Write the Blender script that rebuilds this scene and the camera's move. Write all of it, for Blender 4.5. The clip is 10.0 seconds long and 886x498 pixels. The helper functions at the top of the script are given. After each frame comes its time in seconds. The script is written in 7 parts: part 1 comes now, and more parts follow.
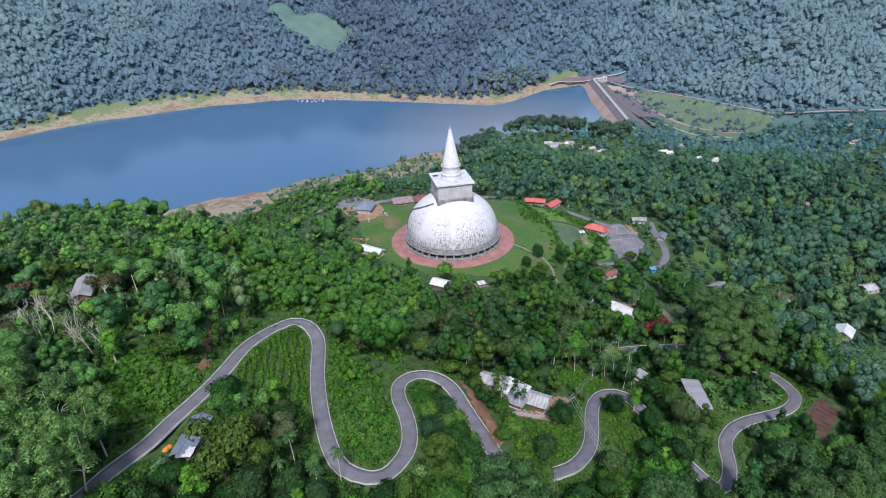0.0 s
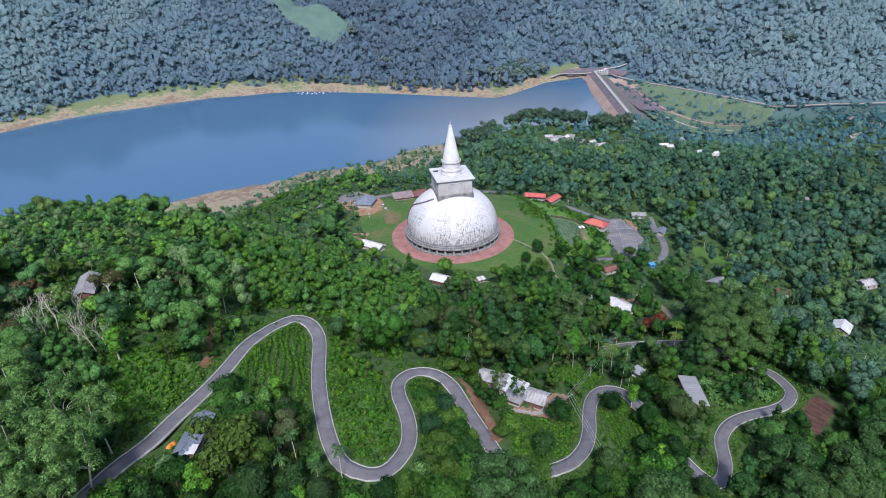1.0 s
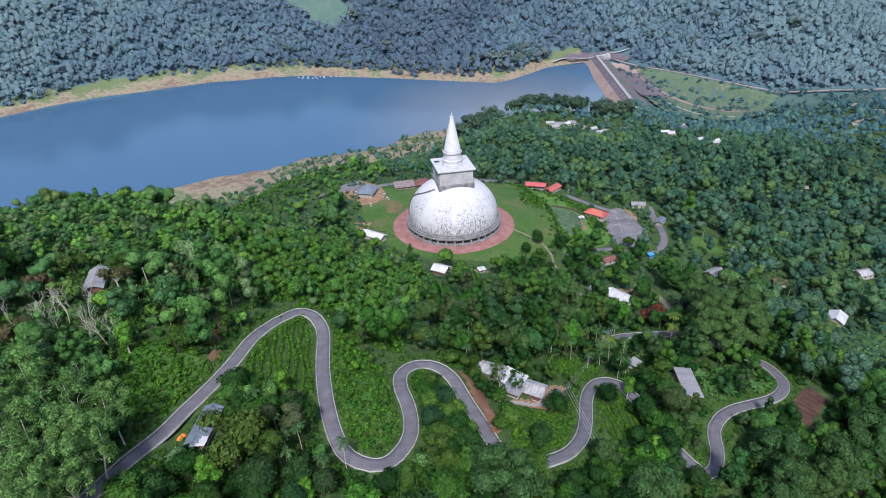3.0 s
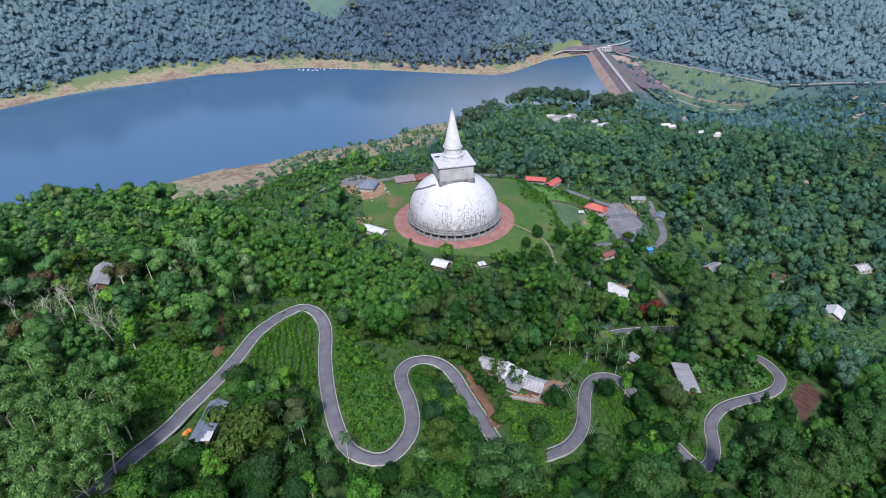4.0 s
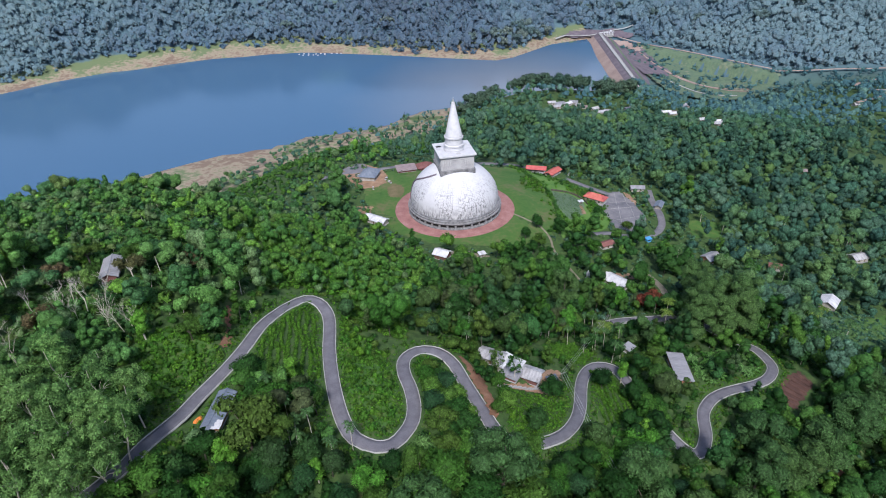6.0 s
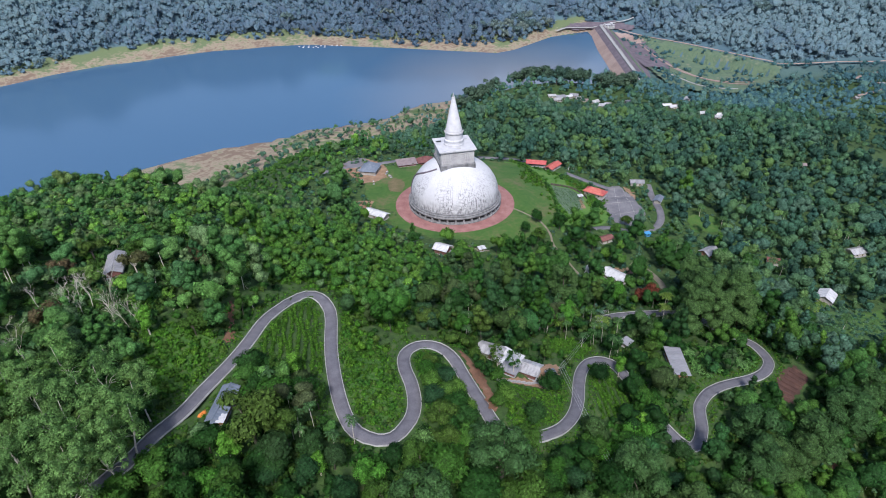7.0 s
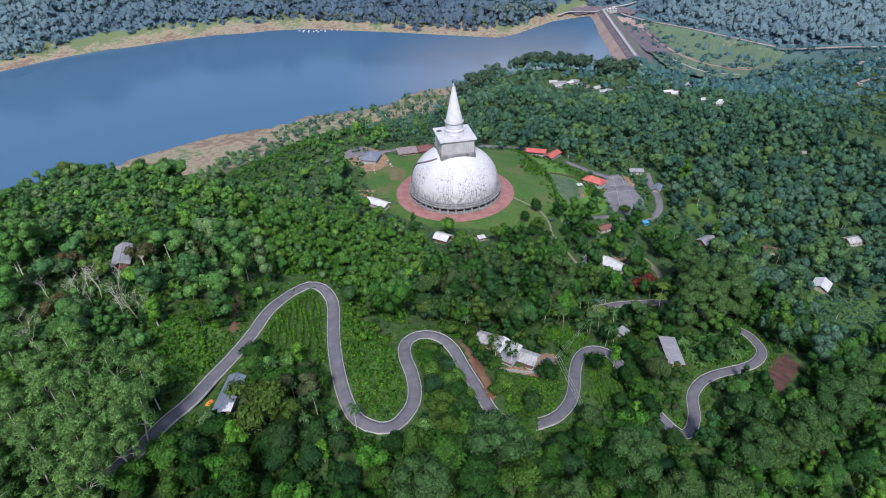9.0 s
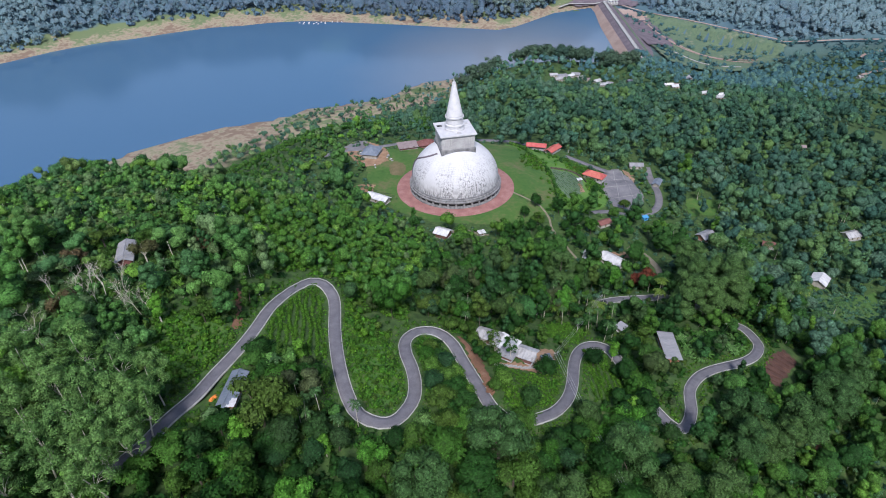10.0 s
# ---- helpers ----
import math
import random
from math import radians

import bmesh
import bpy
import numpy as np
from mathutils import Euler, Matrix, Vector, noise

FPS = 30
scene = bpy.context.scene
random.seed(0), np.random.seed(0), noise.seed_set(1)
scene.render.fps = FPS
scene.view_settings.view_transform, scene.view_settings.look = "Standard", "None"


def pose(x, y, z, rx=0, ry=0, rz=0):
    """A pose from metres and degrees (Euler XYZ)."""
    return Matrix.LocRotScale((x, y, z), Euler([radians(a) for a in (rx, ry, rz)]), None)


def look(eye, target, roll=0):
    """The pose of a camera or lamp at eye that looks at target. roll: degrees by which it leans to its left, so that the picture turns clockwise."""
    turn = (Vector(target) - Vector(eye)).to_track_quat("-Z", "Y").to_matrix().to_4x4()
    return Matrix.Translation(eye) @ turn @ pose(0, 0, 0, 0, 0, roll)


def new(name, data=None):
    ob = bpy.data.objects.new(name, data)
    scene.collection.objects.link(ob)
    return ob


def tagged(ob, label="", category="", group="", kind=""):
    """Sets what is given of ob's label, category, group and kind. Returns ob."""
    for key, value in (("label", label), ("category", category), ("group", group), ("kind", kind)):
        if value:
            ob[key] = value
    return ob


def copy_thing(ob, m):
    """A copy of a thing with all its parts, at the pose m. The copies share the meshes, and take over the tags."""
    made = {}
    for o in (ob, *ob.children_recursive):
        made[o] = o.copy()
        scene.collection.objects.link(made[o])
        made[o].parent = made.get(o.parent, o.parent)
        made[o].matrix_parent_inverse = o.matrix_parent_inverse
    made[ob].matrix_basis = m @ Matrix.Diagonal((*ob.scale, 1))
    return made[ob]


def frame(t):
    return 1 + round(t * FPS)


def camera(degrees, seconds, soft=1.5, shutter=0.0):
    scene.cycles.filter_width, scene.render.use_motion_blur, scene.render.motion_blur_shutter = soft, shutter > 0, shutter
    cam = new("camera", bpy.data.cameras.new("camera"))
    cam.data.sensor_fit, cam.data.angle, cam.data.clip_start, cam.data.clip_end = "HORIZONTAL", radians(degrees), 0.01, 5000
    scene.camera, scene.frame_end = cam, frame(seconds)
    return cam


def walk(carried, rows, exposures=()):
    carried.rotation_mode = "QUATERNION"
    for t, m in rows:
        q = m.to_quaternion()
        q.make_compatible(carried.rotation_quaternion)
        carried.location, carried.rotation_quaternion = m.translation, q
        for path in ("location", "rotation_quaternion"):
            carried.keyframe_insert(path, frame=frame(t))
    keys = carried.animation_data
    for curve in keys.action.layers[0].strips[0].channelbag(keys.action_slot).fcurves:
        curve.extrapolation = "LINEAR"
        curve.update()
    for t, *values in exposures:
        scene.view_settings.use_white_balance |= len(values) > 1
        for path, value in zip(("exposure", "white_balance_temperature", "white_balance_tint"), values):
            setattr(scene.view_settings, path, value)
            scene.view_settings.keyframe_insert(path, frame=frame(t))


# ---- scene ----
cam = camera(72.37, 10.0, soft=1.0)
# seconds, eye x y z, yaw, pitch, roll
PATH = [
    (0, -4.85, -350.53, 173.44, 0.27, -27.26, -1.91),
    (0.5, -4.67, -350.74, 174.74, 0.31, -27.64, -1.88),
    (1, -4.56, -351.02, 176.04, 0.34, -28.03, -1.85),
    (1.5, -4.52, -351.36, 177.35, 0.37, -28.41, -1.82),
    (2, -4.52, -351.77, 178.66, 0.41, -28.79, -1.80),
    (2.5, -4.54, -352.23, 179.95, 0.44, -29.17, -1.77),
    (3, -4.58, -352.74, 181.24, 0.47, -29.55, -1.75),
    (3.5, -4.62, -353.30, 182.51, 0.50, -29.92, -1.73),
    (4, -4.66, -353.90, 183.77, 0.52, -30.29, -1.71),
    (4.5, -4.69, -354.53, 185.00, 0.55, -30.65, -1.70),
    (5, -4.70, -355.20, 186.23, 0.58, -31.02, -1.69),
    (5.5, -4.68, -355.88, 187.43, 0.61, -31.38, -1.68),
    (6, -4.64, -356.56, 188.62, 0.64, -31.74, -1.67),
    (6.5, -4.58, -357.25, 189.80, 0.67, -32.10, -1.66),
    (7, -4.50, -357.92, 190.97, 0.70, -32.46, -1.66),
    (7.5, -4.40, -358.57, 192.13, 0.73, -32.82, -1.66),
    (8, -4.28, -359.18, 193.29, 0.77, -33.18, -1.66),
    (8.5, -4.16, -359.73, 194.45, 0.80, -33.54, -1.66),
    (9, -4.04, -360.22, 195.63, 0.84, -33.91, -1.67),
    (9.5, -3.94, -360.62, 196.82, 0.88, -34.27, -1.67),
    (10, -3.86, -360.92, 198.04, 0.92, -34.65, -1.68),
]
walk(cam, [(t, pose(x, y, z, 90 + pitch, 0, yaw) @ pose(0, 0, 0, 0, 0, roll)) for t, x, y, z, yaw, pitch, roll in PATH],
     exposures=[(0.0, 0.76, 5950, 14), (10.0, 0.66, 6000, 14)])

# ---- light: bright overcast, soft sun high behind the viewer ----
SUN_EL, SUN_AZ = 50.0, 182.0
world = bpy.data.worlds.new("sky")
scene.world = world
world.use_nodes = True
wn = world.node_tree.nodes
sky = wn.new("ShaderNodeTexSky")
sky.sky_type, sky.sun_disc = "NISHITA", False
sky.sun_elevation, sky.sun_rotation = radians(SUN_EL), radians(SUN_AZ)
sky.air_density, sky.dust_density = 1.2, 2.0
wn["Background"].inputs[1].default_value = 0.10
world.node_tree.links.new(sky.outputs[0], wn["Background"].inputs[0])
sun = new("sun", bpy.data.lights.new("sun", "SUN"))
sun.data.energy, sun.data.angle, sun.data.color = 3.1, radians(9), (1.0, 0.95, 0.87)
sun_at = Vector((math.sin(radians(SUN_AZ)) * math.cos(radians(SUN_EL)), math.cos(radians(SUN_AZ)) * math.cos(radians(SUN_EL)), math.sin(radians(SUN_EL))))
sun.matrix_world = look(sun_at * 400, (0, 0, 0))


# ---- materials ----
def material(name, colours, scale=1.0, rough=0.8, bump=0.0, bump_scale=8.0, spread=0.0, metal=0.0, spec=0.4, coords="Object", tint="", detail=6.0, stretch=(1, 1, 1)):
    """A noise-mottled surface: a ramp of colours over two scales of noise, and a bump. spread: how far each object or tree differs in value."""
    m = bpy.data.materials.new(name)
    m.use_nodes = True
    n, l = m.node_tree.nodes, m.node_tree.links
    bsdf = n["Principled BSDF"]
    bsdf.inputs["Roughness"].default_value, bsdf.inputs["Metallic"].default_value = rough, metal
    bsdf.inputs["Specular IOR Level"].default_value = spec
    if coords == "World":
        where = n.new("ShaderNodeNewGeometry").outputs["Position"]
    else:
        where = n.new("ShaderNodeTexCoord").outputs["Object"]
    mapping = n.new("ShaderNodeMapping")
    mapping.inputs["Scale"].default_value = stretch
    l.new(where, mapping.inputs[0])
    where = mapping.outputs[0]
    big, fine = n.new("ShaderNodeTexNoise"), n.new("ShaderNodeTexNoise")
    for tex, s, d in ((big, scale, detail), (fine, scale * 7.3, 3.0)):
        tex.inputs["Scale"].default_value, tex.inputs["Detail"].default_value = s, d
        l.new(where, tex.inputs["Vector"])
    mix = n.new("ShaderNodeMix")
    mix.inputs[0].default_value = 0.35
    l.new(big.outputs[0], mix.inputs[2])
    l.new(fine.outputs[0], mix.inputs[3])
    value = mix.outputs[0]
    ramp = n.new("ShaderNodeValToRGB")
    l.new(value, ramp.inputs[0])
    els = ramp.color_ramp.elements
    for k, c in enumerate(colours):
        at = 0.3 + 0.4 * k / max(1, len(colours) - 1)
        el = els[k] if k < 2 else els.new(at)
        el.position, el.color = at, (*c, 1)
    colour = ramp.outputs[0]
    if spread or tint:
        hsv = n.new("ShaderNodeHueSaturation")
        if tint:
            source = n.new("ShaderNodeAttribute")
            source.attribute_name = tint
            r = source.outputs["Fac"]
        else:
            r = n.new("ShaderNodeObjectInfo").outputs["Random"]
        val, hue = n.new("ShaderNodeMapRange"), n.new("ShaderNodeMapRange")
        val.inputs["To Min"].default_value, val.inputs["To Max"].default_value = 1 - spread, 1 + spread
        hue.inputs["To Min"].default_value, hue.inputs["To Max"].default_value = 0.5 + 0.05 * spread, 0.5 - 0.07 * spread
        l.new(r, val.inputs[0])
        scramble = n.new("ShaderNodeMath")
        scramble.operation, scramble.inputs[1].default_value = "MULTIPLY", 7.31
        frac = n.new("ShaderNodeMath")
        frac.operation = "FRACT"
        l.new(r, scramble.inputs[0])
        l.new(scramble.outputs[0], frac.inputs[0])
        l.new(frac.outputs[0], hue.inputs[0])
        l.new(val.outputs[0], hsv.inputs["Value"])
        l.new(hue.outputs[0], hsv.inputs["Hue"])
        l.new(colour, hsv.inputs["Color"])
        colour = hsv.outputs[0]
    l.new(colour, bsdf.inputs["Base Color"])
    if bump:
        b, bt = n.new("ShaderNodeBump"), n.new("ShaderNodeTexNoise")
        bt.inputs["Scale"].default_value, bt.inputs["Detail"].default_value = bump_scale, 4
        l.new(where, bt.inputs["Vector"])
        l.new(bt.outputs[0], b.inputs["Height"])
        b.inputs["Strength"].default_value = bump
        l.new(b.outputs[0], bsdf.inputs["Normal"])
    return m


def leafy(name, tones, tint="", through_leaf=0.25, vary=0.35, sheen=0.0, grain=0.3, gaps=0.41, mottle=0.5):
    """Foliage: each tree takes its own green from the tones, each leaf spray differs in value and is ragged and broken into leaves of the grain's size; a little light passes through."""
    m = bpy.data.materials.new(name)
    m.use_nodes = True
    n, l = m.node_tree.nodes, m.node_tree.links
    bsdf, out = n["Principled BSDF"], n["Material Output"]
    bsdf.inputs["Roughness"].default_value, bsdf.inputs["Specular IOR Level"].default_value = 0.6, 0.1
    bsdf.inputs["Sheen Weight"].default_value, bsdf.inputs["Sheen Roughness"].default_value = sheen, 0.6
    if tint:
        source = n.new("ShaderNodeAttribute")
        source.attribute_name = tint
        r = source.outputs["Fac"]
    else:
        r = n.new("ShaderNodeObjectInfo").outputs["Random"]
    ramp = n.new("ShaderNodeValToRGB")
    els = ramp.color_ramp.elements
    for k, c in enumerate(tones):
        spot = k / (len(tones) - 1)
        el = els[0] if k == 0 else els[len(els) - 1] if k == len(tones) - 1 else els.new(spot)
        el.position, el.color = spot, (*c, 1)
    l.new(r, ramp.inputs[0])
    val = n.new("ShaderNodeMapRange")
    val.inputs["To Min"].default_value, val.inputs["To Max"].default_value = 1 - vary, 1 + vary
    l.new(n.new("ShaderNodeNewGeometry").outputs["Random Per Island"], val.inputs[0])
    hsv = n.new("ShaderNodeHueSaturation")
    l.new(val.outputs[0], hsv.inputs["Value"])
    l.new(ramp.outputs[0], hsv.inputs["Color"])
    l.new(hsv.outputs[0], bsdf.inputs["Base Color"])
    thin, mix = n.new("ShaderNodeBsdfTranslucent"), n.new("ShaderNodeMixShader")
    l.new(hsv.outputs[0], thin.inputs[0])
    mix.inputs[0].default_value = through_leaf
    l.new(bsdf.outputs[0], mix.inputs[1])
    l.new(thin.outputs[0], mix.inputs[2])
    # single leaves: fine value changes, a ruffled surface and ragged gaps
    place = n.new("ShaderNodeNewGeometry")
    fine, cut = n.new("ShaderNodeTexNoise"), n.new("ShaderNodeTexNoise")
    for tex, s in ((fine, 0.55 / grain), (cut, 1.0 / grain)):
        tex.inputs["Scale"].default_value, tex.inputs["Detail"].default_value = s, 2.0
        l.new(place.outputs["Position"], tex.inputs["Vector"])
    shade = n.new("ShaderNodeMapRange")
    shade.inputs["From Min"].default_value, shade.inputs["From Max"].default_value = 0.32, 0.68
    shade.inputs["To Min"].default_value, shade.inputs["To Max"].default_value = 1 - mottle, 1 + mottle
    l.new(fine.outputs[0], shade.inputs[0])
    product = n.new("ShaderNodeMath")
    product.operation = "MULTIPLY"
    l.new(val.outputs[0], product.inputs[0])
    l.new(shade.outputs[0], product.inputs[1])
    l.new(product.outputs[0], hsv.inputs["Value"])
    ruffle = n.new("ShaderNodeBump")
    ruffle.inputs["Strength"].default_value, ruffle.inputs["Distance"].default_value = 0.8, grain * 0.8
    l.new(cut.outputs[0], ruffle.inputs["Height"])
    l.new(ruffle.outputs[0], bsdf.inputs["Normal"])
    gone, clear, whole = n.new("ShaderNodeMath"), n.new("ShaderNodeBsdfTransparent"), n.new("ShaderNodeMixShader")
    gone.operation, gone.inputs[1].default_value = "LESS_THAN", gaps
    l.new(cut.outputs[0], gone.inputs[0])
    l.new(gone.outputs[0], whole.inputs[0])
    l.new(mix.outputs[0], whole.inputs[1])
    l.new(clear.outputs[0], whole.inputs[2])
    l.new(whole.outputs[0], out.inputs[0])
    return m


ASPHALT = material("asphalt", [(0.085, 0.083, 0.098), (0.118, 0.114, 0.132), (0.155, 0.15, 0.168)], 0.35, 0.85, 0.2, 9, coords="World")
KERB = material("kerb_concrete", [(0.2, 0.2, 0.195), (0.3, 0.3, 0.295), (0.4, 0.4, 0.385)], 0.5, 0.9, 0.2, 6, coords="World")
PAVING = material("grey_paving", [(0.09, 0.09, 0.105), (0.14, 0.135, 0.15), (0.20, 0.195, 0.205)], 0.12, 0.9, 0.2, 5, coords="World")
RED_EARTH = material("red_paving", [(0.17, 0.08, 0.075), (0.25, 0.12, 0.112), (0.30, 0.18, 0.168)], 0.16, 0.95, 0.3, 3, coords="World")
SOIL = material("bare_soil", [(0.16, 0.095, 0.06), (0.24, 0.15, 0.095), (0.32, 0.22, 0.15)], 0.25, 0.95, 0.4, 3, coords="World")
RED_SOIL = material("red_soil", [(0.085, 0.048, 0.03), (0.145, 0.075, 0.045), (0.20, 0.12, 0.08)], 0.25, 0.95, 0.5, 3, coords="World")
TILLED = material("tilled_soil", [(0.04, 0.022, 0.018), (0.07, 0.035, 0.028), (0.11, 0.06, 0.045)], 0.4, 0.95, 0.6, 4, coords="World")
SCRUB_GRASS = material("scrub_grass", [(0.022, 0.065, 0.012), (0.04, 0.105, 0.017), (0.06, 0.125, 0.022), (0.095, 0.11, 0.035)], 0.22, 0.95, 0.8, 2.5, coords="World")
PATH_EARTH = material("path_earth", [(0.11, 0.10, 0.065), (0.17, 0.15, 0.11), (0.235, 0.21, 0.165)], 0.3, 0.95, 0.3, 4, coords="World")
BANK_GRASS = material("bank_grass", [(0.04, 0.10, 0.017), (0.06, 0.145, 0.022), (0.085, 0.175, 0.03), (0.11, 0.155, 0.045)], 0.12, 0.95, 0.8, 2.0, coords="World")
CHAMBER = material("chamber_concrete", [(0.24, 0.235, 0.245), (0.36, 0.355, 0.365), (0.44, 0.435, 0.445)], 0.22, 0.85, 0.15, 3)
LAWN = material("lawn_grass", [(0.024, 0.068, 0.012), (0.036, 0.095, 0.015), (0.05, 0.105, 0.019), (0.085, 0.105, 0.036), (0.125, 0.10, 0.055)], 0.05, 0.9, 0.5, 3, coords="World", detail=9)
CONCRETE = material("weathered_concrete", [(0.15, 0.15, 0.155), (0.27, 0.27, 0.28), (0.36, 0.36, 0.37)], 0.22, 0.85, 0.15, 3)
WALL = material("house_plaster", [(0.20, 0.185, 0.165), (0.30, 0.28, 0.25), (0.4, 0.38, 0.35)], 0.5, 0.9, 0.15, 4, spread=0.2)
BRICKWALL = material("brick_wall", [(0.22, 0.10, 0.065), (0.3, 0.15, 0.10), (0.36, 0.2, 0.14)], 0.8, 0.9, 0.3, 6)
DARK = material("dark_opening", [(0.015, 0.015, 0.016), (0.03, 0.03, 0.03)], 1.0, 0.6)
GLASS = material("window_glass", [(0.02, 0.025, 0.03), (0.04, 0.045, 0.05)], 0.7, 0.12, spec=0.6)
WOOD = material("weathered_wood", [(0.10, 0.065, 0.04), (0.17, 0.115, 0.075)], 2.0, 0.85, 0.2, 9)
BARK = material("bark", [(0.04, 0.033, 0.026), (0.07, 0.06, 0.048), (0.12, 0.105, 0.088)], 1.2, 0.9, 0.4, 6, spread=0.2)
PALEBARK = material("pale_bark", [(0.28, 0.26, 0.22), (0.42, 0.39, 0.34), (0.5, 0.47, 0.42)], 1.2, 0.9, 0.3, 6, spread=0.15)
TILE_ROOF = material("red_clay_tiles", [(0.26, 0.06, 0.05), (0.36, 0.09, 0.075), (0.42, 0.14, 0.12)], 0.7, 0.75, 0.4, 12, spread=0.12)
BROWN_ROOF = material("dark_red_roof", [(0.105, 0.04, 0.038), (0.15, 0.06, 0.055), (0.195, 0.096, 0.093)], 0.5, 0.8, 0.3, 12, spread=0.15)
GREY_ROOF = material("grey_sheet_roof", [(0.16, 0.16, 0.175), (0.23, 0.23, 0.25), (0.31, 0.31, 0.33)], 0.35, 0.6, 0.25, 9, spread=0.12, metal=0.1, stretch=(1, 0.25, 1))
SLATE_ROOF = material("blue_grey_roof", [(0.09, 0.11, 0.15), (0.13, 0.155, 0.20), (0.18, 0.2, 0.25)], 0.4, 0.6, 0.25, 9)
WHITE_ROOF = material("pale_sheet_roof", [(0.22, 0.215, 0.22), (0.40, 0.40, 0.42), (0.54, 0.54, 0.56), (0.62, 0.62, 0.63)], 0.6, 0.55, 0.2, 8, spread=0.1, metal=0.1, stretch=(1, 0.25, 1))
PALE_ROOF = material("weathered_sheet_roof", [(0.13, 0.12, 0.12), (0.25, 0.245, 0.255), (0.36, 0.36, 0.375), (0.42, 0.42, 0.43)], 0.7, 0.6, 0.2, 8, spread=0.15, metal=0.1, stretch=(1, 0.25, 1))
PINK_ROOF = material("faded_pink_roof", [(0.15, 0.115, 0.12), (0.21, 0.165, 0.168), (0.26, 0.21, 0.21)], 0.4, 0.8, 0.2, 6)
BLUE_SHEET = material("blue_sheet", [(0.05, 0.22, 0.45), (0.07, 0.30, 0.58)], 0.6, 0.6)
ORANGE = material("orange_cloth", [(0.6, 0.16, 0.03), (0.75, 0.25, 0.05)], 0.9, 0.8)
STAINED = material("stained_concrete", [(0.056, 0.056, 0.06), (0.128, 0.128, 0.134), (0.2, 0.2, 0.208), (0.248, 0.248, 0.256)], 0.5, 0.85, 0.2, 3, stretch=(1, 1, 0.35))
WHITE_PAINT = material("white_paint", [(0.36, 0.36, 0.385), (0.46, 0.46, 0.485), (0.53, 0.53, 0.55)], 0.3, 0.7)
ROCK_FILL = material("rockfill", [(0.075, 0.06, 0.075), (0.115, 0.095, 0.115), (0.16, 0.135, 0.15)], 0.07, 0.95, 0.5, 0.6, coords="World")
DAM_FACE = material("dam_face", [(0.2, 0.145, 0.125), (0.27, 0.2, 0.175), (0.32, 0.255, 0.225)], 0.03, 0.9, 0.2, 0.5, coords="World")
TERRACE_GRASS = material("terrace_grass", [(0.085, 0.075, 0.08), (0.06, 0.10, 0.065), (0.10, 0.145, 0.085), (0.07, 0.115, 0.075), (0.14, 0.165, 0.105), (0.16, 0.14, 0.125)], 0.02, 0.95, 0.5, 0.5, coords="World")
METAL = material("grey_metal", [(0.3, 0.31, 0.32), (0.42, 0.43, 0.44)], 1.0, 0.5, metal=0.5)
WIRE = material("wire", [(0.03, 0.03, 0.03), (0.06, 0.06, 0.06)], 1.0, 0.6)


LAKE = -191.0  # water level


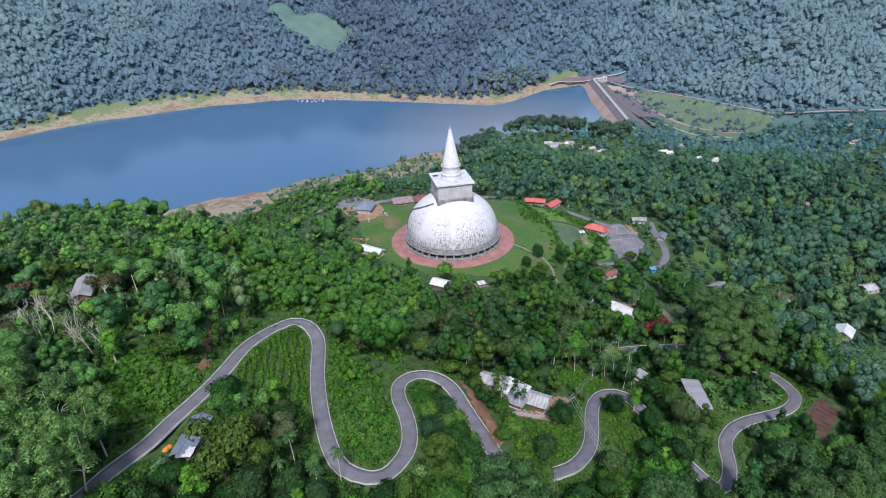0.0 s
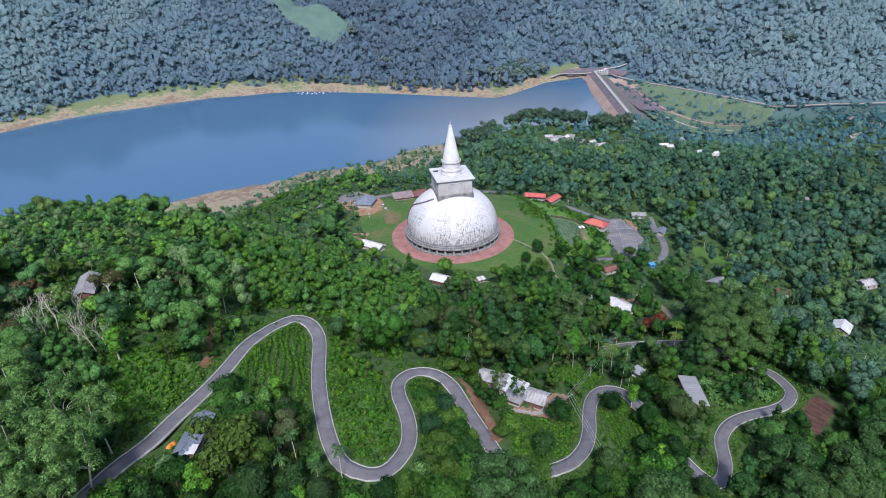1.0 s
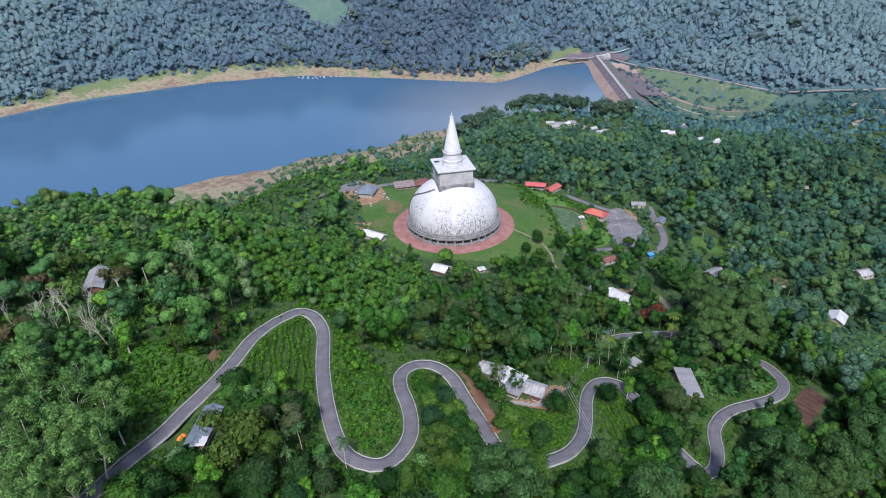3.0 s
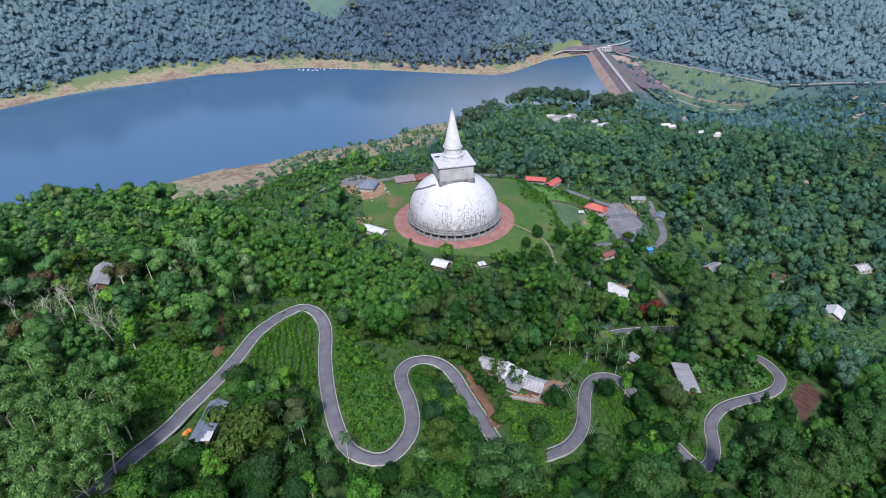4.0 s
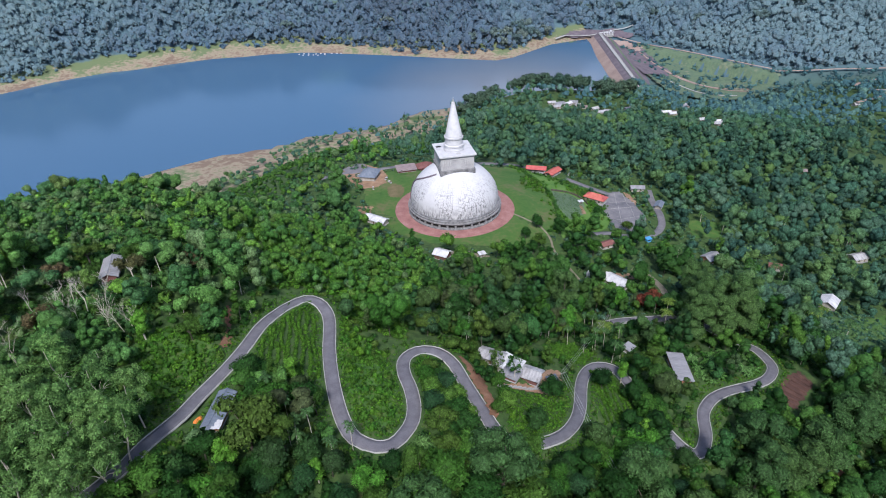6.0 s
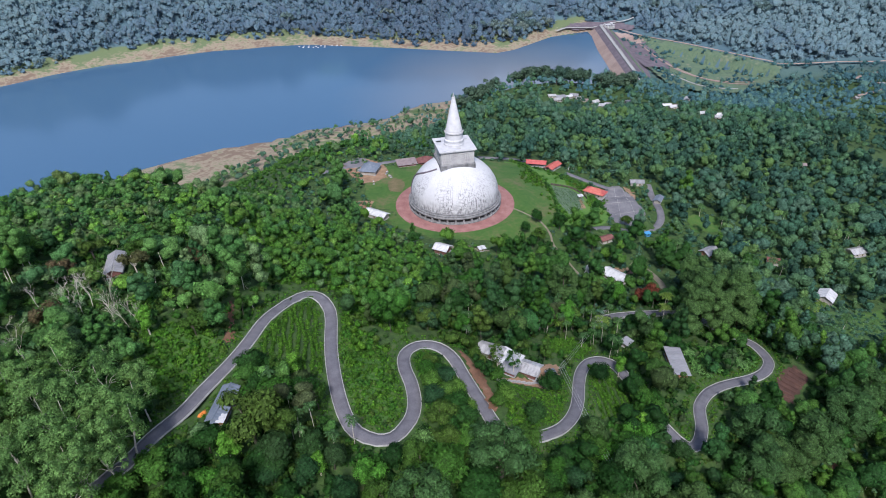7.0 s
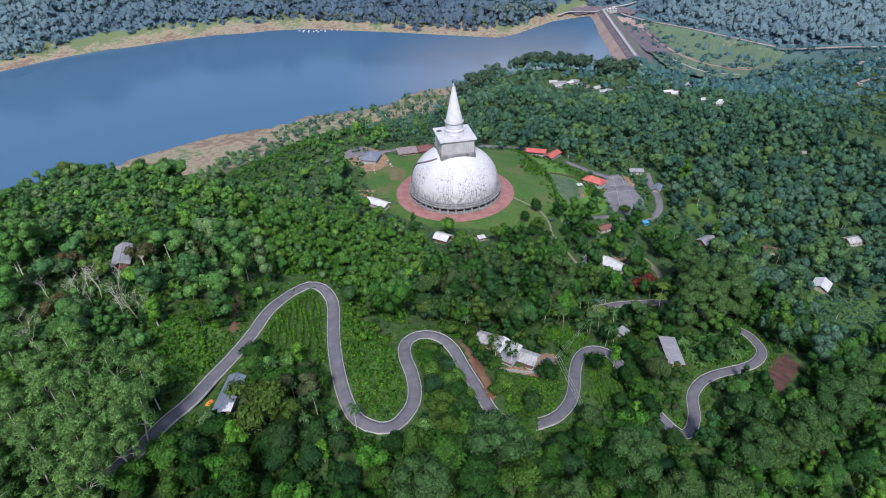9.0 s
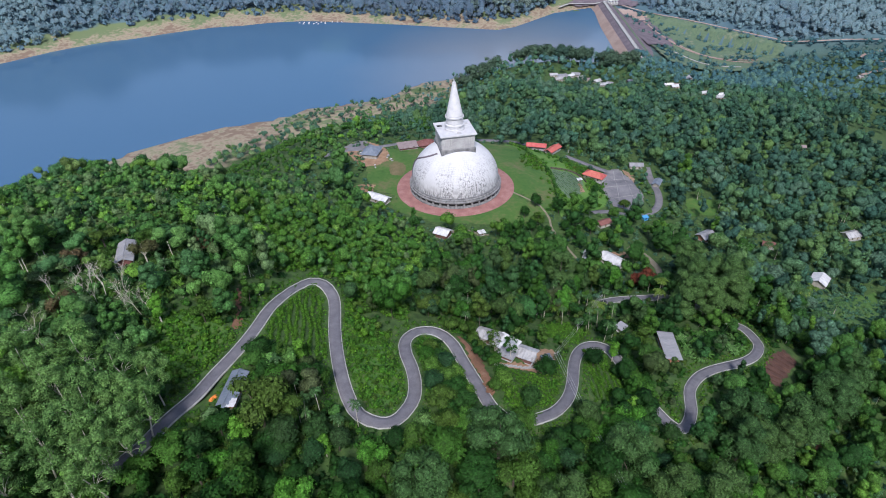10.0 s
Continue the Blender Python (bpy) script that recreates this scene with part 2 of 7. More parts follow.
def ground_material():
    """Undergrowth, grass and fallen leaves; bare tan drawdown banks between the water and the wood; far ground blued
    for haze.
    """
    m = material("ground_cover", [(0.014, 0.028, 0.009), (0.026, 0.058, 0.013), (0.045, 0.09, 0.02), (0.085, 0.085, 0.04)], 0.4, 0.95, 1.0, 1.6, coords="World", detail=9)
    n, l = m.node_tree.nodes, m.node_tree.links
    bsdf = n["Principled BSDF"]
    green = bsdf.inputs["Base Color"].links[0].from_socket
    geo, sep = n.new("ShaderNodeNewGeometry"), n.new("ShaderNodeSeparateXYZ")
    l.new(geo.outputs["Position"], sep.inputs[0])
    wob = n.new("ShaderNodeTexNoise")
    wob.inputs["Scale"].default_value, wob.inputs["Detail"].default_value = 0.02, 6
    l.new(geo.outputs["Position"], wob.inputs["Vector"])

    def calc(op, a, b):
        k = n.new("ShaderNodeMath")
        k.operation = op
        for slot, v in enumerate((a, b)):
            if isinstance(v, (int, float)):
                k.inputs[slot].default_value = v
            else:
                l.new(v, k.inputs[slot])
        return k.outputs[0]

    hither = calc("MULTIPLY", calc("LESS_THAN", sep.outputs[1], 800.0), 3.0)
    level = calc("ADD", calc("ADD", sep.outputs[2], hither), calc("MULTIPLY", calc("SUBTRACT", wob.outputs[0], 0.5), 22.0))
    bank = n.new("ShaderNodeMapRange")
    bank.inputs["From Min"].default_value, bank.inputs["From Max"].default_value = -166.0, -170.0
    l.new(level, bank.inputs[0])
    west = calc("LESS_THAN", sep.outputs[0], 384.0)
    tan = n.new("ShaderNodeValToRGB")
    els = tan.color_ramp.elements
    els[0].position, els[0].color = 0.40, (0.16, 0.115, 0.085, 1)
    els[1].position, els[1].color = 0.58, (0.11, 0.145, 0.07, 1)
    els.new(0.48).color = (0.26, 0.215, 0.155, 1)
    fine = n.new("ShaderNodeTexNoise")
    fine.inputs["Scale"].default_value, fine.inputs["Detail"].default_value = 0.11, 6
    l.new(geo.outputs["Position"], fine.inputs["Vector"])
    # grass creeps down from the top of the banks
    grassy = calc("MULTIPLY", calc("MAXIMUM", calc("SUBTRACT", sep.outputs[2], LAKE + 5.0), 0.0), calc("SUBTRACT", 0.015, calc("MULTIPLY", hither, 0.0045)))
    l.new(calc("ADD", grassy, calc("ADD", calc("MULTIPLY", wob.outputs[0], 0.5), calc("MULTIPLY", fine.outputs[0], 0.45))), tan.inputs[0])
    mix = n.new("ShaderNodeMix")
    mix.data_type = "RGBA"
    l.new(calc("MULTIPLY", bank.outputs[0], west), mix.inputs[0])
    l.new(green, mix.inputs[6])
    l.new(tan.outputs[0], mix.inputs[7])
    # far ground blends to a bluish tone, haze put into its colour
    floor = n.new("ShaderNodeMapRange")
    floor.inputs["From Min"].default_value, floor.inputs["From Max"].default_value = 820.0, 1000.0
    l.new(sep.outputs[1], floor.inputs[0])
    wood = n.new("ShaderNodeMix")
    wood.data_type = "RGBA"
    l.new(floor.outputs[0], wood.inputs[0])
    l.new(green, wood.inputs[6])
    haze_tone = n.new("ShaderNodeValToRGB")
    els = haze_tone.color_ramp.elements
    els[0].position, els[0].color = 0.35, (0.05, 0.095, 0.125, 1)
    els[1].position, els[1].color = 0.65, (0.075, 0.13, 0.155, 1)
    l.new(wob.outputs[0], haze_tone.inputs[0])
    l.new(haze_tone.outputs[0], wood.inputs[7])
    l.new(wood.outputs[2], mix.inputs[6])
    l.new(mix.outputs[2], bsdf.inputs["Base Color"])
    return m


GROUND = ground_material()


def dome_material():
    """White lime wash with mould streaks running down and thin course lines, dirtier towards some sides."""
    m = material("stained_limewash", [(0.44, 0.44, 0.47), (0.485, 0.485, 0.513), (0.53, 0.53, 0.553)], 0.12, 0.9, 0.15, 1.2)
    n, l = m.node_tree.nodes, m.node_tree.links
    bsdf = n["Principled BSDF"]
    white = bsdf.inputs["Base Color"].links[0].from_socket
    tc, sep = n.new("ShaderNodeTexCoord"), n.new("ShaderNodeSeparateXYZ")
    l.new(tc.outputs["Object"], sep.inputs[0])

    def calc(op, a, b=0.0):
        k = n.new("ShaderNodeMath")
        k.operation = op
        for slot, v in enumerate((a, b)):
            if isinstance(v, (int, float)):
                k.inputs[slot].default_value = v
            else:
                l.new(v, k.inputs[slot])
        return k.outputs[0]

    turn = calc("ARCTAN2", sep.outputs[1], sep.outputs[0])
    wrap = n.new("ShaderNodeCombineXYZ")
    l.new(calc("MULTIPLY", turn, 28.0), wrap.inputs[0])
    l.new(sep.outputs[2], wrap.inputs[2])

    def streaks(sx, sz, lo, hi, detail=5):
        mp, tex, rg = n.new("ShaderNodeMapping"), n.new("ShaderNodeTexNoise"), n.new("ShaderNodeMapRange")
        mp.inputs["Scale"].default_value = (sx, 1, sz)
        tex.inputs["Scale"].default_value, tex.inputs["Detail"].default_value = 1.0, detail
        rg.inputs["From Min"].default_value, rg.inputs["From Max"].default_value = lo, hi
        l.new(wrap.outputs[0], mp.inputs[0])
        l.new(mp.outputs[0], tex.inputs["Vector"])
        l.new(tex.outputs[0], rg.inputs[0])
        return rg.outputs[0]

    def joints(coord, pitch, width):
        return calc("LESS_THAN", calc("FRACT", calc("DIVIDE", coord, pitch)), width)

    across, down = calc("MULTIPLY", turn, 28.0), sep.outputs[2]
    runs = calc("MULTIPLY", joints(across, 1.35, 0.17), streaks(0.9, 0.5, 0.5, 0.58))
    courses = calc("MULTIPLY", joints(down, 0.85, 0.26), streaks(0.5, 0.9, 0.46, 0.56, 5))
    blots = streaks(0.9, 0.55, 0.53, 0.62, 6)
    patch = streaks(0.075, 0.05, 0.38, 0.53, 3)
    fade = n.new("ShaderNodeMapRange")
    fade.inputs["From Min"].default_value, fade.inputs["From Max"].default_value = 31.0, 15.0
    l.new(sep.outputs[2], fade.inputs[0])
    worn = calc("MULTIPLY", fade.outputs[0], patch)
    dirt = calc("MULTIPLY", worn, calc("MAXIMUM", calc("MAXIMUM", runs, courses), blots))
    edge = n.new("ShaderNodeMapRange")
    edge.inputs["From Min"].default_value, edge.inputs["From Max"].default_value = 14.5, 6.5
    l.new(sep.outputs[2], edge.inputs[0])
    dirt = calc("MAXIMUM", dirt, calc("MULTIPLY", edge.outputs[0], streaks(0.9, 0.3, 0.45, 0.6)))
    mix = n.new("ShaderNodeMix")
    mix.data_type = "RGBA"
    l.new(calc("MULTIPLY", dirt, 0.85), mix.inputs[0])
    l.new(white, mix.inputs[6])
    mix.inputs[7].default_value = (0.10, 0.10, 0.105, 1)
    l.new(mix.outputs[2], bsdf.inputs["Base Color"])
    return m


DOME = dome_material()


def water_material():
    m = bpy.data.materials.new("lake_water")
    m.use_nodes = True
    n, l = m.node_tree.nodes, m.node_tree.links
    bsdf = n["Principled BSDF"]
    bsdf.inputs["Roughness"].default_value, bsdf.inputs["IOR"].default_value = 0.11, 1.33
    geo = n.new("ShaderNodeNewGeometry")
    # paler greyish water round one spot near the dam, bluer elsewhere
    sep, pale_zone, drift, tint = n.new("ShaderNodeSeparateXYZ"), n.new("ShaderNodeMapRange"), n.new("ShaderNodeTexNoise"), n.new("ShaderNodeMix")
    l.new(geo.outputs["Position"], sep.inputs[0])
    drift.inputs["Scale"].default_value, drift.inputs["Detail"].default_value = 0.004, 5
    l.new(geo.outputs["Position"], drift.inputs["Vector"])
    far = n.new("ShaderNodeVectorMath")
    far.operation, far.inputs[1].default_value = "DISTANCE", (170, 850, LAKE)
    l.new(geo.outputs["Position"], far.inputs[0])
    swirl = n.new("ShaderNodeMath")
    swirl.operation, swirl.inputs[1].default_value = "MULTIPLY_ADD", 160.0
    l.new(drift.outputs[0], swirl.inputs[0])
    l.new(far.outputs["Value"], swirl.inputs[2])
    pale_zone.inputs["From Min"].default_value, pale_zone.inputs["From Max"].default_value = 480.0, 160.0
    l.new(swirl.outputs[0], pale_zone.inputs[0])
    tint.data_type = "RGBA"
    tint.inputs[6].default_value, tint.inputs[7].default_value = (0.05, 0.11, 0.195, 1), (0.16, 0.18, 0.215, 1)
    l.new(pale_zone.outputs[0], tint.inputs[0])
    l.new(tint.outputs[2], bsdf.inputs["Base Color"])
    b = n.new("ShaderNodeBump")
    small, wide, both = n.new("ShaderNodeTexNoise"), n.new("ShaderNodeTexNoise"), n.new("ShaderNodeMath")
    small.inputs["Scale"].default_value, small.inputs["Detail"].default_value = 0.25, 4
    wide.inputs["Scale"].default_value, wide.inputs["Detail"].default_value = 0.03, 3
    both.operation = "ADD"
    for tex, slot in ((small, 0), (wide, 1)):
        l.new(geo.outputs["Position"], tex.inputs["Vector"])
        l.new(tex.outputs[0], both.inputs[slot])
    b.inputs["Strength"].default_value, b.inputs["Distance"].default_value = 0.05, 0.6
    l.new(both.outputs[0], b.inputs["Height"])
    l.new(b.outputs[0], bsdf.inputs["Normal"])
    return m


WATER = water_material()
# leaf greens by kind of wood; distant ones carry haze in their colour
DEEP, DARKGREEN, MIDGREEN, OLIVE, YELLOWISH, FRESH, GREYGREEN = (0.010, 0.038, 0.009), (0.018, 0.06, 0.012), (0.032, 0.10, 0.014), (0.06, 0.105, 0.02), (0.075, 0.14, 0.018), (0.058, 0.165, 0.017), (0.038, 0.085, 0.03)
LEAF = {
    "round": leafy("leaves_dark_green", [DEEP, DARKGREEN, (0.023, 0.075, 0.014), (0.03, 0.065, 0.022)]),
    "broad": leafy("leaves_mid_green", [DARKGREEN, (0.026, 0.085, 0.013), OLIVE, (0.033, 0.1, 0.014)]),
    "tall": leafy("leaves_olive_green", [(0.092, 0.19, 0.055), (0.122, 0.228, 0.066), (0.105, 0.212, 0.055)], vary=0.45),
    "fresh": leafy("leaves_fresh_green", [(0.075, 0.213, 0.028), (0.063, 0.19, 0.024)], vary=0.3),
    "giant": leafy("leaves_deep_green", [(0.042, 0.098, 0.032), (0.052, 0.112, 0.035), (0.06, 0.115, 0.034)], vary=0.4),
    "tower": leafy("leaves_soft_olive", [(0.062, 0.125, 0.038), (0.075, 0.14, 0.042)], vary=0.4),
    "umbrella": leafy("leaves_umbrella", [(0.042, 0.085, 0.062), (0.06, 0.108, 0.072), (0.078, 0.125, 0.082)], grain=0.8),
    "far_umbrella": leafy("leaves_hazy_umbrella", [(0.10, 0.16, 0.16), (0.13, 0.19, 0.18), (0.16, 0.205, 0.18)], grain=1.4),
    "slope_palm": leafy("leaves_slope_palm", [(0.045, 0.10, 0.035), (0.06, 0.125, 0.04)]),
    "lime": leafy("leaves_lime_green", [(0.075, 0.19, 0.022), (0.10, 0.25, 0.03), (0.12, 0.24, 0.03)]),
    "shrub": leafy("leaves_shrub", [DARKGREEN, MIDGREEN, OLIVE, MIDGREEN, (0.06, 0.15, 0.024)]),
    "fresh_olive": leafy("leaves_fresh_olive", [(0.055, 0.13, 0.022), (0.08, 0.165, 0.026), (0.07, 0.15, 0.03)], vary=0.4),
    "dusk": leafy("leaves_dusk_green", [(0.018, 0.058, 0.018), (0.026, 0.072, 0.026), (0.022, 0.064, 0.03)], vary=0.4),
    "bronze": leafy("leaves_bronze", [(0.085, 0.075, 0.035), (0.11, 0.085, 0.045), (0.08, 0.09, 0.035)], vary=0.35),
    "rust": leafy("leaves_rust_red", [(0.12, 0.035, 0.022), (0.16, 0.055, 0.032)]),
    "palm": leafy("leaves_palm", [(0.07, 0.13, 0.02), (0.13, 0.2, 0.04)]),
    "banana": leafy("leaves_banana", [(0.06, 0.15, 0.03), (0.10, 0.2, 0.06)]),
}
WOOD_STUFF = leafy("woodland_leaves", [DEEP, DARKGREEN, DARKGREEN, (0.03, 0.07, 0.03), MIDGREEN, (0.03, 0.09, 0.03), (0.06, 0.08, 0.035), MIDGREEN, OLIVE, GREYGREEN, FRESH], tint="tone")
WEST_STUFF = leafy("west_wood_leaves", [(0.039, 0.111, 0.031), (0.067, 0.169, 0.038), (0.048, 0.122, 0.045), (0.098, 0.215, 0.050), (0.034, 0.096, 0.034), (0.076, 0.192, 0.038), (0.115, 0.186, 0.076), (0.057, 0.147, 0.054), (0.129, 0.282, 0.040), (0.098, 0.136, 0.054)], tint="tone")
SOUTH_STUFF = leafy("south_wood_leaves", [(0.022, 0.07, 0.017), (0.034, 0.098, 0.019), (0.06, 0.14, 0.024), (0.026, 0.08, 0.022), (0.078, 0.17, 0.025), (0.042, 0.115, 0.029), (0.062, 0.125, 0.025)], tint="tone")
LIGHT_STUFF = leafy("light_slope_leaves", [(0.049, 0.132, 0.022), (0.070, 0.167, 0.024), (0.053, 0.147, 0.030), (0.086, 0.173, 0.030), (0.037, 0.110, 0.022), (0.076, 0.189, 0.025), (0.081, 0.141, 0.036)], tint="tone")
# east and lower woods are blued and paled, haze put into the leaves
EAST_STUFF = leafy("hazy_east_leaves", [(0.030, 0.074, 0.050), (0.049, 0.120, 0.072), (0.076, 0.154, 0.071), (0.035, 0.091, 0.068), (0.087, 0.157, 0.102), (0.052, 0.129, 0.085), (0.099, 0.181, 0.057), (0.030, 0.080, 0.061), (0.129, 0.202, 0.088)], tint="tone", vary=0.25, grain=0.5)
LOWER_STUFF = leafy("hazy_lower_leaves", [(0.052, 0.122, 0.142), (0.074, 0.162, 0.168), (0.108, 0.202, 0.162), (0.058, 0.138, 0.162), (0.126, 0.218, 0.172)], tint="tone", vary=0.16, grain=0.9, gaps=0.4, mottle=0.3)
# blue tones and sheen paint haze onto the far hills
FAR_STUFF = leafy("hazy_hill_leaves", [(0.038, 0.082, 0.135), (0.056, 0.115, 0.178), (0.078, 0.152, 0.212), (0.094, 0.178, 0.225), (0.118, 0.208, 0.24)], tint="tone", vary=0.14, grain=1.8, gaps=0.14, mottle=0.10, sheen=0.2)
SHRUB_STUFF = leafy("undergrowth_leaves", [(0.094, 0.123, 0.028), MIDGREEN, FRESH, (0.077, 0.173, 0.017), (0.04, 0.108, 0.014), (0.059, 0.15, 0.017)], tint="tone")
# darker greens for scrub under trees, shade there partly put into them
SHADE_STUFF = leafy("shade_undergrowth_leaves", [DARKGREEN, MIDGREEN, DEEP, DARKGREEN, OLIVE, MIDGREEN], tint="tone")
TEA = leafy("tea_leaves", [(0.041, 0.113, 0.013), (0.059, 0.145, 0.015), (0.069, 0.16, 0.018)], tint="tone")


# ---- mesh helpers ----
def mesh_of(name, verts, faces, mat, smooth=False):
    me = bpy.data.meshes.new(name)
    me.from_pydata([tuple(v) for v in verts], [], [tuple(f) for f in faces])
    me.materials.append(mat)
    if smooth:
        me.shade_smooth()
    return me


def quads_mesh(name, verts, quads, tris, mat, tone=None, normals=None):
    """A large mesh from arrays of corners, four-sided and three-sided faces."""
    me = bpy.data.meshes.new(name)
    nq, nt = len(quads), len(tris)
    me.vertices.add(len(verts))
    me.vertices.foreach_set("co", np.asarray(verts, np.float32).ravel())
    loops = np.concatenate([np.asarray(quads, np.int32).ravel(), np.asarray(tris, np.int32).ravel()])
    me.loops.add(len(loops))
    me.loops.foreach_set("vertex_index", loops)
    me.polygons.add(nq + nt)
    me.polygons.foreach_set("loop_start", np.concatenate([np.arange(nq) * 4, nq * 4 + np.arange(nt) * 3]).astype(np.int32))
    me.update(calc_edges=True)
    if tone is not None:
        me.attributes.new("tone", "FLOAT", "POINT").data.foreach_set("value", np.asarray(tone, np.float32))
    if normals is not None:
        me.attributes.new("custom_normal", "FLOAT_VECTOR", "POINT").data.foreach_set("vector", np.asarray(normals, np.float32).ravel())
    me.materials.append(mat)
    me.validate()
    return me


def part(name, me, parent, label="", m=None):
    ob = new(name, me)
    ob.parent = parent
    if m is not None:
        ob.matrix_basis = m
    if label:
        ob["label"] = label
    return ob


def bm_mesh(name, bm, mat, smooth=False, bevel=0.0):
    if bevel:
        bmesh.ops.bevel(bm, geom=bm.edges[:], offset=bevel, segments=1, affect="EDGES")
    me = bpy.data.meshes.new(name)
    bm.to_mesh(me)
    bm.free()
    me.materials.append(mat)
    if smooth:
        me.shade_smooth()
    return me


def box(name, size, mat, at=(0, 0, 0), bevel=0.03):
    """A bevelled block whose base rests at `at`."""
    bm = bmesh.new()
    bmesh.ops.create_cube(bm, size=1)
    bmesh.ops.transform(bm, matrix=Matrix.Translation((at[0], at[1], at[2] + size[2] / 2)) @ Matrix.Diagonal((*size, 1)), verts=bm.verts)
    return bm_mesh(name, bm, mat, bevel=min(bevel, min(size) * 0.3))


def lathe(name, profile, mat, sides=64, smooth=True, arc=(0, 2 * math.pi)):
    """A body turned round the z axis from (radius, height) pairs, bottom to top."""
    verts, faces = [], []
    full = arc[1] - arc[0] > 6.28
    for r, z in profile:
        for k in range(sides):
            a = arc[0] + (arc[1] - arc[0]) * k / (sides if full else sides - 1)
            verts.append((r * math.cos(a), r * math.sin(a), z))
    for i in range(len(profile) - 1):
        for k in range(sides if full else sides - 1):
            j = (k + 1) % sides
            faces.append((i * sides + k, i * sides + j, (i + 1) * sides + j, (i + 1) * sides + k))
    me = mesh_of(name, verts, faces, mat)
    if smooth:
        me.shade_smooth()
        bm = bmesh.new()
        bm.from_mesh(me)
        for e in bm.edges:
            if e.is_boundary or e.calc_face_angle(0) > 0.6:
                e.smooth = False
        bm.to_mesh(me)
        bm.free()
    return me


def tube_arrays(points, radii, sides=6):
    """Corners and faces of a tapering tube along points."""
    pts = [Vector(p) for p in points]
    verts, quads = [], []
    for i, p in enumerate(pts):
        d = (pts[min(i + 1, len(pts) - 1)] - pts[max(i - 1, 0)]).normalized()
        side = d.cross(Vector((0.3, 0.9, 0.1))).normalized()
        up = d.cross(side)
        for k in range(sides):
            a = 2 * math.pi * k / sides
            verts.append(p + (side * math.cos(a) + up * math.sin(a)) * radii[i])
    for i in range(len(pts) - 1):
        for k in range(sides):
            j = (k + 1) % sides
            quads.append((i * sides + k, i * sides + j, (i + 1) * sides + j, (i + 1) * sides + k))
    return verts, quads


def tube(name, points, radii, mat, sides=6):
    v, q = tube_arrays(points, radii, sides)
    return mesh_of(name, v, q, mat, True)


# ---- the lie of the land ----
COARSE = [31.4, 8.6, -56.4, 6.6, -12, -9.1, 51.4, 156.6, 21.8, -13.5, 31.6, 19.1, 114.1, -12, 97.1, 41.3, -31.6, -88.7,
          83, -17.1, -2.4, 25.7, -15.6, 206.2, -20.5, 82.9, 2.2, 110.5, -37.8, -128.2, -27.6, 20.7, 18.5, -108.2, 120.3, 3.3]
FINE = [-5.9, -1.5, 12.5, 10.2, -23.7, 3.9, -2.8, 3, 8.7, -15.6, 8.4, 22.6, -4.7, -0.5, -4.3, -21.6, -0.2, -15.9,
          5.7, 13.3, -16.5, 18.3, 15.6, 5.5, -30.8, 19.7, -7.3, -3.6, -16.2, 2.2, -9.1, 24.5, 10.5, 8.1, 8.8, 5.7,
          -2.2, 8.1, -7.3, -9.9, 11.5, -5.8]
COARSE_AT = [(x, y) for x in range(-500, 701, 240) for y in range(-440, 801, 248)]
FINE_AT = [(x, y) for x in range(-160, 261, 70) for y in range(-270, 121, 78)]
FAR_SHORE = [(-4000, 100), (-2600, 250), (-1500, 520), (-962, 932), (-888, 1020), (-802, 1085), (-743, 1104), (-678, 1146), (-581, 1190), (-512, 1200), (-446, 1222), (-358, 1230), (-238, 1202), (-119, 1172),
             (-33, 1146), (117, 1103), (160, 1126), (208, 1178), (269, 1245), (330, 1275), (420, 1310), (474, 1272), (530, 1212), (575, 1155), (620, 1100), (662, 1045), (700, 1000), (735, 972), (860, 980), (980, 985), (1600, 920), (4000, 700)]
NEAR_SHORE = [(-4000, -600), (-1500, -100), (-900, 150), (-600, 370), (-460, 500), (-418, 540), (-356, 575), (-306, 592), (-263, 613), (-252, 634), (-191, 650), (-133, 670), (-104, 688), (-81, 722), (-50, 748), (-12, 760), (60, 770), (220, 778), (300, 780), (352, 830), (394, 838)]
NEAR_X, NEAR_Y = np.array(NEAR_SHORE, float).T
SHORE_X, SHORE_Y = np.array(FAR_SHORE, float).T
WAVES = [(radians(a), w) for a, w in ((20, 620), (75, 480), (130, 560), (165, 300), (50, 260), (105, 210), (10, 150), (85, 130), (140, 115))]


def ripple(x, y, lo=0, hi=9):
    """Smooth rolling noise, about -1 to 1."""
    z = 0
    for k, (a, w) in enumerate(WAVES[lo:hi]):
        z = z + np.sin((x * np.cos(a) + y * np.sin(a)) * 2 * np.pi / w + 2.1 * k + 1.7 * np.sin((x * np.sin(a) - y * np.cos(a)) * 2 * np.pi / (w * 1.7) + k)) * (w / 620) ** 0.8
    return z / 2.2


def smooth01(v):
    v = np.clip(v, 0, 1)
    return v * v * (3 - 2 * v)


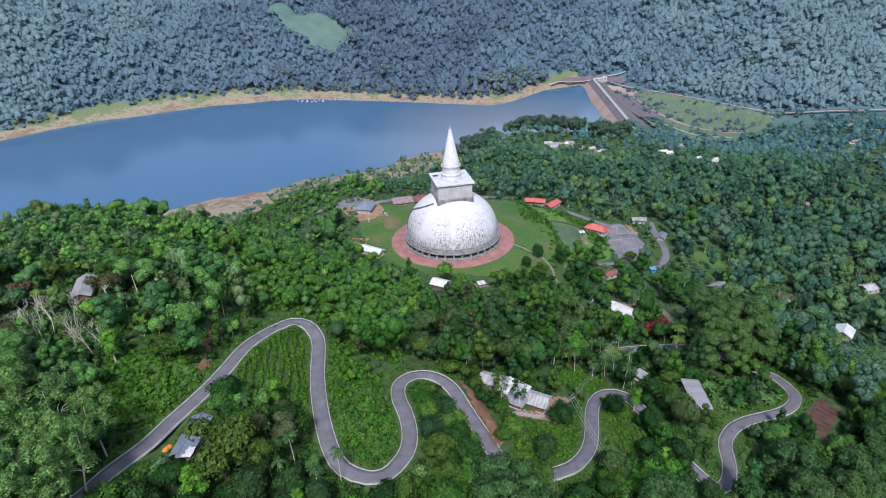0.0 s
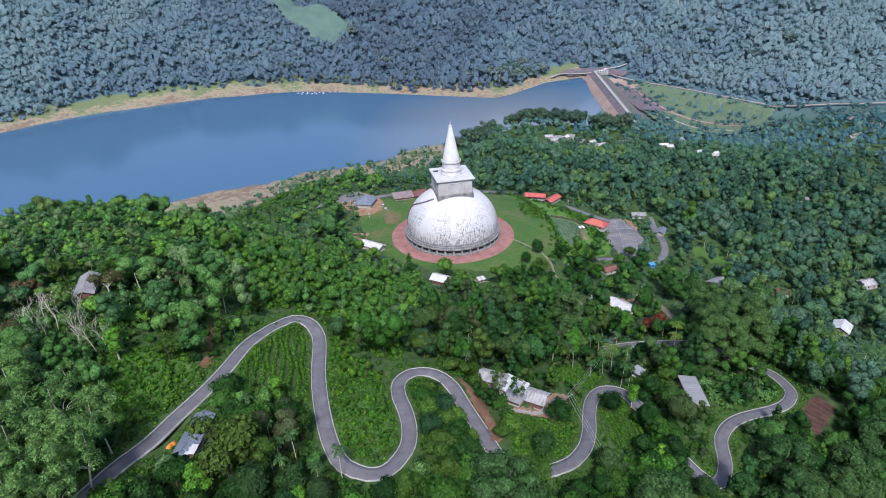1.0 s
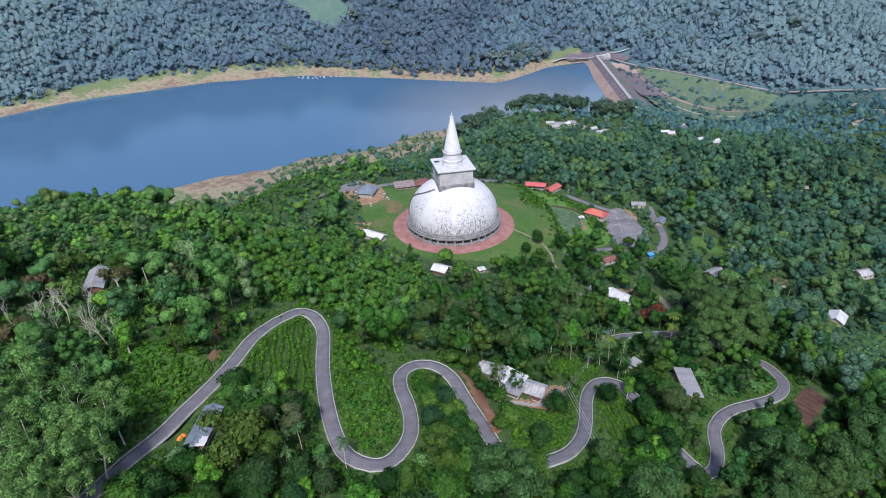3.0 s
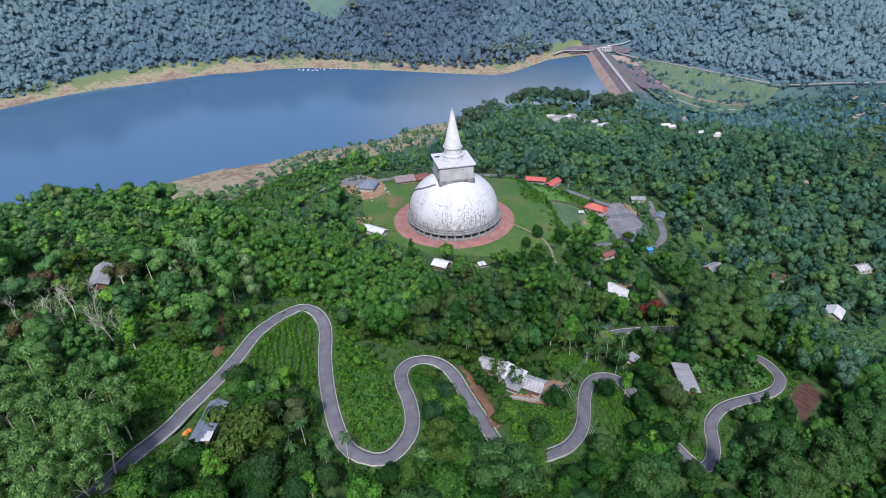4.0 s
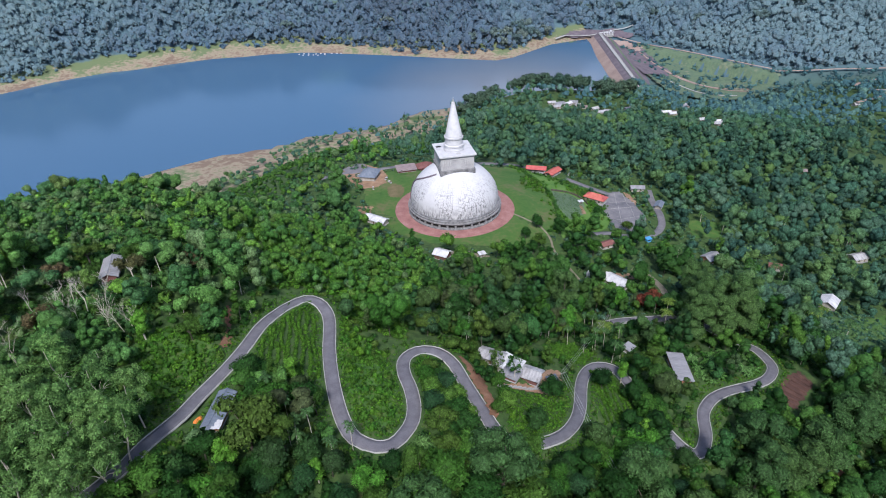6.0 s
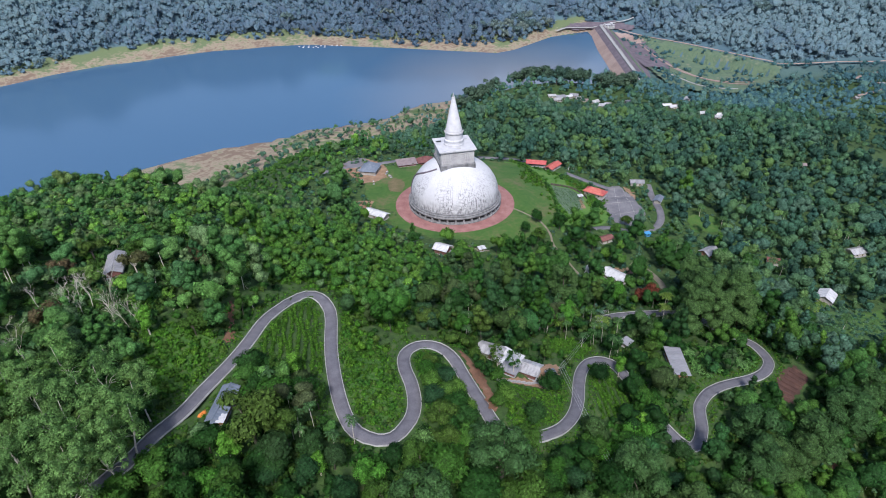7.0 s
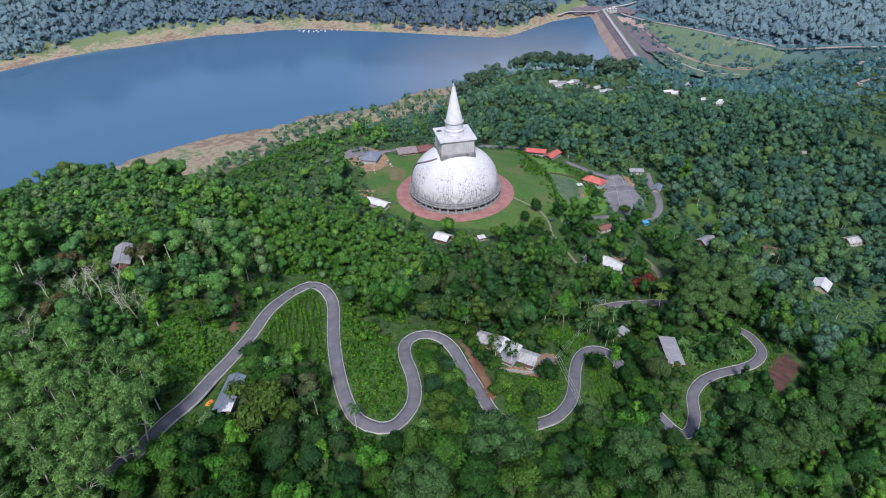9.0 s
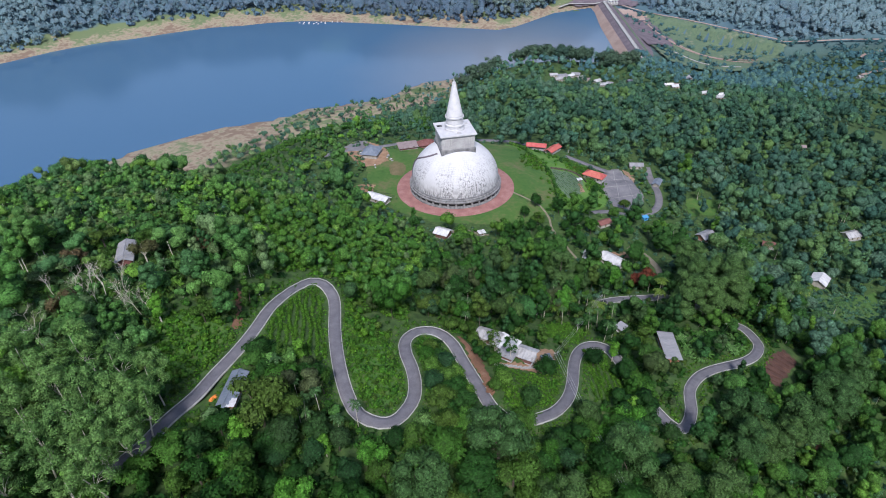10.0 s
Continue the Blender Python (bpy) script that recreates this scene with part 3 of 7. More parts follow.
def land(x, y):
    """The height of the ground before roads and yards are cut."""
    x, y = np.asarray(x, float), np.asarray(y, float)
    z = np.full(np.broadcast(x, y).shape, -200.0)
    for (a, b), w in zip(COARSE_AT, COARSE):
        z = z + w * np.exp(-((x - a) ** 2 + (y - b) ** 2) / (2 * 230.0**2))
    for (a, b), w in zip(FINE_AT, FINE):
        z = z + w * np.exp(-((x - a) ** 2 + (y - b) ** 2) / (2 * 68.0**2))
    # the wooded spur that runs north from the monument
    ridge = 60 + (y - 330) * 0.2
    z = z + 27 * np.exp(-(((x - ridge) / 50) ** 2) / 2) * smooth01((y - 240) / 90) * smooth01((700 - y) / 90)
    # the near shore: the land runs down into the lake
    e = y - np.interp(x, NEAR_X, NEAR_Y)
    steep = np.interp(x, [-300, -60, 60], [0.16, 0.3, 0.42])
    z = np.where(x < 394, np.minimum(z, LAKE + np.where(e < 0, -steep * e + 0.0016 * e * e, -0.12 * e)), z)
    # a low drying foreshore all along the near side
    apron = np.minimum(-e * np.interp(x, [-300, -230, -60], [0.065, 0.22, 0.3]), np.interp(x, [-300, -230, -60], [13, 15, 18]))
    z = np.where((e < 0) & (x < 60), np.maximum(z, LAKE + apron), z)
    d = y - np.interp(x, SHORE_X, SHORE_Y)
    rise = np.where(d < 70, d * 0.19, 13.3 + (d - 70) * np.interp(x, [420, 520, 720, 820], [0.47, 0.29, 0.29, 0.4]))
    # hill tops, out of view, held low so the lake mirrors sky; gullies cut them
    rise = np.where(rise < 100, rise, 100 + 135 * (1 - np.exp(-(rise - 100) / 135)))
    rough = np.clip((d - 80) / 250, 0, 1)
    gully = np.abs(ripple(x * 1.35 + 200, y * 0.6 + 90, 0, 6)) ** 0.7
    far = LAKE + np.maximum(rise, -20) + rough * (30 * ripple(x, y) + 40 * (gully - 0.55) + 12 * ripple(x + 900, y - 300, 3, 9))
    z = np.where(d > -60, np.maximum(z, far), z)
    # level ground round the monument
    r = np.hypot(x, y)
    return z * smooth01((r - 43) / 14)


def spline(points, step=2.0):
    """A smooth line through points in plan, about a step apart."""
    p = np.array(points, float)
    p = np.vstack([2 * p[0] - p[1], p, 2 * p[-1] - p[-2]])
    out = []
    for a, b, c, d in zip(p, p[1:], p[2:], p[3:]):
        n = max(2, int(np.hypot(*(c - b)[:2]) / step))
        t = np.linspace(0, 1, n, endpoint=False)[:, None]
        out.append(0.5 * (2 * b + (c - a) * t + (2 * a - 5 * b + 4 * c - d) * t**2 + (3 * b - a - 3 * c + d) * t**3))
    return np.vstack(out + [p[-2:-1]])


def graded(points, half):
    """A road line on the land, its height evened out along it: x, y, z, half width."""
    p = spline(points)
    z = land(p[:, 0], p[:, 1])
    for _ in range(30):
        z[1:-1] = (z[:-2] + 2 * z[1:-1] + z[2:]) / 4
    return np.c_[p[:, :2], z, np.full(len(p), half)]


HILL_ROAD_A = [(-92, -285), (-81.8, -264.7), (-79, -256.2), (-74.7, -247.3), (-72.3, -239), (-68.7, -227.7), (-66.4, -217.1), (-64.7, -205.4), (-61.7, -195.5), (-59, -189.3), (-55.4, -185),
               (-51, -185.6), (-47.5, -190), (-45.2, -196.5), (-42.8, -211.8), (-40, -224.3), (-36.8, -234.9), (-33.8, -241.9), (-30.6, -246), (-25, -248), (-20.6, -246.3),
               (-17.8, -242), (-16, -237), (-15.8, -230.5), (-17.2, -223.1), (-19.4, -216.3), (-20.1, -210.1), (-18.8, -205.7), (-15.7, -202.3), (-11.2, -201.3), (-7.1, -203)]
HILL_ROAD_B = [(-7.1, -203), (-3.6, -207.5), (-0.5, -215.2), (2.5, -222.3), (5.3, -228.6), (7.7, -233.5), (11.3, -237), (15.9, -238), (20.4, -236.3), (27.1, -232.2), (31.4, -227.5), (34.9, -221.6),
               (37.3, -214.6), (39.5, -205.5), (41.7, -198.9), (44.7, -193.4), (48.1, -190.2), (52.4, -189.4), (56.5, -192), (59.7, -200.1), (62.5, -211.9), (66.3, -218.5),
               (69.2, -223), (72.6, -225.3), (75.8, -224.2), (78.8, -220), (81.1, -214.8), (82.5, -209.5), (84.3, -204.8), (87.9, -200.1), (92.3, -195.9)]
HILL_ROAD_C = [(92.3, -195.9), (98.5, -192.1), (105.5, -189), (113.8, -185.3), (120.6, -180.5), (125.3, -174), (126.3, -167.5), (125.3, -160.1), (122.3, -154.7), (118, -146.6), (112.8, -134), (104, -127), (91.8, -127.5), (76, -132.9), (62.9, -141.4)]
ROADS = {
    "hill_road": (graded(HILL_ROAD_A + HILL_ROAD_B[1:] + HILL_ROAD_C[1:], 1.9), ASPHALT),
    "back_road": (graded([(-100, 55), (-83.6, 60.7), (-66.6, 62.6), (-46.3, 71.8), (-25.4, 82.6), (-5, 93), (20, 101), (46.8, 101), (63.8, 91), (84.6, 80), (104.5, 67), (119.4, 60)], 2.2), PAVING),
    "loop_road": (graded([(118, 5), (128, -5), (137, 0.4), (145.9, 15), (150.7, 32.6), (151.8, 47.4), (152.7, 60.7), (156, 80)], 2.6), PAVING),
    "lower_road": (graded([(89.4, -20.5), (102, -14.3), (113.1, -13.5), (128, -6.8)], 2.4), PAVING),
    "footpath": (graded([(36.9, -9.2), (46.8, -16.8), (54, -23.5), (58.1, -35.3), (58.5, -47.6), (62.3, -59.6), (67.9, -79)], 0.65), PATH_EARTH),
    "side_lane": (graded([(104, -58), (110.1, -64.6), (113.3, -74.4), (113.4, -87), (106.8, -111.3)], 1.8), PATH_EARTH),
}
LINES = np.vstack([line for line, _ in ROADS.values()])
PADS = []  # level yards: x, y, radius, height


def height(x, y):
    """The finished ground: the land with roads and yards cut in."""
    x, y = np.atleast_1d(np.asarray(x, float)), np.atleast_1d(np.asarray(y, float))
    z = land(x, y)
    near = np.flatnonzero((x > -120) & (x < 180) & (y > -300) & (y < 120))
    for i in range(0, len(near), 4000):
        k = near[i:i + 4000]
        d = np.hypot(x[k, None] - LINES[None, :, 0], y[k, None] - LINES[None, :, 1]) - LINES[None, :, 3]
        j = d.argmin(1)
        w = smooth01((d[np.arange(len(k)), j] - 0.8) / 5.0)
        z[k] = w * z[k] + (1 - w) * (LINES[j, 2] - 0.12)
    for px, py, r, pz in PADS:
        w = smooth01((np.hypot(x - px, y - py) - r) / 5.0)
        z = w * z + (1 - w) * pz
    return z


def at(x, y):
    return float(height(x, y)[0])


# ---- houses: plan first, so that their yards are cut into the ground ----
# kind, x, y, width along, depth across, turn, eaves height, roof, roof material, walls
HOUSES = [
    ("pavilion", 66.5, 87, 15, 6.5, -14, 2.5, "gable", "red", "open"),
    ("pavilion", 79.5, 84, 14, 6.5, 48, 2.5, "gable", "red", "open"),
    ("pavilion", 103.5, 39, 15, 8, -38, 3.0, "hip", "red", "plaster"),
    ("rest_house", -61.5, 51, 14, 12, 78, 3.0, "hip", "slate", "plaster"),
    ("rest_house", -21.5, 72, 12, 9, 15, 2.0, "hip", "brown", "brown"),
    ("shed", -50, -20.5, 15, 6.5, -33, 2.6, "gable", "white", "plaster"),
    ("shed", -8.4, -66, 8, 7, -28, 3.0, "gable", "white", "brown"),
    ("shed", 14.5, -60, 3.2, 2.6, 20, 2.0, "shed", "white", "plaster"),
    ("hut", 154, 47, 9, 5, 60, 2.6, "gable", "slate", "plaster"),
    ("shed", 88, -81, 13, 8, -48, 3.0, "gable", "white", "plaster"),
    ("house", 163, -30, 10, 7.5, 30, 2.8, "gable", "grey", "brick"),
    ("house", 208, -27, 7, 5.5, -20, 2.8, "gable", "brown", "plaster"),
    ("house", 222, -66, 10, 9, 48, 4.2, "gable", "white", "plaster"),
    ("house", 82.5, -184, 14.5, 5.6, 87, 2.8, "shed", "grey", "brick"),
    ("house", 9.5, -198.6, 8.5, 5.0, -24, 2.6, "gable", "pale", "plaster"),
    ("house", 15.2, -203.0, 7.0, 6.0, -40, 2.3, "shed", "white", "plaster"),
    ("house", 21.3, -206.6, 7.5, 5.6, -28, 2.5, "gable", "pale", "brown"),
    ("house", 15.0, -208.0, 5.0, 3.4, -32, 1.9, "shed", "grey", "brown"),
    ("hall", -35.5, 65.5, 14, 9, 14, 1.6, "shed", "pink", "brown"),
    ("shed", 29.5, -207.5, 4.6, 2.6, -75, 2.0, "shed", "slate", "brown"),
    ("house", -65.0, -244.8, 11.5, 4.0, 86, 2.4, "gable", "slate", "brick"),
    ("house", -115.5, -190.5, 12, 5, -72, 2.0, "gable", "grey", "brown"),
    ("shed", 66.5, -171.5, 3.4, 2.8, 40, 2.4, "shed", "grey", "plaster"),
    ("shed", 93.5, -35, 8, 5, 25, 2.5, "gable", "brown", "plaster"),
    ("hut", 146, 77, 10, 6, -5, 2.6, "gable", "grey", "plaster"),
    ("hut", 89.5, 25, 2.6, 2.0, 15, 1.9, "shed", "white", "plaster"),
]
PADS += [(x, y, max(w, d) * 0.5 + 0.5, float(land(x, y))) for _, x, y, w, d, *_ in HOUSES]
PADS += [(120, 25, 14, -21.5), (118, 52, 8, -24.5), (126, 5, 7, -20.5)]
VILLAGE = [(161, 567, 9, 6, 0), (168, 551, 11, 6, 15), (214, 566, 7, 5, -10), (280, 563, 8, 6, 20), (343, 541, 9, 6, 12), (383, 469, 9, 6, 5), (175, 569, 12, 7, 10), (200, 588, 10, 7, -20), (189, 577, 9, 6, 35), (205, 574, 8, 6, 12), (227, 558, 9, 7, 30), (232, 536, 10, 6, 5), (244, 545, 7, 5, -25), (335, 552, 14, 6, 0), (352, 555, 12, 6, -10), (420, 690, 17, 10, 20),
           (367, 434, 8, 6, -15), (363, 481, 9, 6, 10), (372, 440, 7, 5, 40), (694, 644, 10, 7, 10), (795, 731, 12, 7, -15), (345, 190, 6, 4.5, -10), (290, 10, 9, 6, 15), (300, -45, 8, 6, 40)]

# ---- ground ----
XS = np.concatenate([np.arange(-4200, -1400, 200), np.arange(-1400, -300, 24), np.arange(-300, -140, 6), np.arange(-140, 180, 2.5), np.arange(180, 420, 6), np.arange(420, 792, 12), np.arange(792, 1500, 24), np.arange(1500, 4300, 200)])
YS = np.concatenate([np.arange(-3000, -400, 200), np.arange(-400, -290, 10), np.arange(-290, -140, 2.5), np.arange(-140, 120, 3.5), np.arange(120, 400, 8), np.arange(400, 832, 18), np.arange(832, 1300, 9), np.arange(1300, 1500, 18), np.arange(1500, 2400, 60), np.arange(2400, 4600, 200)])


def build_ground():
    gx, gy = np.meshgrid(XS, YS)
    z = height(gx.ravel(), gy.ravel())
    n, k = len(XS), np.arange(len(XS) - 1)
    rows = np.arange(len(YS) - 1)[:, None] * n
    a = (rows + k).ravel()
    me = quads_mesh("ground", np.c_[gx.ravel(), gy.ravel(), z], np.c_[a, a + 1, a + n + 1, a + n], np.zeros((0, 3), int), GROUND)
    me.shade_smooth()
    return tagged(new("ground", me), "hilly green ground with tan lake banks", "ground", kind="structure")


build_ground()
lake_edge = [(-4000, 200), (-4000, 2000), (372, 2000), (372, 1240), (358, 1110), (344, 860), (330, 700), (150, 650), (-150, 200), (-700, -200)]
lake = tagged(new("water", mesh_of("water", [(x, y, LAKE) for x, y in lake_edge], [tuple(reversed(range(len(lake_edge))))], WATER)), "calm blue-grey reservoir water", "lake", kind="structure")


def inside(poly, x, y):
    """Which of the places lie in a polygon in plan."""
    x, y = np.asarray(x, float), np.asarray(y, float)
    hit = np.zeros(x.shape, bool)
    for (ax, ay), (bx, by) in zip(poly, poly[1:] + poly[:1]):
        hit ^= ((ay > y) != (by > y)) & (x < (bx - ax) * (y - ay) / (by - ay + 1e-9) + ax)
    return hit


def drape(name, poly, mat, label, category, lift=0.12, step=1.5, flat=None):
    """A thin cover laid on the ground inside a polygon, with a ragged edge."""
    p = np.array(poly, float)
    xs, ys = np.arange(p[:, 0].min(), p[:, 0].max() + step, step), np.arange(p[:, 1].min(), p[:, 1].max() + step, step)
    gx, gy = np.meshgrid(xs, ys)
    keep = inside(poly, gx + 0.3 * np.sin(gy * 2.3 + 1.7 * np.sin(gx * 0.9)) + 0.35 * np.sin(gy * 0.61 + gx * 0.4), gy + 0.3 * np.sin(gx * 2.7 + 1.9 * np.sin(gy * 0.8)) + 0.3 * np.sin(gx * 0.53))
    z = height(gx.ravel(), gy.ravel()) + lift
    if flat is not None:
        z[:] = flat
    n = len(xs)
    ok = (keep[:-1, :-1] & keep[1:, :-1] & keep[:-1, 1:] & keep[1:, 1:]).ravel()
    a = (np.arange(len(ys) - 1)[:, None] * n + np.arange(n - 1)).ravel()[ok]
    me = quads_mesh(name, np.c_[gx.ravel(), gy.ravel(), z], np.c_[a, a + 1, a + n + 1, a + n], np.zeros((0, 3), int), mat)
    bm = bmesh.new()
    bm.from_mesh(me)
    bmesh.ops.delete(bm, geom=[v for v in bm.verts if not v.link_faces], context="VERTS")
    for f in bm.faces:
        f.smooth = True
    bm.to_mesh(me)
    bm.free()
    return tagged(new(name, me), label, category, kind="structure")


LAWN_POLY = [(-66, 42), (-52, 60), (-41.7, 65.7), (-20, 64), (27, 88), (50, 80), (63.8, 62), (67.4, 22), (69, -15), (58, -34), (46, -46), (17.8, -49.7), (-15, -46), (-39, -33), (-50, -14), (-61, 8)]
drape("lawn", LAWN_POLY, LAWN, "mown green lawn round the stupa", "lawn")
PARK_POLY = [(129.9, 71), (116, 62), (107, 40), (103, 16), (107.6, -5), (124, -6), (133, 6), (137, 20), (137, 48)]
drape("parking_lot", PARK_POLY, PAVING, "grey weathered paved car park", "car park", 0.2)
drape("fenced_green", [(70, 36.5), (84.9, 39.1), (92.9, 28.5), (90.1, 7.3), (76, -10), (69, 8.1)], material("moss_turf", [(0.06, 0.10, 0.06), (0.09, 0.14, 0.085), (0.12, 0.17, 0.10)], 0.1, 0.9, 0.2, 3, coords="World"), "greyish green fenced plot below the lawn", "field", 0.25)
drape("yard", [(-85, 68), (-78, 80), (-70, 80), (-55, 69), (-48, 52.7), (-48.3, 39.5), (-55, 33), (-65.7, 29), (-75, 43), (-81, 56)], SOIL, "bare orange soil yard", "yard", 0.15, 0.7)
drape("yard", [(-86, 66), (-78, 82), (-68, 80), (-62, 70), (-70, 62), (-78, 60)], PAVING, "worn grey paving beside the rest house", "yard", 0.25)
drape("yard", [(-72, -6), (-66, 2), (-54, 4), (-55, -8), (-64, -11)], SOIL, "bare pinkish soil patch", "yard", 0.15, 0.5)
drape("yard", [(-45, 18), (-48, 30), (-44, 38), (-37, 36), (-34, 26), (-37, 16)], material("worn_turf", [(0.07, 0.085, 0.03), (0.11, 0.095, 0.045), (0.16, 0.12, 0.07)], 0.2, 0.95, 0.4, 3, coords="World"), "worn brown turf on the lawn", "yard", 0.17, 0.5)
drape("road_cutting", [(-2.5, -203), (0.5, -203.8), (5.6, -212.5), (8.6, -222), (9.4, -230), (7, -229), (4.8, -223), (1.5, -213)], RED_SOIL, "raw orange soil cutting above the road", "embankment", 0.5, 0.25)
drape("yard", [(7, -211), (9, -214), (27, -214), (33, -206), (33.5, -198), (29, -198), (25, -204), (22, -210)], SOIL, "bare soil house yard", "yard", 0.4, 0.4)
drape("yard", [(76, -70), (100, -64), (104, -74), (84, -70)], SOIL, "orange soil beside the white shed", "yard", 0.2)
drape("yard", [(137, 40), (141, 60), (133, 72), (131, 62)], SOIL, "bare brown soil bank by the car park", "yard", 0.2)
PLOT_POLY = [(115.5, -193), (123, -197.5), (138.5, -182), (135.5, -174.5), (128, -179)]
drape("soil_plot", PLOT_POLY, TILLED, "tilled dark red soil plot", "plot", 0.3, 0.4)
for k in range(8):
    t = (k + 0.5) / 8
    a, b = Vector((116.3, -193.3, 0)).lerp(Vector((134.5, -175.5, 0)), t), Vector((122.8, -196.3, 0)).lerp(Vector((138, -182, 0)), t)
    pts = [(p.x, p.y, at(p.x, p.y) + 0.45) for p in (a.lerp(b, s) for s in np.linspace(0.06, 0.94, 7))]
    tagged(new("soil_ridge", tube("soil_ridge", pts, [0.45] * 7, TILLED, 6)), "raised tilled bed of reddish soil", "soil bed", "beds of the red plot")
drape("yard", [(64, -148), (71, -146), (70, -136), (62, -139)], PAVING, "pale concrete landing by the lane", "yard", 0.25, 0.8)
drape("yard", [(86.5, 6), (90, 6), (90.5, 18), (88, 24), (86.8, 16)], SOIL, "bare orange soil strip on the fenced plot", "yard", 0.32, 0.7)
drape("yard", [(-8, -58), (4, -54), (18, -56), (20, -62), (6, -61), (-4, -64)], PATH_EARTH, "trodden earth by the shed", "yard", 0.2)


def build_road(name, line, mat, kerbs):
    """A paved strip with thickness, and a raised pale kerb along each side as a part."""
    p = line[:, :2]
    d = np.gradient(p, axis=0)
    side = np.c_[-d[:, 1], d[:, 0]] / np.hypot(d[:, 0], d[:, 1])[:, None]
    h = line[0, 3]
    cross = [(-h, -0.5), (-h, 0.0), (-h * 0.4, 0.05), (h * 0.4, 0.05), (h, 0.0), (h, -0.5)]

    def strip(cross):
        verts = np.vstack([np.c_[p + side * o, line[:, 2] + 0.06 + up] for o, up in cross]).reshape(len(cross), len(p), 3)
        verts = verts.transpose(1, 0, 2).reshape(-1, 3)
        k = len(cross)
        a = (np.arange(len(p) - 1)[:, None] * k + np.arange(k - 1)).ravel()
        return verts, np.c_[a, a + k, a + k + 1, a + 1]

    v, q = strip(cross)
    road = tagged(new(name, quads_mesh(name, v, q, np.zeros((0, 3), int), mat)), "narrow winding grey asphalt road" if kerbs else "grey worn paved lane", "road", kind="structure")
    if kerbs:
        for s in (-1, 1):
            v, q = strip([(s * h, -0.4), (s * h, 0.2), (s * (h + 0.24), 0.2), (s * (h + 0.24), -0.4)][::s])
            part("kerb", quads_mesh("kerb", v, q, np.zeros((0, 3), int), KERB), road, "pale concrete kerb")
    return road


for road_name, (line, mat) in ROADS.items():
    build_road(road_name, line, mat, road_name == "hill_road")


# ---- the stupa ----
def build_stupa():
    s = tagged(new("stupa"), "huge whitewashed domed stupa with grey stains and a pointed spire", "stupa")
    part("plinth", lathe("plinth", [(0, 0), (30.5, 0), (30.5, 0.7), (30.2, 0.8), (28.6, 0.8), (28.6, 3.7)], STAINED, 96), s, "grey concrete plinth wall")
    post = box("pillar", (0.8, 1.0, 2.95), CONCRETE, (29.6, 0, 0.78), 0.05)
    # near-black panels paint the shade of the recesses between pillars
    rail = box("recess_panel", (0.25, 3.6, 0.9), DARK, (28.75, 0, 1.4), 0.02)
    for k in range(36):
        turn = pose(0, 0, 0, 0, 0, 10 * k)
        part("pillar", post, s, m=turn)
        part("recess_panel", rail, s, "dark panel painting the shade between pillars" if not k else "", pose(0, 0, 0, 0, 0, 10 * k + 5))
    part("ledge", lathe("ledge", [(28.5, 3.7), (30.5, 3.7), (30.7, 3.9), (30.7, 4.5), (30.4, 4.65), (29.9, 4.7), (29.9, 5.6), (29.6, 5.8), (29.1, 5.85), (29.1, 6.5), (28.2, 6.6)], STAINED, 96), s, "grey stepped ledge")
    prof = [(28.35, 6.4), (28.5, 9.0)] + [(28.5 * math.cos(a), 9 + 23.6 * math.sin(a)) for a in np.linspace(0.06, math.pi / 2 - 0.02, 28)]
    part("dome", lathe("dome", prof, DOME, 128), s, "white limewashed dome with dark mould streaks")
    turn = 12
    # square relic chamber, its flared foot and pilasters
    foot = part("chamber_base", box("chamber_base", (22.6, 22.6, 5.0), STAINED, (0, 0, 27.4), 0.5), s, "grey flared footing", pose(0, 0, 0, 0, 0, turn))
    body = part("relic_chamber", box("relic_chamber", (21.0, 21.0, 9.6), CHAMBER, (0, 0, 31.0), 0.15), s, "grey square relic chamber with ribbed sides", pose(0, 0, 0, 0, 0, turn))
    rib = box("pilaster", (0.7, 0.35, 6.4), CHAMBER, (0, 0, 33.2), 0.06)
    for f in range(4):
        for o in (-9.2, -8.1, -7.0, -5.9, -4.8, 4.8, 5.9, 7.0, 8.1, 9.2):
            part("pilaster", rib, body, m=pose(0, 0, 0, 0, 0, 90 * f) @ pose(o, -10.6, 0))
        part("panel_frame", box("panel_frame", (7.6, 0.3, 0.5), CHAMBER, (0, -10.6, 38.8), 0.05), body, m=pose(0, 0, 0, 0, 0, 90 * f))
    part("cornice", box("cornice", (22.2, 22.2, 0.8), CHAMBER, (0, 0, 40.2), 0.12), s, m=pose(0, 0, 0, 0, 0, turn))
    slab = part("roof_slab", box("roof_slab", (23.6, 23.6, 1.0), WHITE_PAINT, (0, 0, 41.0), 0.12), s, "white flat roof slab", pose(0, 0, 0, 0, 0, turn))
    part("roof_hatch", box("roof_hatch", (2.6, 2.2, 0.25), CHAMBER, (1.0, -8.6, 42.0), 0.05), slab, "dark stained hatch")
    part("roof_hatch", box("roof_hatch", (3.2, 2.4, 0.14), DARK, (-8.8, 5.6, 41.98), 0.03), slab)
    part("roof_hatch", box("roof_hatch", (3.0, 2.2, 0.14), CHAMBER, (8.2, 5.5, 41.98), 0.03), slab)
    drum = [(6.5, 41.9), (6.5, 42.9), (6.1, 43.1), (6.0, 44.6), (6.35, 44.8), (6.35, 45.6), (5.6, 45.9), (5.4, 49.3), (5.7, 49.5), (6.0, 49.8), (6.0, 50.7), (5.6, 51.0)]
    part("drum", lathe("drum", drum, WHITE_PAINT, 48), s, "white moulded drum")
    cone = []
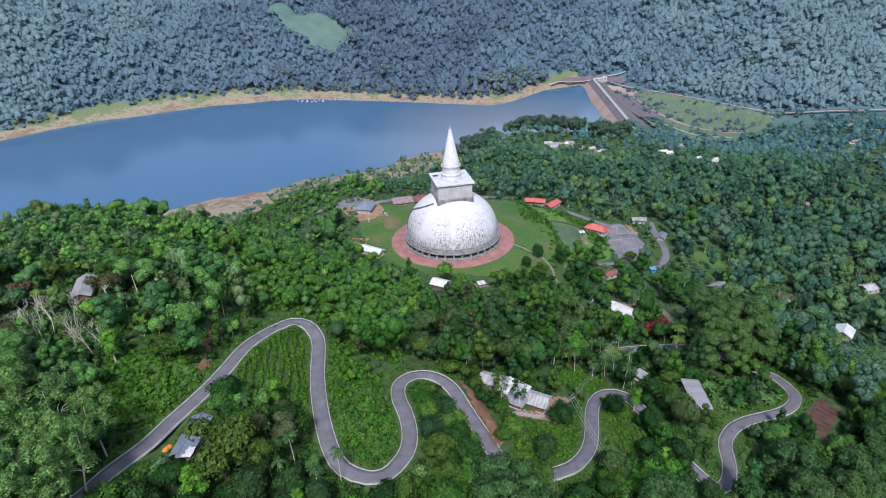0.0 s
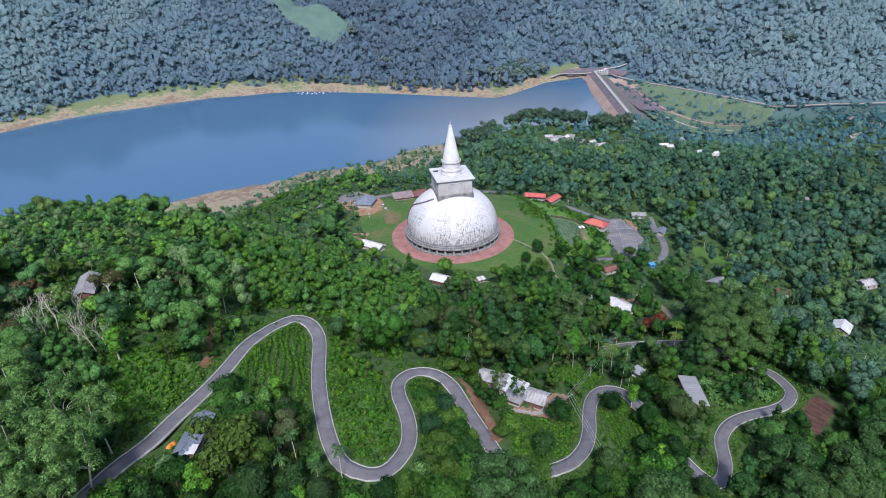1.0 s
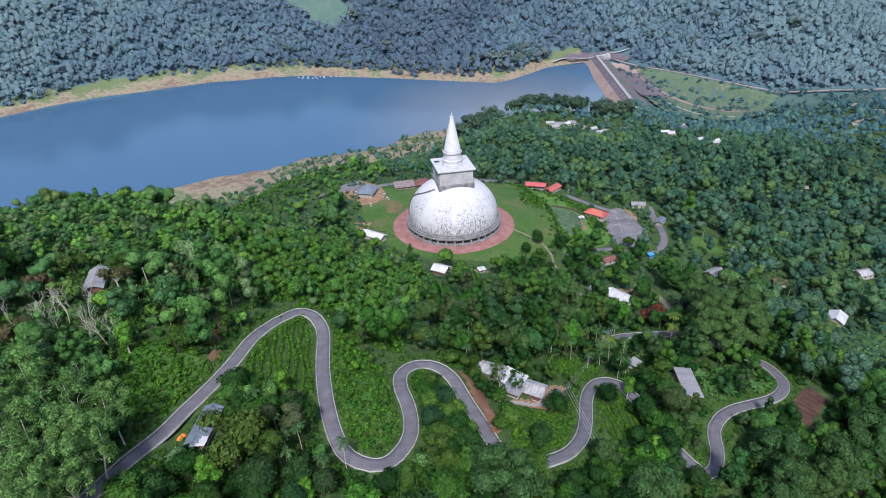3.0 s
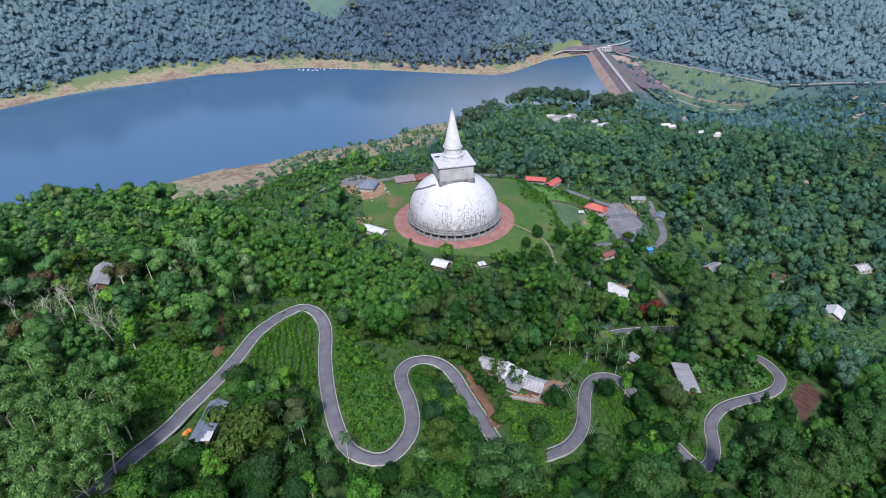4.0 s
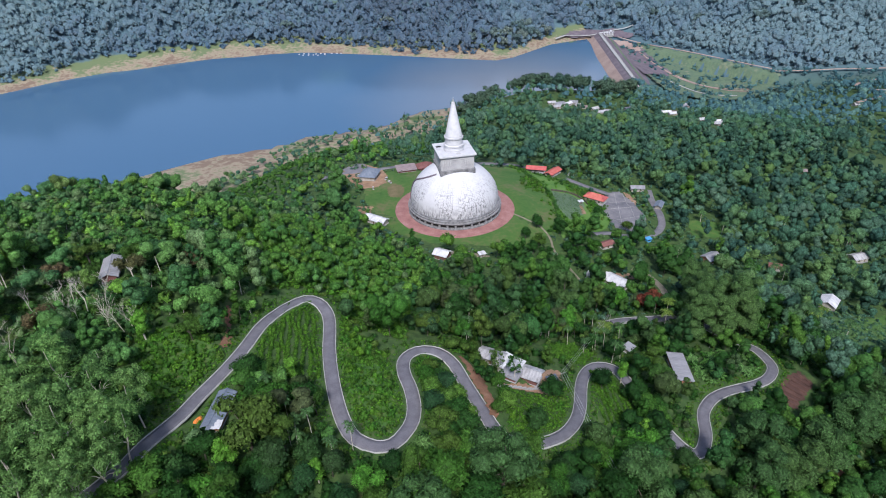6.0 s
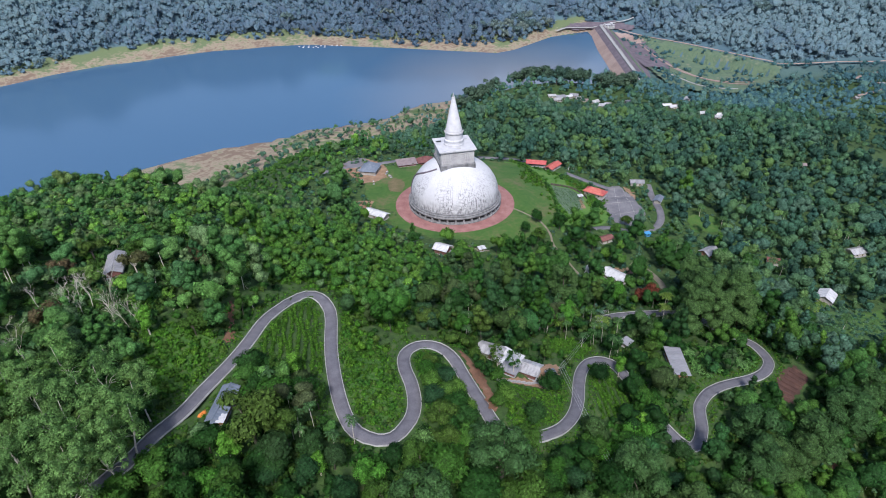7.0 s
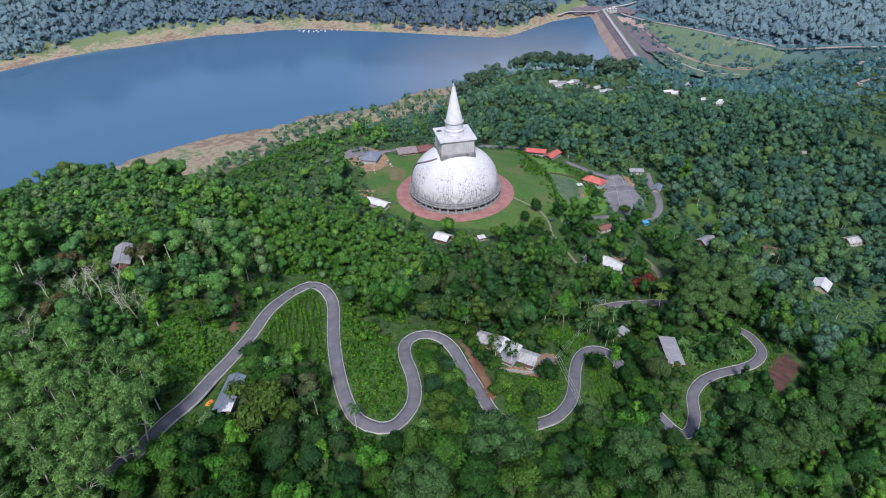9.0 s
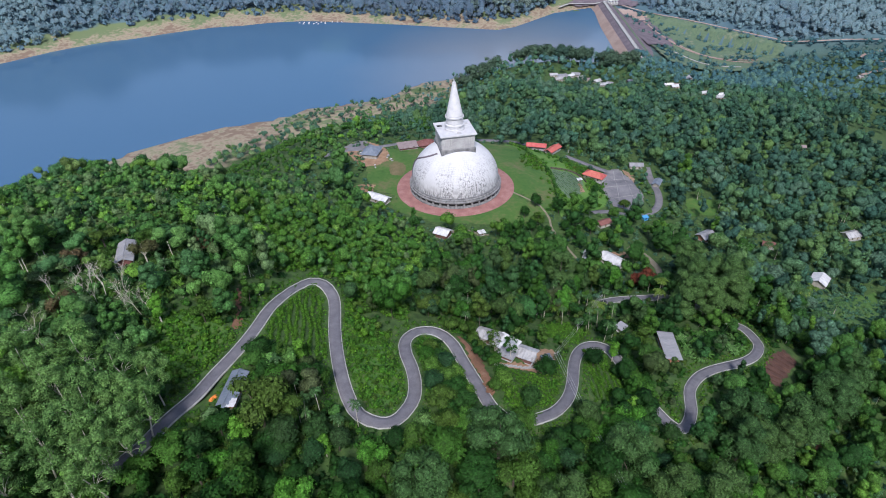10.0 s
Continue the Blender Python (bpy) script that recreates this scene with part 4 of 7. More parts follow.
    n = 22
    for k in range(n):
        t = k / n
        r = 5.2 + (0.95 - 5.2) * t
        z = 50.9 + 20.4 * t
        cone += [(r, z), (r - 0.03, z + 0.7), (r - 0.12, z + 0.82)]
    cone += [(0.95, 71.3), (1.15, 71.5), (1.15, 71.9), (0.5, 72.1)]
    part("spire", lathe("spire", cone, WHITE_PAINT, 40), s, "white ringed conical spire")
    part("finial", lathe("finial", [(0.5, 72.0), (0.62, 72.5), (0.3, 72.9), (0.5, 73.3), (0.25, 73.8), (0.05, 74.8), (0.0, 74.9)], METAL, 16), s, "small dull metal pinnacle")

    def on_dome(a, z, out=0.15):
        r = 28.5 * math.sqrt(max(0.0, 1 - ((max(z, 9) - 9) / 23.6) ** 2)) + out
        return (r * math.cos(radians(a)), r * math.sin(radians(a)), z)

    stair = [on_dome(a, z) for a, z in ((222, 29.2), (212, 27.6), (200, 25.4), (190, 23.6), (181, 21.6), (175, 18.5), (173, 14.5), (174, 10), (178, 6.6))]
    part("stair", tube("stair", stair, [0.65] * len(stair), ROCK_FILL, 8), s, "thin dark service stair down the dome")
    return s


build_stupa()
plaza = tagged(new("plaza", lathe("plaza", [(30, -0.3), (30, 0.22), (39.3, 0.2), (39.5, 0.1), (39.6, -0.4)], RED_EARTH, 128)), "round reddish paved terrace ringing the stupa", "pavement", kind="structure")

# ---- houses ----
ROOFS = {"pink": PINK_ROOF, "red": TILE_ROOF, "brown": BROWN_ROOF, "grey": GREY_ROOF, "slate": SLATE_ROOF, "white": WHITE_ROOF, "pale": PALE_ROOF}
WALLS = {"plaster": WALL, "brick": BRICKWALL, "brown": BROWN_ROOF, "open": WALL}
ROOF_WORDS = {"pink": "flat pinkish grey", "red": "red clay tile", "brown": "dark red", "grey": "grey corrugated sheet", "slate": "blue-grey sheet", "white": "pale metal sheet", "pale": "weathered light grey sheet"}


def roof_panel(name, a, b, c, d, mat, ribs=0, thick=0.12):
    """A sloping sheet between four corners (eaves a-b, ridge d-c), with raised ribs running up the slope."""
    a, b, c, d = (Vector(v) for v in (a, b, c, d))
    up = (b - a).cross(d - a).normalized()
    if up.z < 0:
        up = -up
    n = max(1, ribs) * 2
    verts, faces = [], []
    for k in range(n + 1):
        t = k / n
        lift = 0.09 if k % 2 and ribs else 0.0
        lo, hi = a.lerp(b, t), d.lerp(c, t)
        verts += [lo + up * lift, hi + up * lift, lo - up * thick, hi - up * thick]
    for k in range(n):
        i = 4 * k
        faces += [(i, i + 4, i + 5, i + 1), (i + 2, i + 3, i + 7, i + 6), (i, i + 2, i + 6, i + 4), (i + 1, i + 5, i + 7, i + 3)]
    faces += [(0, 1, 3, 2), (4 * n, 4 * n + 2, 4 * n + 3, 4 * n + 1)]
    return mesh_of(name, verts, faces, mat)


def build_house(kind, x, y, w, d, turn, eaves, roof, roof_kind, walls, group=""):
    z = at(x, y)
    words = {"plaster": "plastered", "brick": "brick", "brown": "brown-walled", "open": "open-sided"}[walls]
    h = tagged(new(kind), f"{words} {kind.replace('_', ' ')} with a {ROOF_WORDS[roof_kind]} roof among trees", kind.replace("_", " "), group)
    h.matrix_basis = pose(x, y, z, 0, 0, turn)
    mat, rmat = WALLS[walls], ROOFS[roof_kind]
    part("floor_slab", box("floor_slab", (w, d, 0.9), CONCRETE, (0, 0, -0.7), 0.03), h)
    if walls == "open":
        for sx in (-0.46, -0.15, 0.15, 0.46):
            for sy in (-0.44, 0.44):
                part("post", box("post", (0.3, 0.3, eaves), mat, (w * sx, d * sy, 0.15)), h)
        part("back_wall", box("back_wall", (w * 0.9, 0.2, eaves * 0.45), mat, (0, d * 0.42, 0.15)), h)
    else:
        t = 0.22
        part("wall", box("wall", (w - 0.8, t, eaves), mat, (0, -d / 2 + 0.4, 0.15)), h)
        part("wall", box("wall", (w - 0.8, t, eaves), mat, (0, d / 2 - 0.4, 0.15)), h)
        part("wall", box("wall", (t, d - 1.1, eaves), mat, (-w / 2 + 0.5, 0, 0.15)), h)
        part("wall", box("wall", (t, d - 1.1, eaves), mat, (w / 2 - 0.5, 0, 0.15)), h)
        for s in (-1, 1):
            yy = s * (d / 2 - 0.27)
            n = max(1, int(w / 4.5))
            for k in range(n):
                o = (k + 0.5) / n * (w - 1.6) - (w - 1.6) / 2
                if k == n // 2:
                    part("door", box("door", (0.95, 0.1, 2.0), WOOD, (o, yy, 0.16), 0.02), h)
                else:
                    win = part("window", box("window", (1.3, 0.1, 1.1), WOOD, (o, yy, 1.05), 0.02), h)
                    part("pane", box("pane", (1.1, 0.06, 0.9), GLASS, (o, yy + s * 0.04, 1.15), 0.01), win)
    over, e = 1.1, eaves + 0.05
    W, D = w / 2 + over * 0.6, d / 2 + over * 0.5
    ribs = int(w / 0.9)
    rise = d * {"gable": 0.28, "shed": 0.13, "hip": 0.36}[roof]
    if roof == "gable":
        part("roof", roof_panel("roof", (-W, -D, e), (W, -D, e), (W, 0, e + rise), (-W, 0, e + rise), rmat, ribs), h)
        part("roof", roof_panel("roof", (-W, D, e), (W, D, e), (W, 0, e + rise), (-W, 0, e + rise), rmat, ribs), h)
        part("ridge_cap", tube("ridge_cap", [(-W, 0, e + rise + 0.02), (W, 0, e + rise + 0.02)], [0.16, 0.16], rmat), h)
        if walls != "open":
            for s in (-1, 1):
                gx = s * (w / 2 - 0.5)
                v = [(gx - 0.1, -d / 2 + 0.4, eaves), (gx - 0.1, d / 2 - 0.4, eaves), (gx - 0.1, 0, e + rise - 0.15), (gx + 0.1, -d / 2 + 0.4, eaves), (gx + 0.1, d / 2 - 0.4, eaves), (gx + 0.1, 0, e + rise - 0.15)]
                part("gable", mesh_of("gable", v, [(0, 2, 1), (3, 4, 5), (0, 1, 4, 3), (1, 2, 5, 4), (2, 0, 3, 5)], mat), h)
    elif roof == "shed":
        part("roof", roof_panel("roof", (-W, -D, e), (W, -D, e), (W, D, e + rise), (-W, D, e + rise), rmat, ribs), h)
    else:
        r = (w - d) / 2
        part("roof", roof_panel("roof", (-W, -D, e), (W, -D, e), (r, 0, e + rise), (-r, 0, e + rise), rmat, ribs), h)
        part("roof", roof_panel("roof", (-W, D, e), (W, D, e), (r, 0, e + rise), (-r, 0, e + rise), rmat, ribs), h)
        for s in (-1, 1):
            part("hip_roof", roof_panel("hip_roof", (s * W, -D, e), (s * W, D, e), (s * r, 0.05, e + rise), (s * r, -0.05, e + rise), rmat, ribs // 2), h)
    return h


for row in HOUSES:
    build_house(*row)
vr = random.Random(5)
for x, y, w, d, turn in VILLAGE:
    build_house("village_house", x, y, w * 1.3, d * 1.3, turn, 3.0, vr.choice(("gable", "shed", "gable")), vr.choice(("white", "pale", "pale", "grey", "pink")), "plaster", "houses of the far village")


def build_tarp(x, y, z, w, d, turn, tilt, mat, label):
    """A sagging, wrinkled plastic sheet laid over a roof."""
    g = random.Random(int(abs(x * 10)))
    n = 9
    v = [((i / (n - 1) - 0.5) * w, (j / (n - 1) - 0.5) * d, 0.12 + 0.14 * g.random() + 0.1 * math.sin(i * 1.7 + j)) for j in range(n) for i in range(n)]
    top = [(j * n + i, j * n + i + 1, (j + 1) * n + i + 1, (j + 1) * n + i) for j in range(n - 1) for i in range(n - 1)]
    v += [(a, b, c - 0.05) for a, b, c in v]
    low = [tuple(k + n * n for k in reversed(f)) for f in top]
    t = tagged(new("tarpaulin", mesh_of("tarpaulin", v, top + low, mat, True)), label, "tarpaulin")
    t.matrix_basis = pose(x, y, z, tilt, 0, turn)
    return t


build_tarp(-63.6, -250.6, at(-65, -245.3) + 2.9, 2.3, 3.0, -2, 0, WHITE_PAINT, "crumpled white plastic sheet over the end of the roof")
build_tarp(-65.3, -251.4, at(-65, -245.3) + 2.75, 1.8, 1.5, 12, 0, SLATE_ROOF, "faded blue plastic sheet beside the white one")
# white goal frame on the grass above the back road
goal = tagged(new("goal_frame"), "small white metal goal frame on the grass", "goal")
goal.matrix_basis = pose(95, 88, at(95, 88), 0, 0, 25)
for sx in (-2.4, 2.4):
    part("post", tube("post", [(sx, 0, -0.2), (sx, 0, 3.2)], [0.12, 0.12], WHITE_PAINT, 8), goal)
    part("brace", tube("brace", [(sx, 0, 3.1), (sx, 2.2, 0)], [0.1, 0.1], WHITE_PAINT, 8), goal)
part("crossbar", tube("crossbar", [(-2.5, 0, 3.2), (2.5, 0, 3.2)], [0.12, 0.12], WHITE_PAINT, 8), goal)

# pale joints of the car park slabs
for a, b in (((106, 14), (136, 22)), ((107, 32), (137, 36)), ((113, 48), (136, 50)), ((114, -4), (124, 62)), ((126, 0), (131, 66))):
    pts = [(x, y, at(x, y) + 0.22) for x, y in (np.array(a) + (np.array(b) - np.array(a)) * t for t in np.linspace(0, 1, 24))]
    tagged(new("paving_joint", tube("paving_joint", pts, [0.1] * 24, KERB, 6)), "pale joint between the car park slabs", "paving joint", kind="structure")


# ---- the dam ----
def build_dam():
    d = tagged(new("dam"), "long rockfill dam with a pale crest road and concrete face", "dam")
    y0, y1 = 800.0, 1290.0
    xc = lambda y: 380 + (y - 847) * 0.055
    top = LAKE + 15

    def wall(name, cross, mat):
        verts, quads = [], []
        ys = np.linspace(y0, y1, 50)
        for y in ys:
            verts += [(xc(y) + o, y, z) for o, z in cross]
        k = len(cross)
        for i in range(len(ys) - 1):
            for j in range(k - 1):
                quads.append((i * k + j, (i + 1) * k + j, (i + 1) * k + j + 1, i * k + j + 1))
        return mesh_of(name, verts, quads, mat)

    part("upstream_face", wall("upstream_face", [(-60, top - 42), (-19, top - 9), (-5, top)], DAM_FACE), d, "reddish brown sloping upstream face")
    part("upper_face", wall("upper_face", [(-16, top - 6.6), (-5, top + 0.3)], ROCK_FILL), d, "dark purplish riprap band below the crest")
    part("crest", wall("crest", [(-4, top - 1), (-4, top + 1.2), (-3.4, top + 1.2), (-3.4, top + 0.2), (3.4, top + 0.2), (3.4, top + 1.1), (4, top + 1.1), (5, top - 1)], KERB), d, "pale concrete crest road")
    part("downstream_face", wall("downstream_face", [(5, top), (24, top - 12), (30, top - 12), (56, top - 28), (62, top - 28), (120, top - 60)], ROCK_FILL), d, "dark purplish rockfill slope")
    for o, up in ((27, -11.7), (59, -27.7)):
        part("berm_road", wall("berm_road", [(o - 1.8, top + up - 0.5), (o - 1.8, top + up), (o + 1.8, top + up), (o + 1.8, top + up - 0.5)], TERRACE_GRASS), d, "pale berm track")
    return d


build_dam()


def build_intake():
    g = tagged(new("gate_house"), "white concrete spillway gate house beyond the dam", "gate house")
    g.matrix_basis = pose(425, 1300, max(at(425, 1300), LAKE + 8), 0, 0, 8) @ Matrix.Scale(0.62, 4)
    part("deck", box("deck", (60, 12, 12), KERB, (0, 0, -8), 0.2), g)
    for k in range(5):
        part("pier", box("pier", (3, 14, 10), WHITE_PAINT, (-24 + 12 * k, -2, 0), 0.2), g)
    part("bridge", box("bridge", (64, 6, 1.6), WHITE_PAINT, (0, 0, 10), 0.15), g)
    part("hoist_room", box("hoist_room", (10, 8, 7), WHITE_PAINT, (16, 0, 11.6), 0.2), g)
    part("hoist_room", box("hoist_room", (6, 6, 5), CONCRETE, (-14, 0, 11.6), 0.2), g)
    return g


build_intake()
drape("dam_terrace", [(487, 1246), (540, 1182), (590, 1122), (640, 1055), (688, 990), (722, 945), (700, 900), (620, 850), (530, 835), (440, 850), (440, 985), (490, 990), (505, 1040), (497, 1110), (470, 1150)], TERRACE_GRASS, "light green terraced slope below the dam", "embankment", 5.4, 6)
drape("dam_yard", [(300, 1250), (305, 1195), (330, 1188), (350, 1190), (362, 1230), (366, 1268), (330, 1272)], LAWN, "green grassed abutment by the dam", "field", 2.2, 5)
drape("dam_yard", [(300, 1290), (340, 1284), (400, 1300), (450, 1290), (482, 1262), (500, 1290), (455, 1350), (390, 1350), (330, 1330)], ROCK_FILL, "bare purplish cut ground behind the dam", "yard", 4.0, 6)
drape("dam_yard", [(425, 1285), (470, 1255), (500, 1200), (470, 1180), (440, 1230), (410, 1270)], DAM_FACE, "bare pinkish ground beside the dam", "yard", 6.3, 6)
drape("spoil_slope", [(440, 1240), (472, 1250), (500, 1190), (506, 1110), (520, 1050), (496, 985), (470, 1000), (425, 960), (425, 1000)], ROCK_FILL, "dark purplish rocky ground below the dam", "embankment", 5.9, 6)
for pts, half, mat in (([(285, 1268), (320, 1294), (380, 1302), (430, 1325), (500, 1330)], 3.5, KERB), ([(452, 1285), (500, 1222), (545, 1172), (600, 1105), (650, 1040), (700, 978), (735, 950), (860, 955), (1000, 950)], 3, DAM_FACE),
                       ([(480, 1180), (500, 1060), (560, 960), (650, 915)], 2.0, DAM_FACE), ([(492, 1090), (520, 1000), (590, 930), (640, 900)], 1.6, DAM_FACE),
                       ([(488, 960), (530, 900), (600, 875)], 1.6, KERB), ([(690, 640), (770, 683), (784, 744), (800, 817), (900, 860)], 3.0, DAM_FACE)):
    p = graded(pts, half)
    p[:, 2] = height(p[:, 0], p[:, 1]) + 6.7
    build_road("valley_track", p, mat, False)


# ---- small fixtures ----
def build_statue():
    z = at(72.4, -78)
    return tagged(new("statue", lathe("statue", [(0, 0), (1.3, 0), (1.3, 0.8), (0.9, 0.9), (0.85, 2.6), (1.0, 3.6), (0.75, 4.6), (0.35, 4.9), (0.45, 5.4), (0.3, 5.9), (0, 6.0)], WHITE_PAINT, 20)), "tall plain white statue on a pedestal", "statue"), z


statue_thing, zs = build_statue()
statue_thing.matrix_basis = pose(72.4, -78, zs)
kz = at(126.6, -17)
kiosk = tagged(new("kiosk"), "small bright blue roadside kiosk", "kiosk")
kiosk.matrix_basis = pose(126.6, -15.5, kz, 0, 0, 20)
part("body", box("body", (3.2, 2.4, 2.2), BLUE_SHEET, (0, 0, 0)), kiosk)
part("roof", roof_panel("roof", (-2, -1.6, 2.3), (2, -1.6, 2.3), (2, 1.6, 2.7), (-2, 1.6, 2.7), BLUE_SHEET, 4), kiosk)
part("hatch", box("hatch", (1.6, 0.1, 0.9), DARK, (0, -1.22, 1.0), 0.01), kiosk)
bm = bmesh.new()
bmesh.ops.create_icosphere(bm, subdivisions=3, radius=1)
for v in bm.verts:
    v.co = Vector((v.co.x * 1.5, v.co.y * 0.7, max(-0.1, v.co.z * 0.7 + 0.25 * noise.noise(v.co * 2.2))))
heap = tagged(new("cloth_heap", bm_mesh("cloth_heap", bm, ORANGE)), "heap of orange cloth beside the road", "cloth")
heap.matrix_basis = pose(-70.6, -246.5, at(-70.6, -246.5), 0, 0, 60)


def build_pole(x, y, h, turn):
    p = tagged(new("utility_pole"), "slim dark wooden utility pole with a crossarm", "utility pole", "poles of the power line")
    p.matrix_basis = pose(x, y, at(x, y), 0, 0, turn)
    part("pole", tube("pole", [(0, 0, -0.5), (0, 0, h)], [0.16, 0.1], BARK, 8), p)
    part("crossarm", box("crossarm", (1.8, 0.12, 0.14), METAL, (0, 0, h - 0.5), 0.01), p)
    for o in (-0.8, 0, 0.8):
        part("insulator", lathe("insulator", [(0.0, 0), (0.07, 0.02), (0.05, 0.2), (0.0, 0.22)], WHITE_PAINT, 8), p, m=pose(o, 0, h - 0.36))
    return Vector((x, y, at(x, y) + h - 0.2))


POLES = [(63, -150, 9, 35), (31.8, -209.5, 8, 25), (46, -268, 9, 15)]
tops = [build_pole(*p) for p in POLES]
for o in (-0.8, 0, 0.8):
    for a, b in zip(tops, tops[1:]):
        pts = [a.lerp(b, t) + Vector((o, 0, -3.2 * t * (1 - t))) for t in np.linspace(0, 1, 9)]
        tagged(new("power_line", tube("power_line", pts, [0.045] * 9, METAL, 4)), "thin grey sagging power line", "power line", "wires of the power line")
mast = tagged(new("lattice_mast"), "tall pale lattice mast on the far hillside", "mast")
mast.matrix_basis = pose(700, 1560, at(700, 1560))
for sx in (-1, 1):
    for sy in (-1, 1):
        part("leg", tube("leg", [(4 * sx, 4 * sy, -2), (0.8 * sx, 0.8 * sy, 46)], [0.6, 0.35], WHITE_PAINT, 6), mast)
for k in range(6):
    r = 4 - 0.55 * k
    part("brace", tube("brace", [(r, r, 7 * k + 2), (-r, r, 7 * k + 2), (-r, -r, 7 * k + 2), (r, -r, 7 * k + 2), (r, r, 7 * k + 2)], [0.25] * 5, WHITE_PAINT, 4), mast)
buoy = lathe("buoy", [(0, -0.5), (1.6, -0.4), (2.2, 0.4), (1.4, 1.4), (0, 1.7)], WHITE_PAINT, 10)
br = random.Random(9)
for k in range(14):
    x = -372 + 18 * k * 0.75 + br.uniform(-3, 3)
    tagged(new("buoy", buoy), "white float on the water by the far shore", "buoy", "floats on the lake").matrix_basis = pose(x - 110 * (k > 8), 1212 - 14 * (k > 8) + br.uniform(-3, 3), LAKE)
for x, y, turn in ((-66, 33, 30), (-57, 30, 100), (-49, 46, 60), (-46, 40, 140), (-70, 52, 10)):
    cr = tagged(new("building_block_stack"), "stack of pale building blocks in the soil yard", "block stack", "stacks in the yard")
    cr.matrix_basis = pose(x, y, at(x, y) + 0.1, 0, 0, turn)
    for j in range(3):
        for i in range(3):
            part("block", box("block", (0.95, 1.0, 0.55), (WHITE_PAINT, CONCRETE, PATH_EARTH)[(i + j) % 3], (i - 1, 0, j * 0.56), 0.04), cr)


# ---- vegetation ----
def octa(c, r, squash=1.0):
    n = np.array([(1, 0, 0), (0, 1, 0), (-1, 0, 0), (0, -1, 0), (0, 0, 1), (0, 0, -1)], float)
    return n * (r, r, r * squash) + c, np.array([(0, 1, 4), (1, 2, 4), (2, 3, 4), (3, 0, 4), (1, 0, 5), (2, 1, 5), (3, 2, 5), (0, 3, 5)]), n


def ball(c, r, squash, rng):
    """A lumpy closed core of foliage."""
    bm = bmesh.new()
    bmesh.ops.create_icosphere(bm, subdivisions=1, radius=1)
    n = np.array([p.co for p in bm.verts])
    t = np.array([[p.index for p in f.verts] for f in bm.faces])
    bm.free()
    v = n * (1 + rng.uniform(-0.22, 0.22, len(n)))[:, None]
    return v * (r, r, r * squash) + c, t, n


def leaves(rng, blobs, count, size, squash=0.8, wild=0.7):
    """Small leaf sprays spread over the blobs' upper surfaces: corners, faces and soft outward normals."""
    b = np.array(blobs, float)
    pick = rng.choice(len(b), count, p=b[:, 3] ** 2 / (b[:, 3] ** 2).sum())
    d = rng.normal(size=(count, 3))
    d[:, 2] = np.where(d[:, 2] < -0.5, -d[:, 2], d[:, 2])
    d /= np.linalg.norm(d, axis=1)[:, None]
    r = b[pick, 3] * (0.8 + 0.5 * rng.uniform(size=count) ** 1.5)
    p = b[pick, :3] + d * r[:, None] * (1, 1, squash)
    nrm = d + wild * rng.normal(size=(count, 3)) * 0.6 + (0, 0, 0.3)
    nrm /= np.linalg.norm(nrm, axis=1)[:, None]
    t = np.cross(nrm, rng.normal(size=(count, 3)))
    t /= np.linalg.norm(t, axis=1)[:, None]
    u = np.cross(nrm, t)
    s = (size * rng.uniform(0.55, 1.35, count))[:, None]
    v = np.stack([p - t * s - u * s * 0.35, p + t * s * 0.9 - u * s * 0.4, p + u * s * 0.8 + t * s * 0.1], 1).reshape(-1, 3)
    soft = d * 0.75 + nrm * 0.4 + (0, 0, 0.1)
    soft /= np.linalg.norm(soft, axis=1)[:, None]
    return v, np.arange(count * 3).reshape(-1, 3), np.repeat(soft, 3, 0)


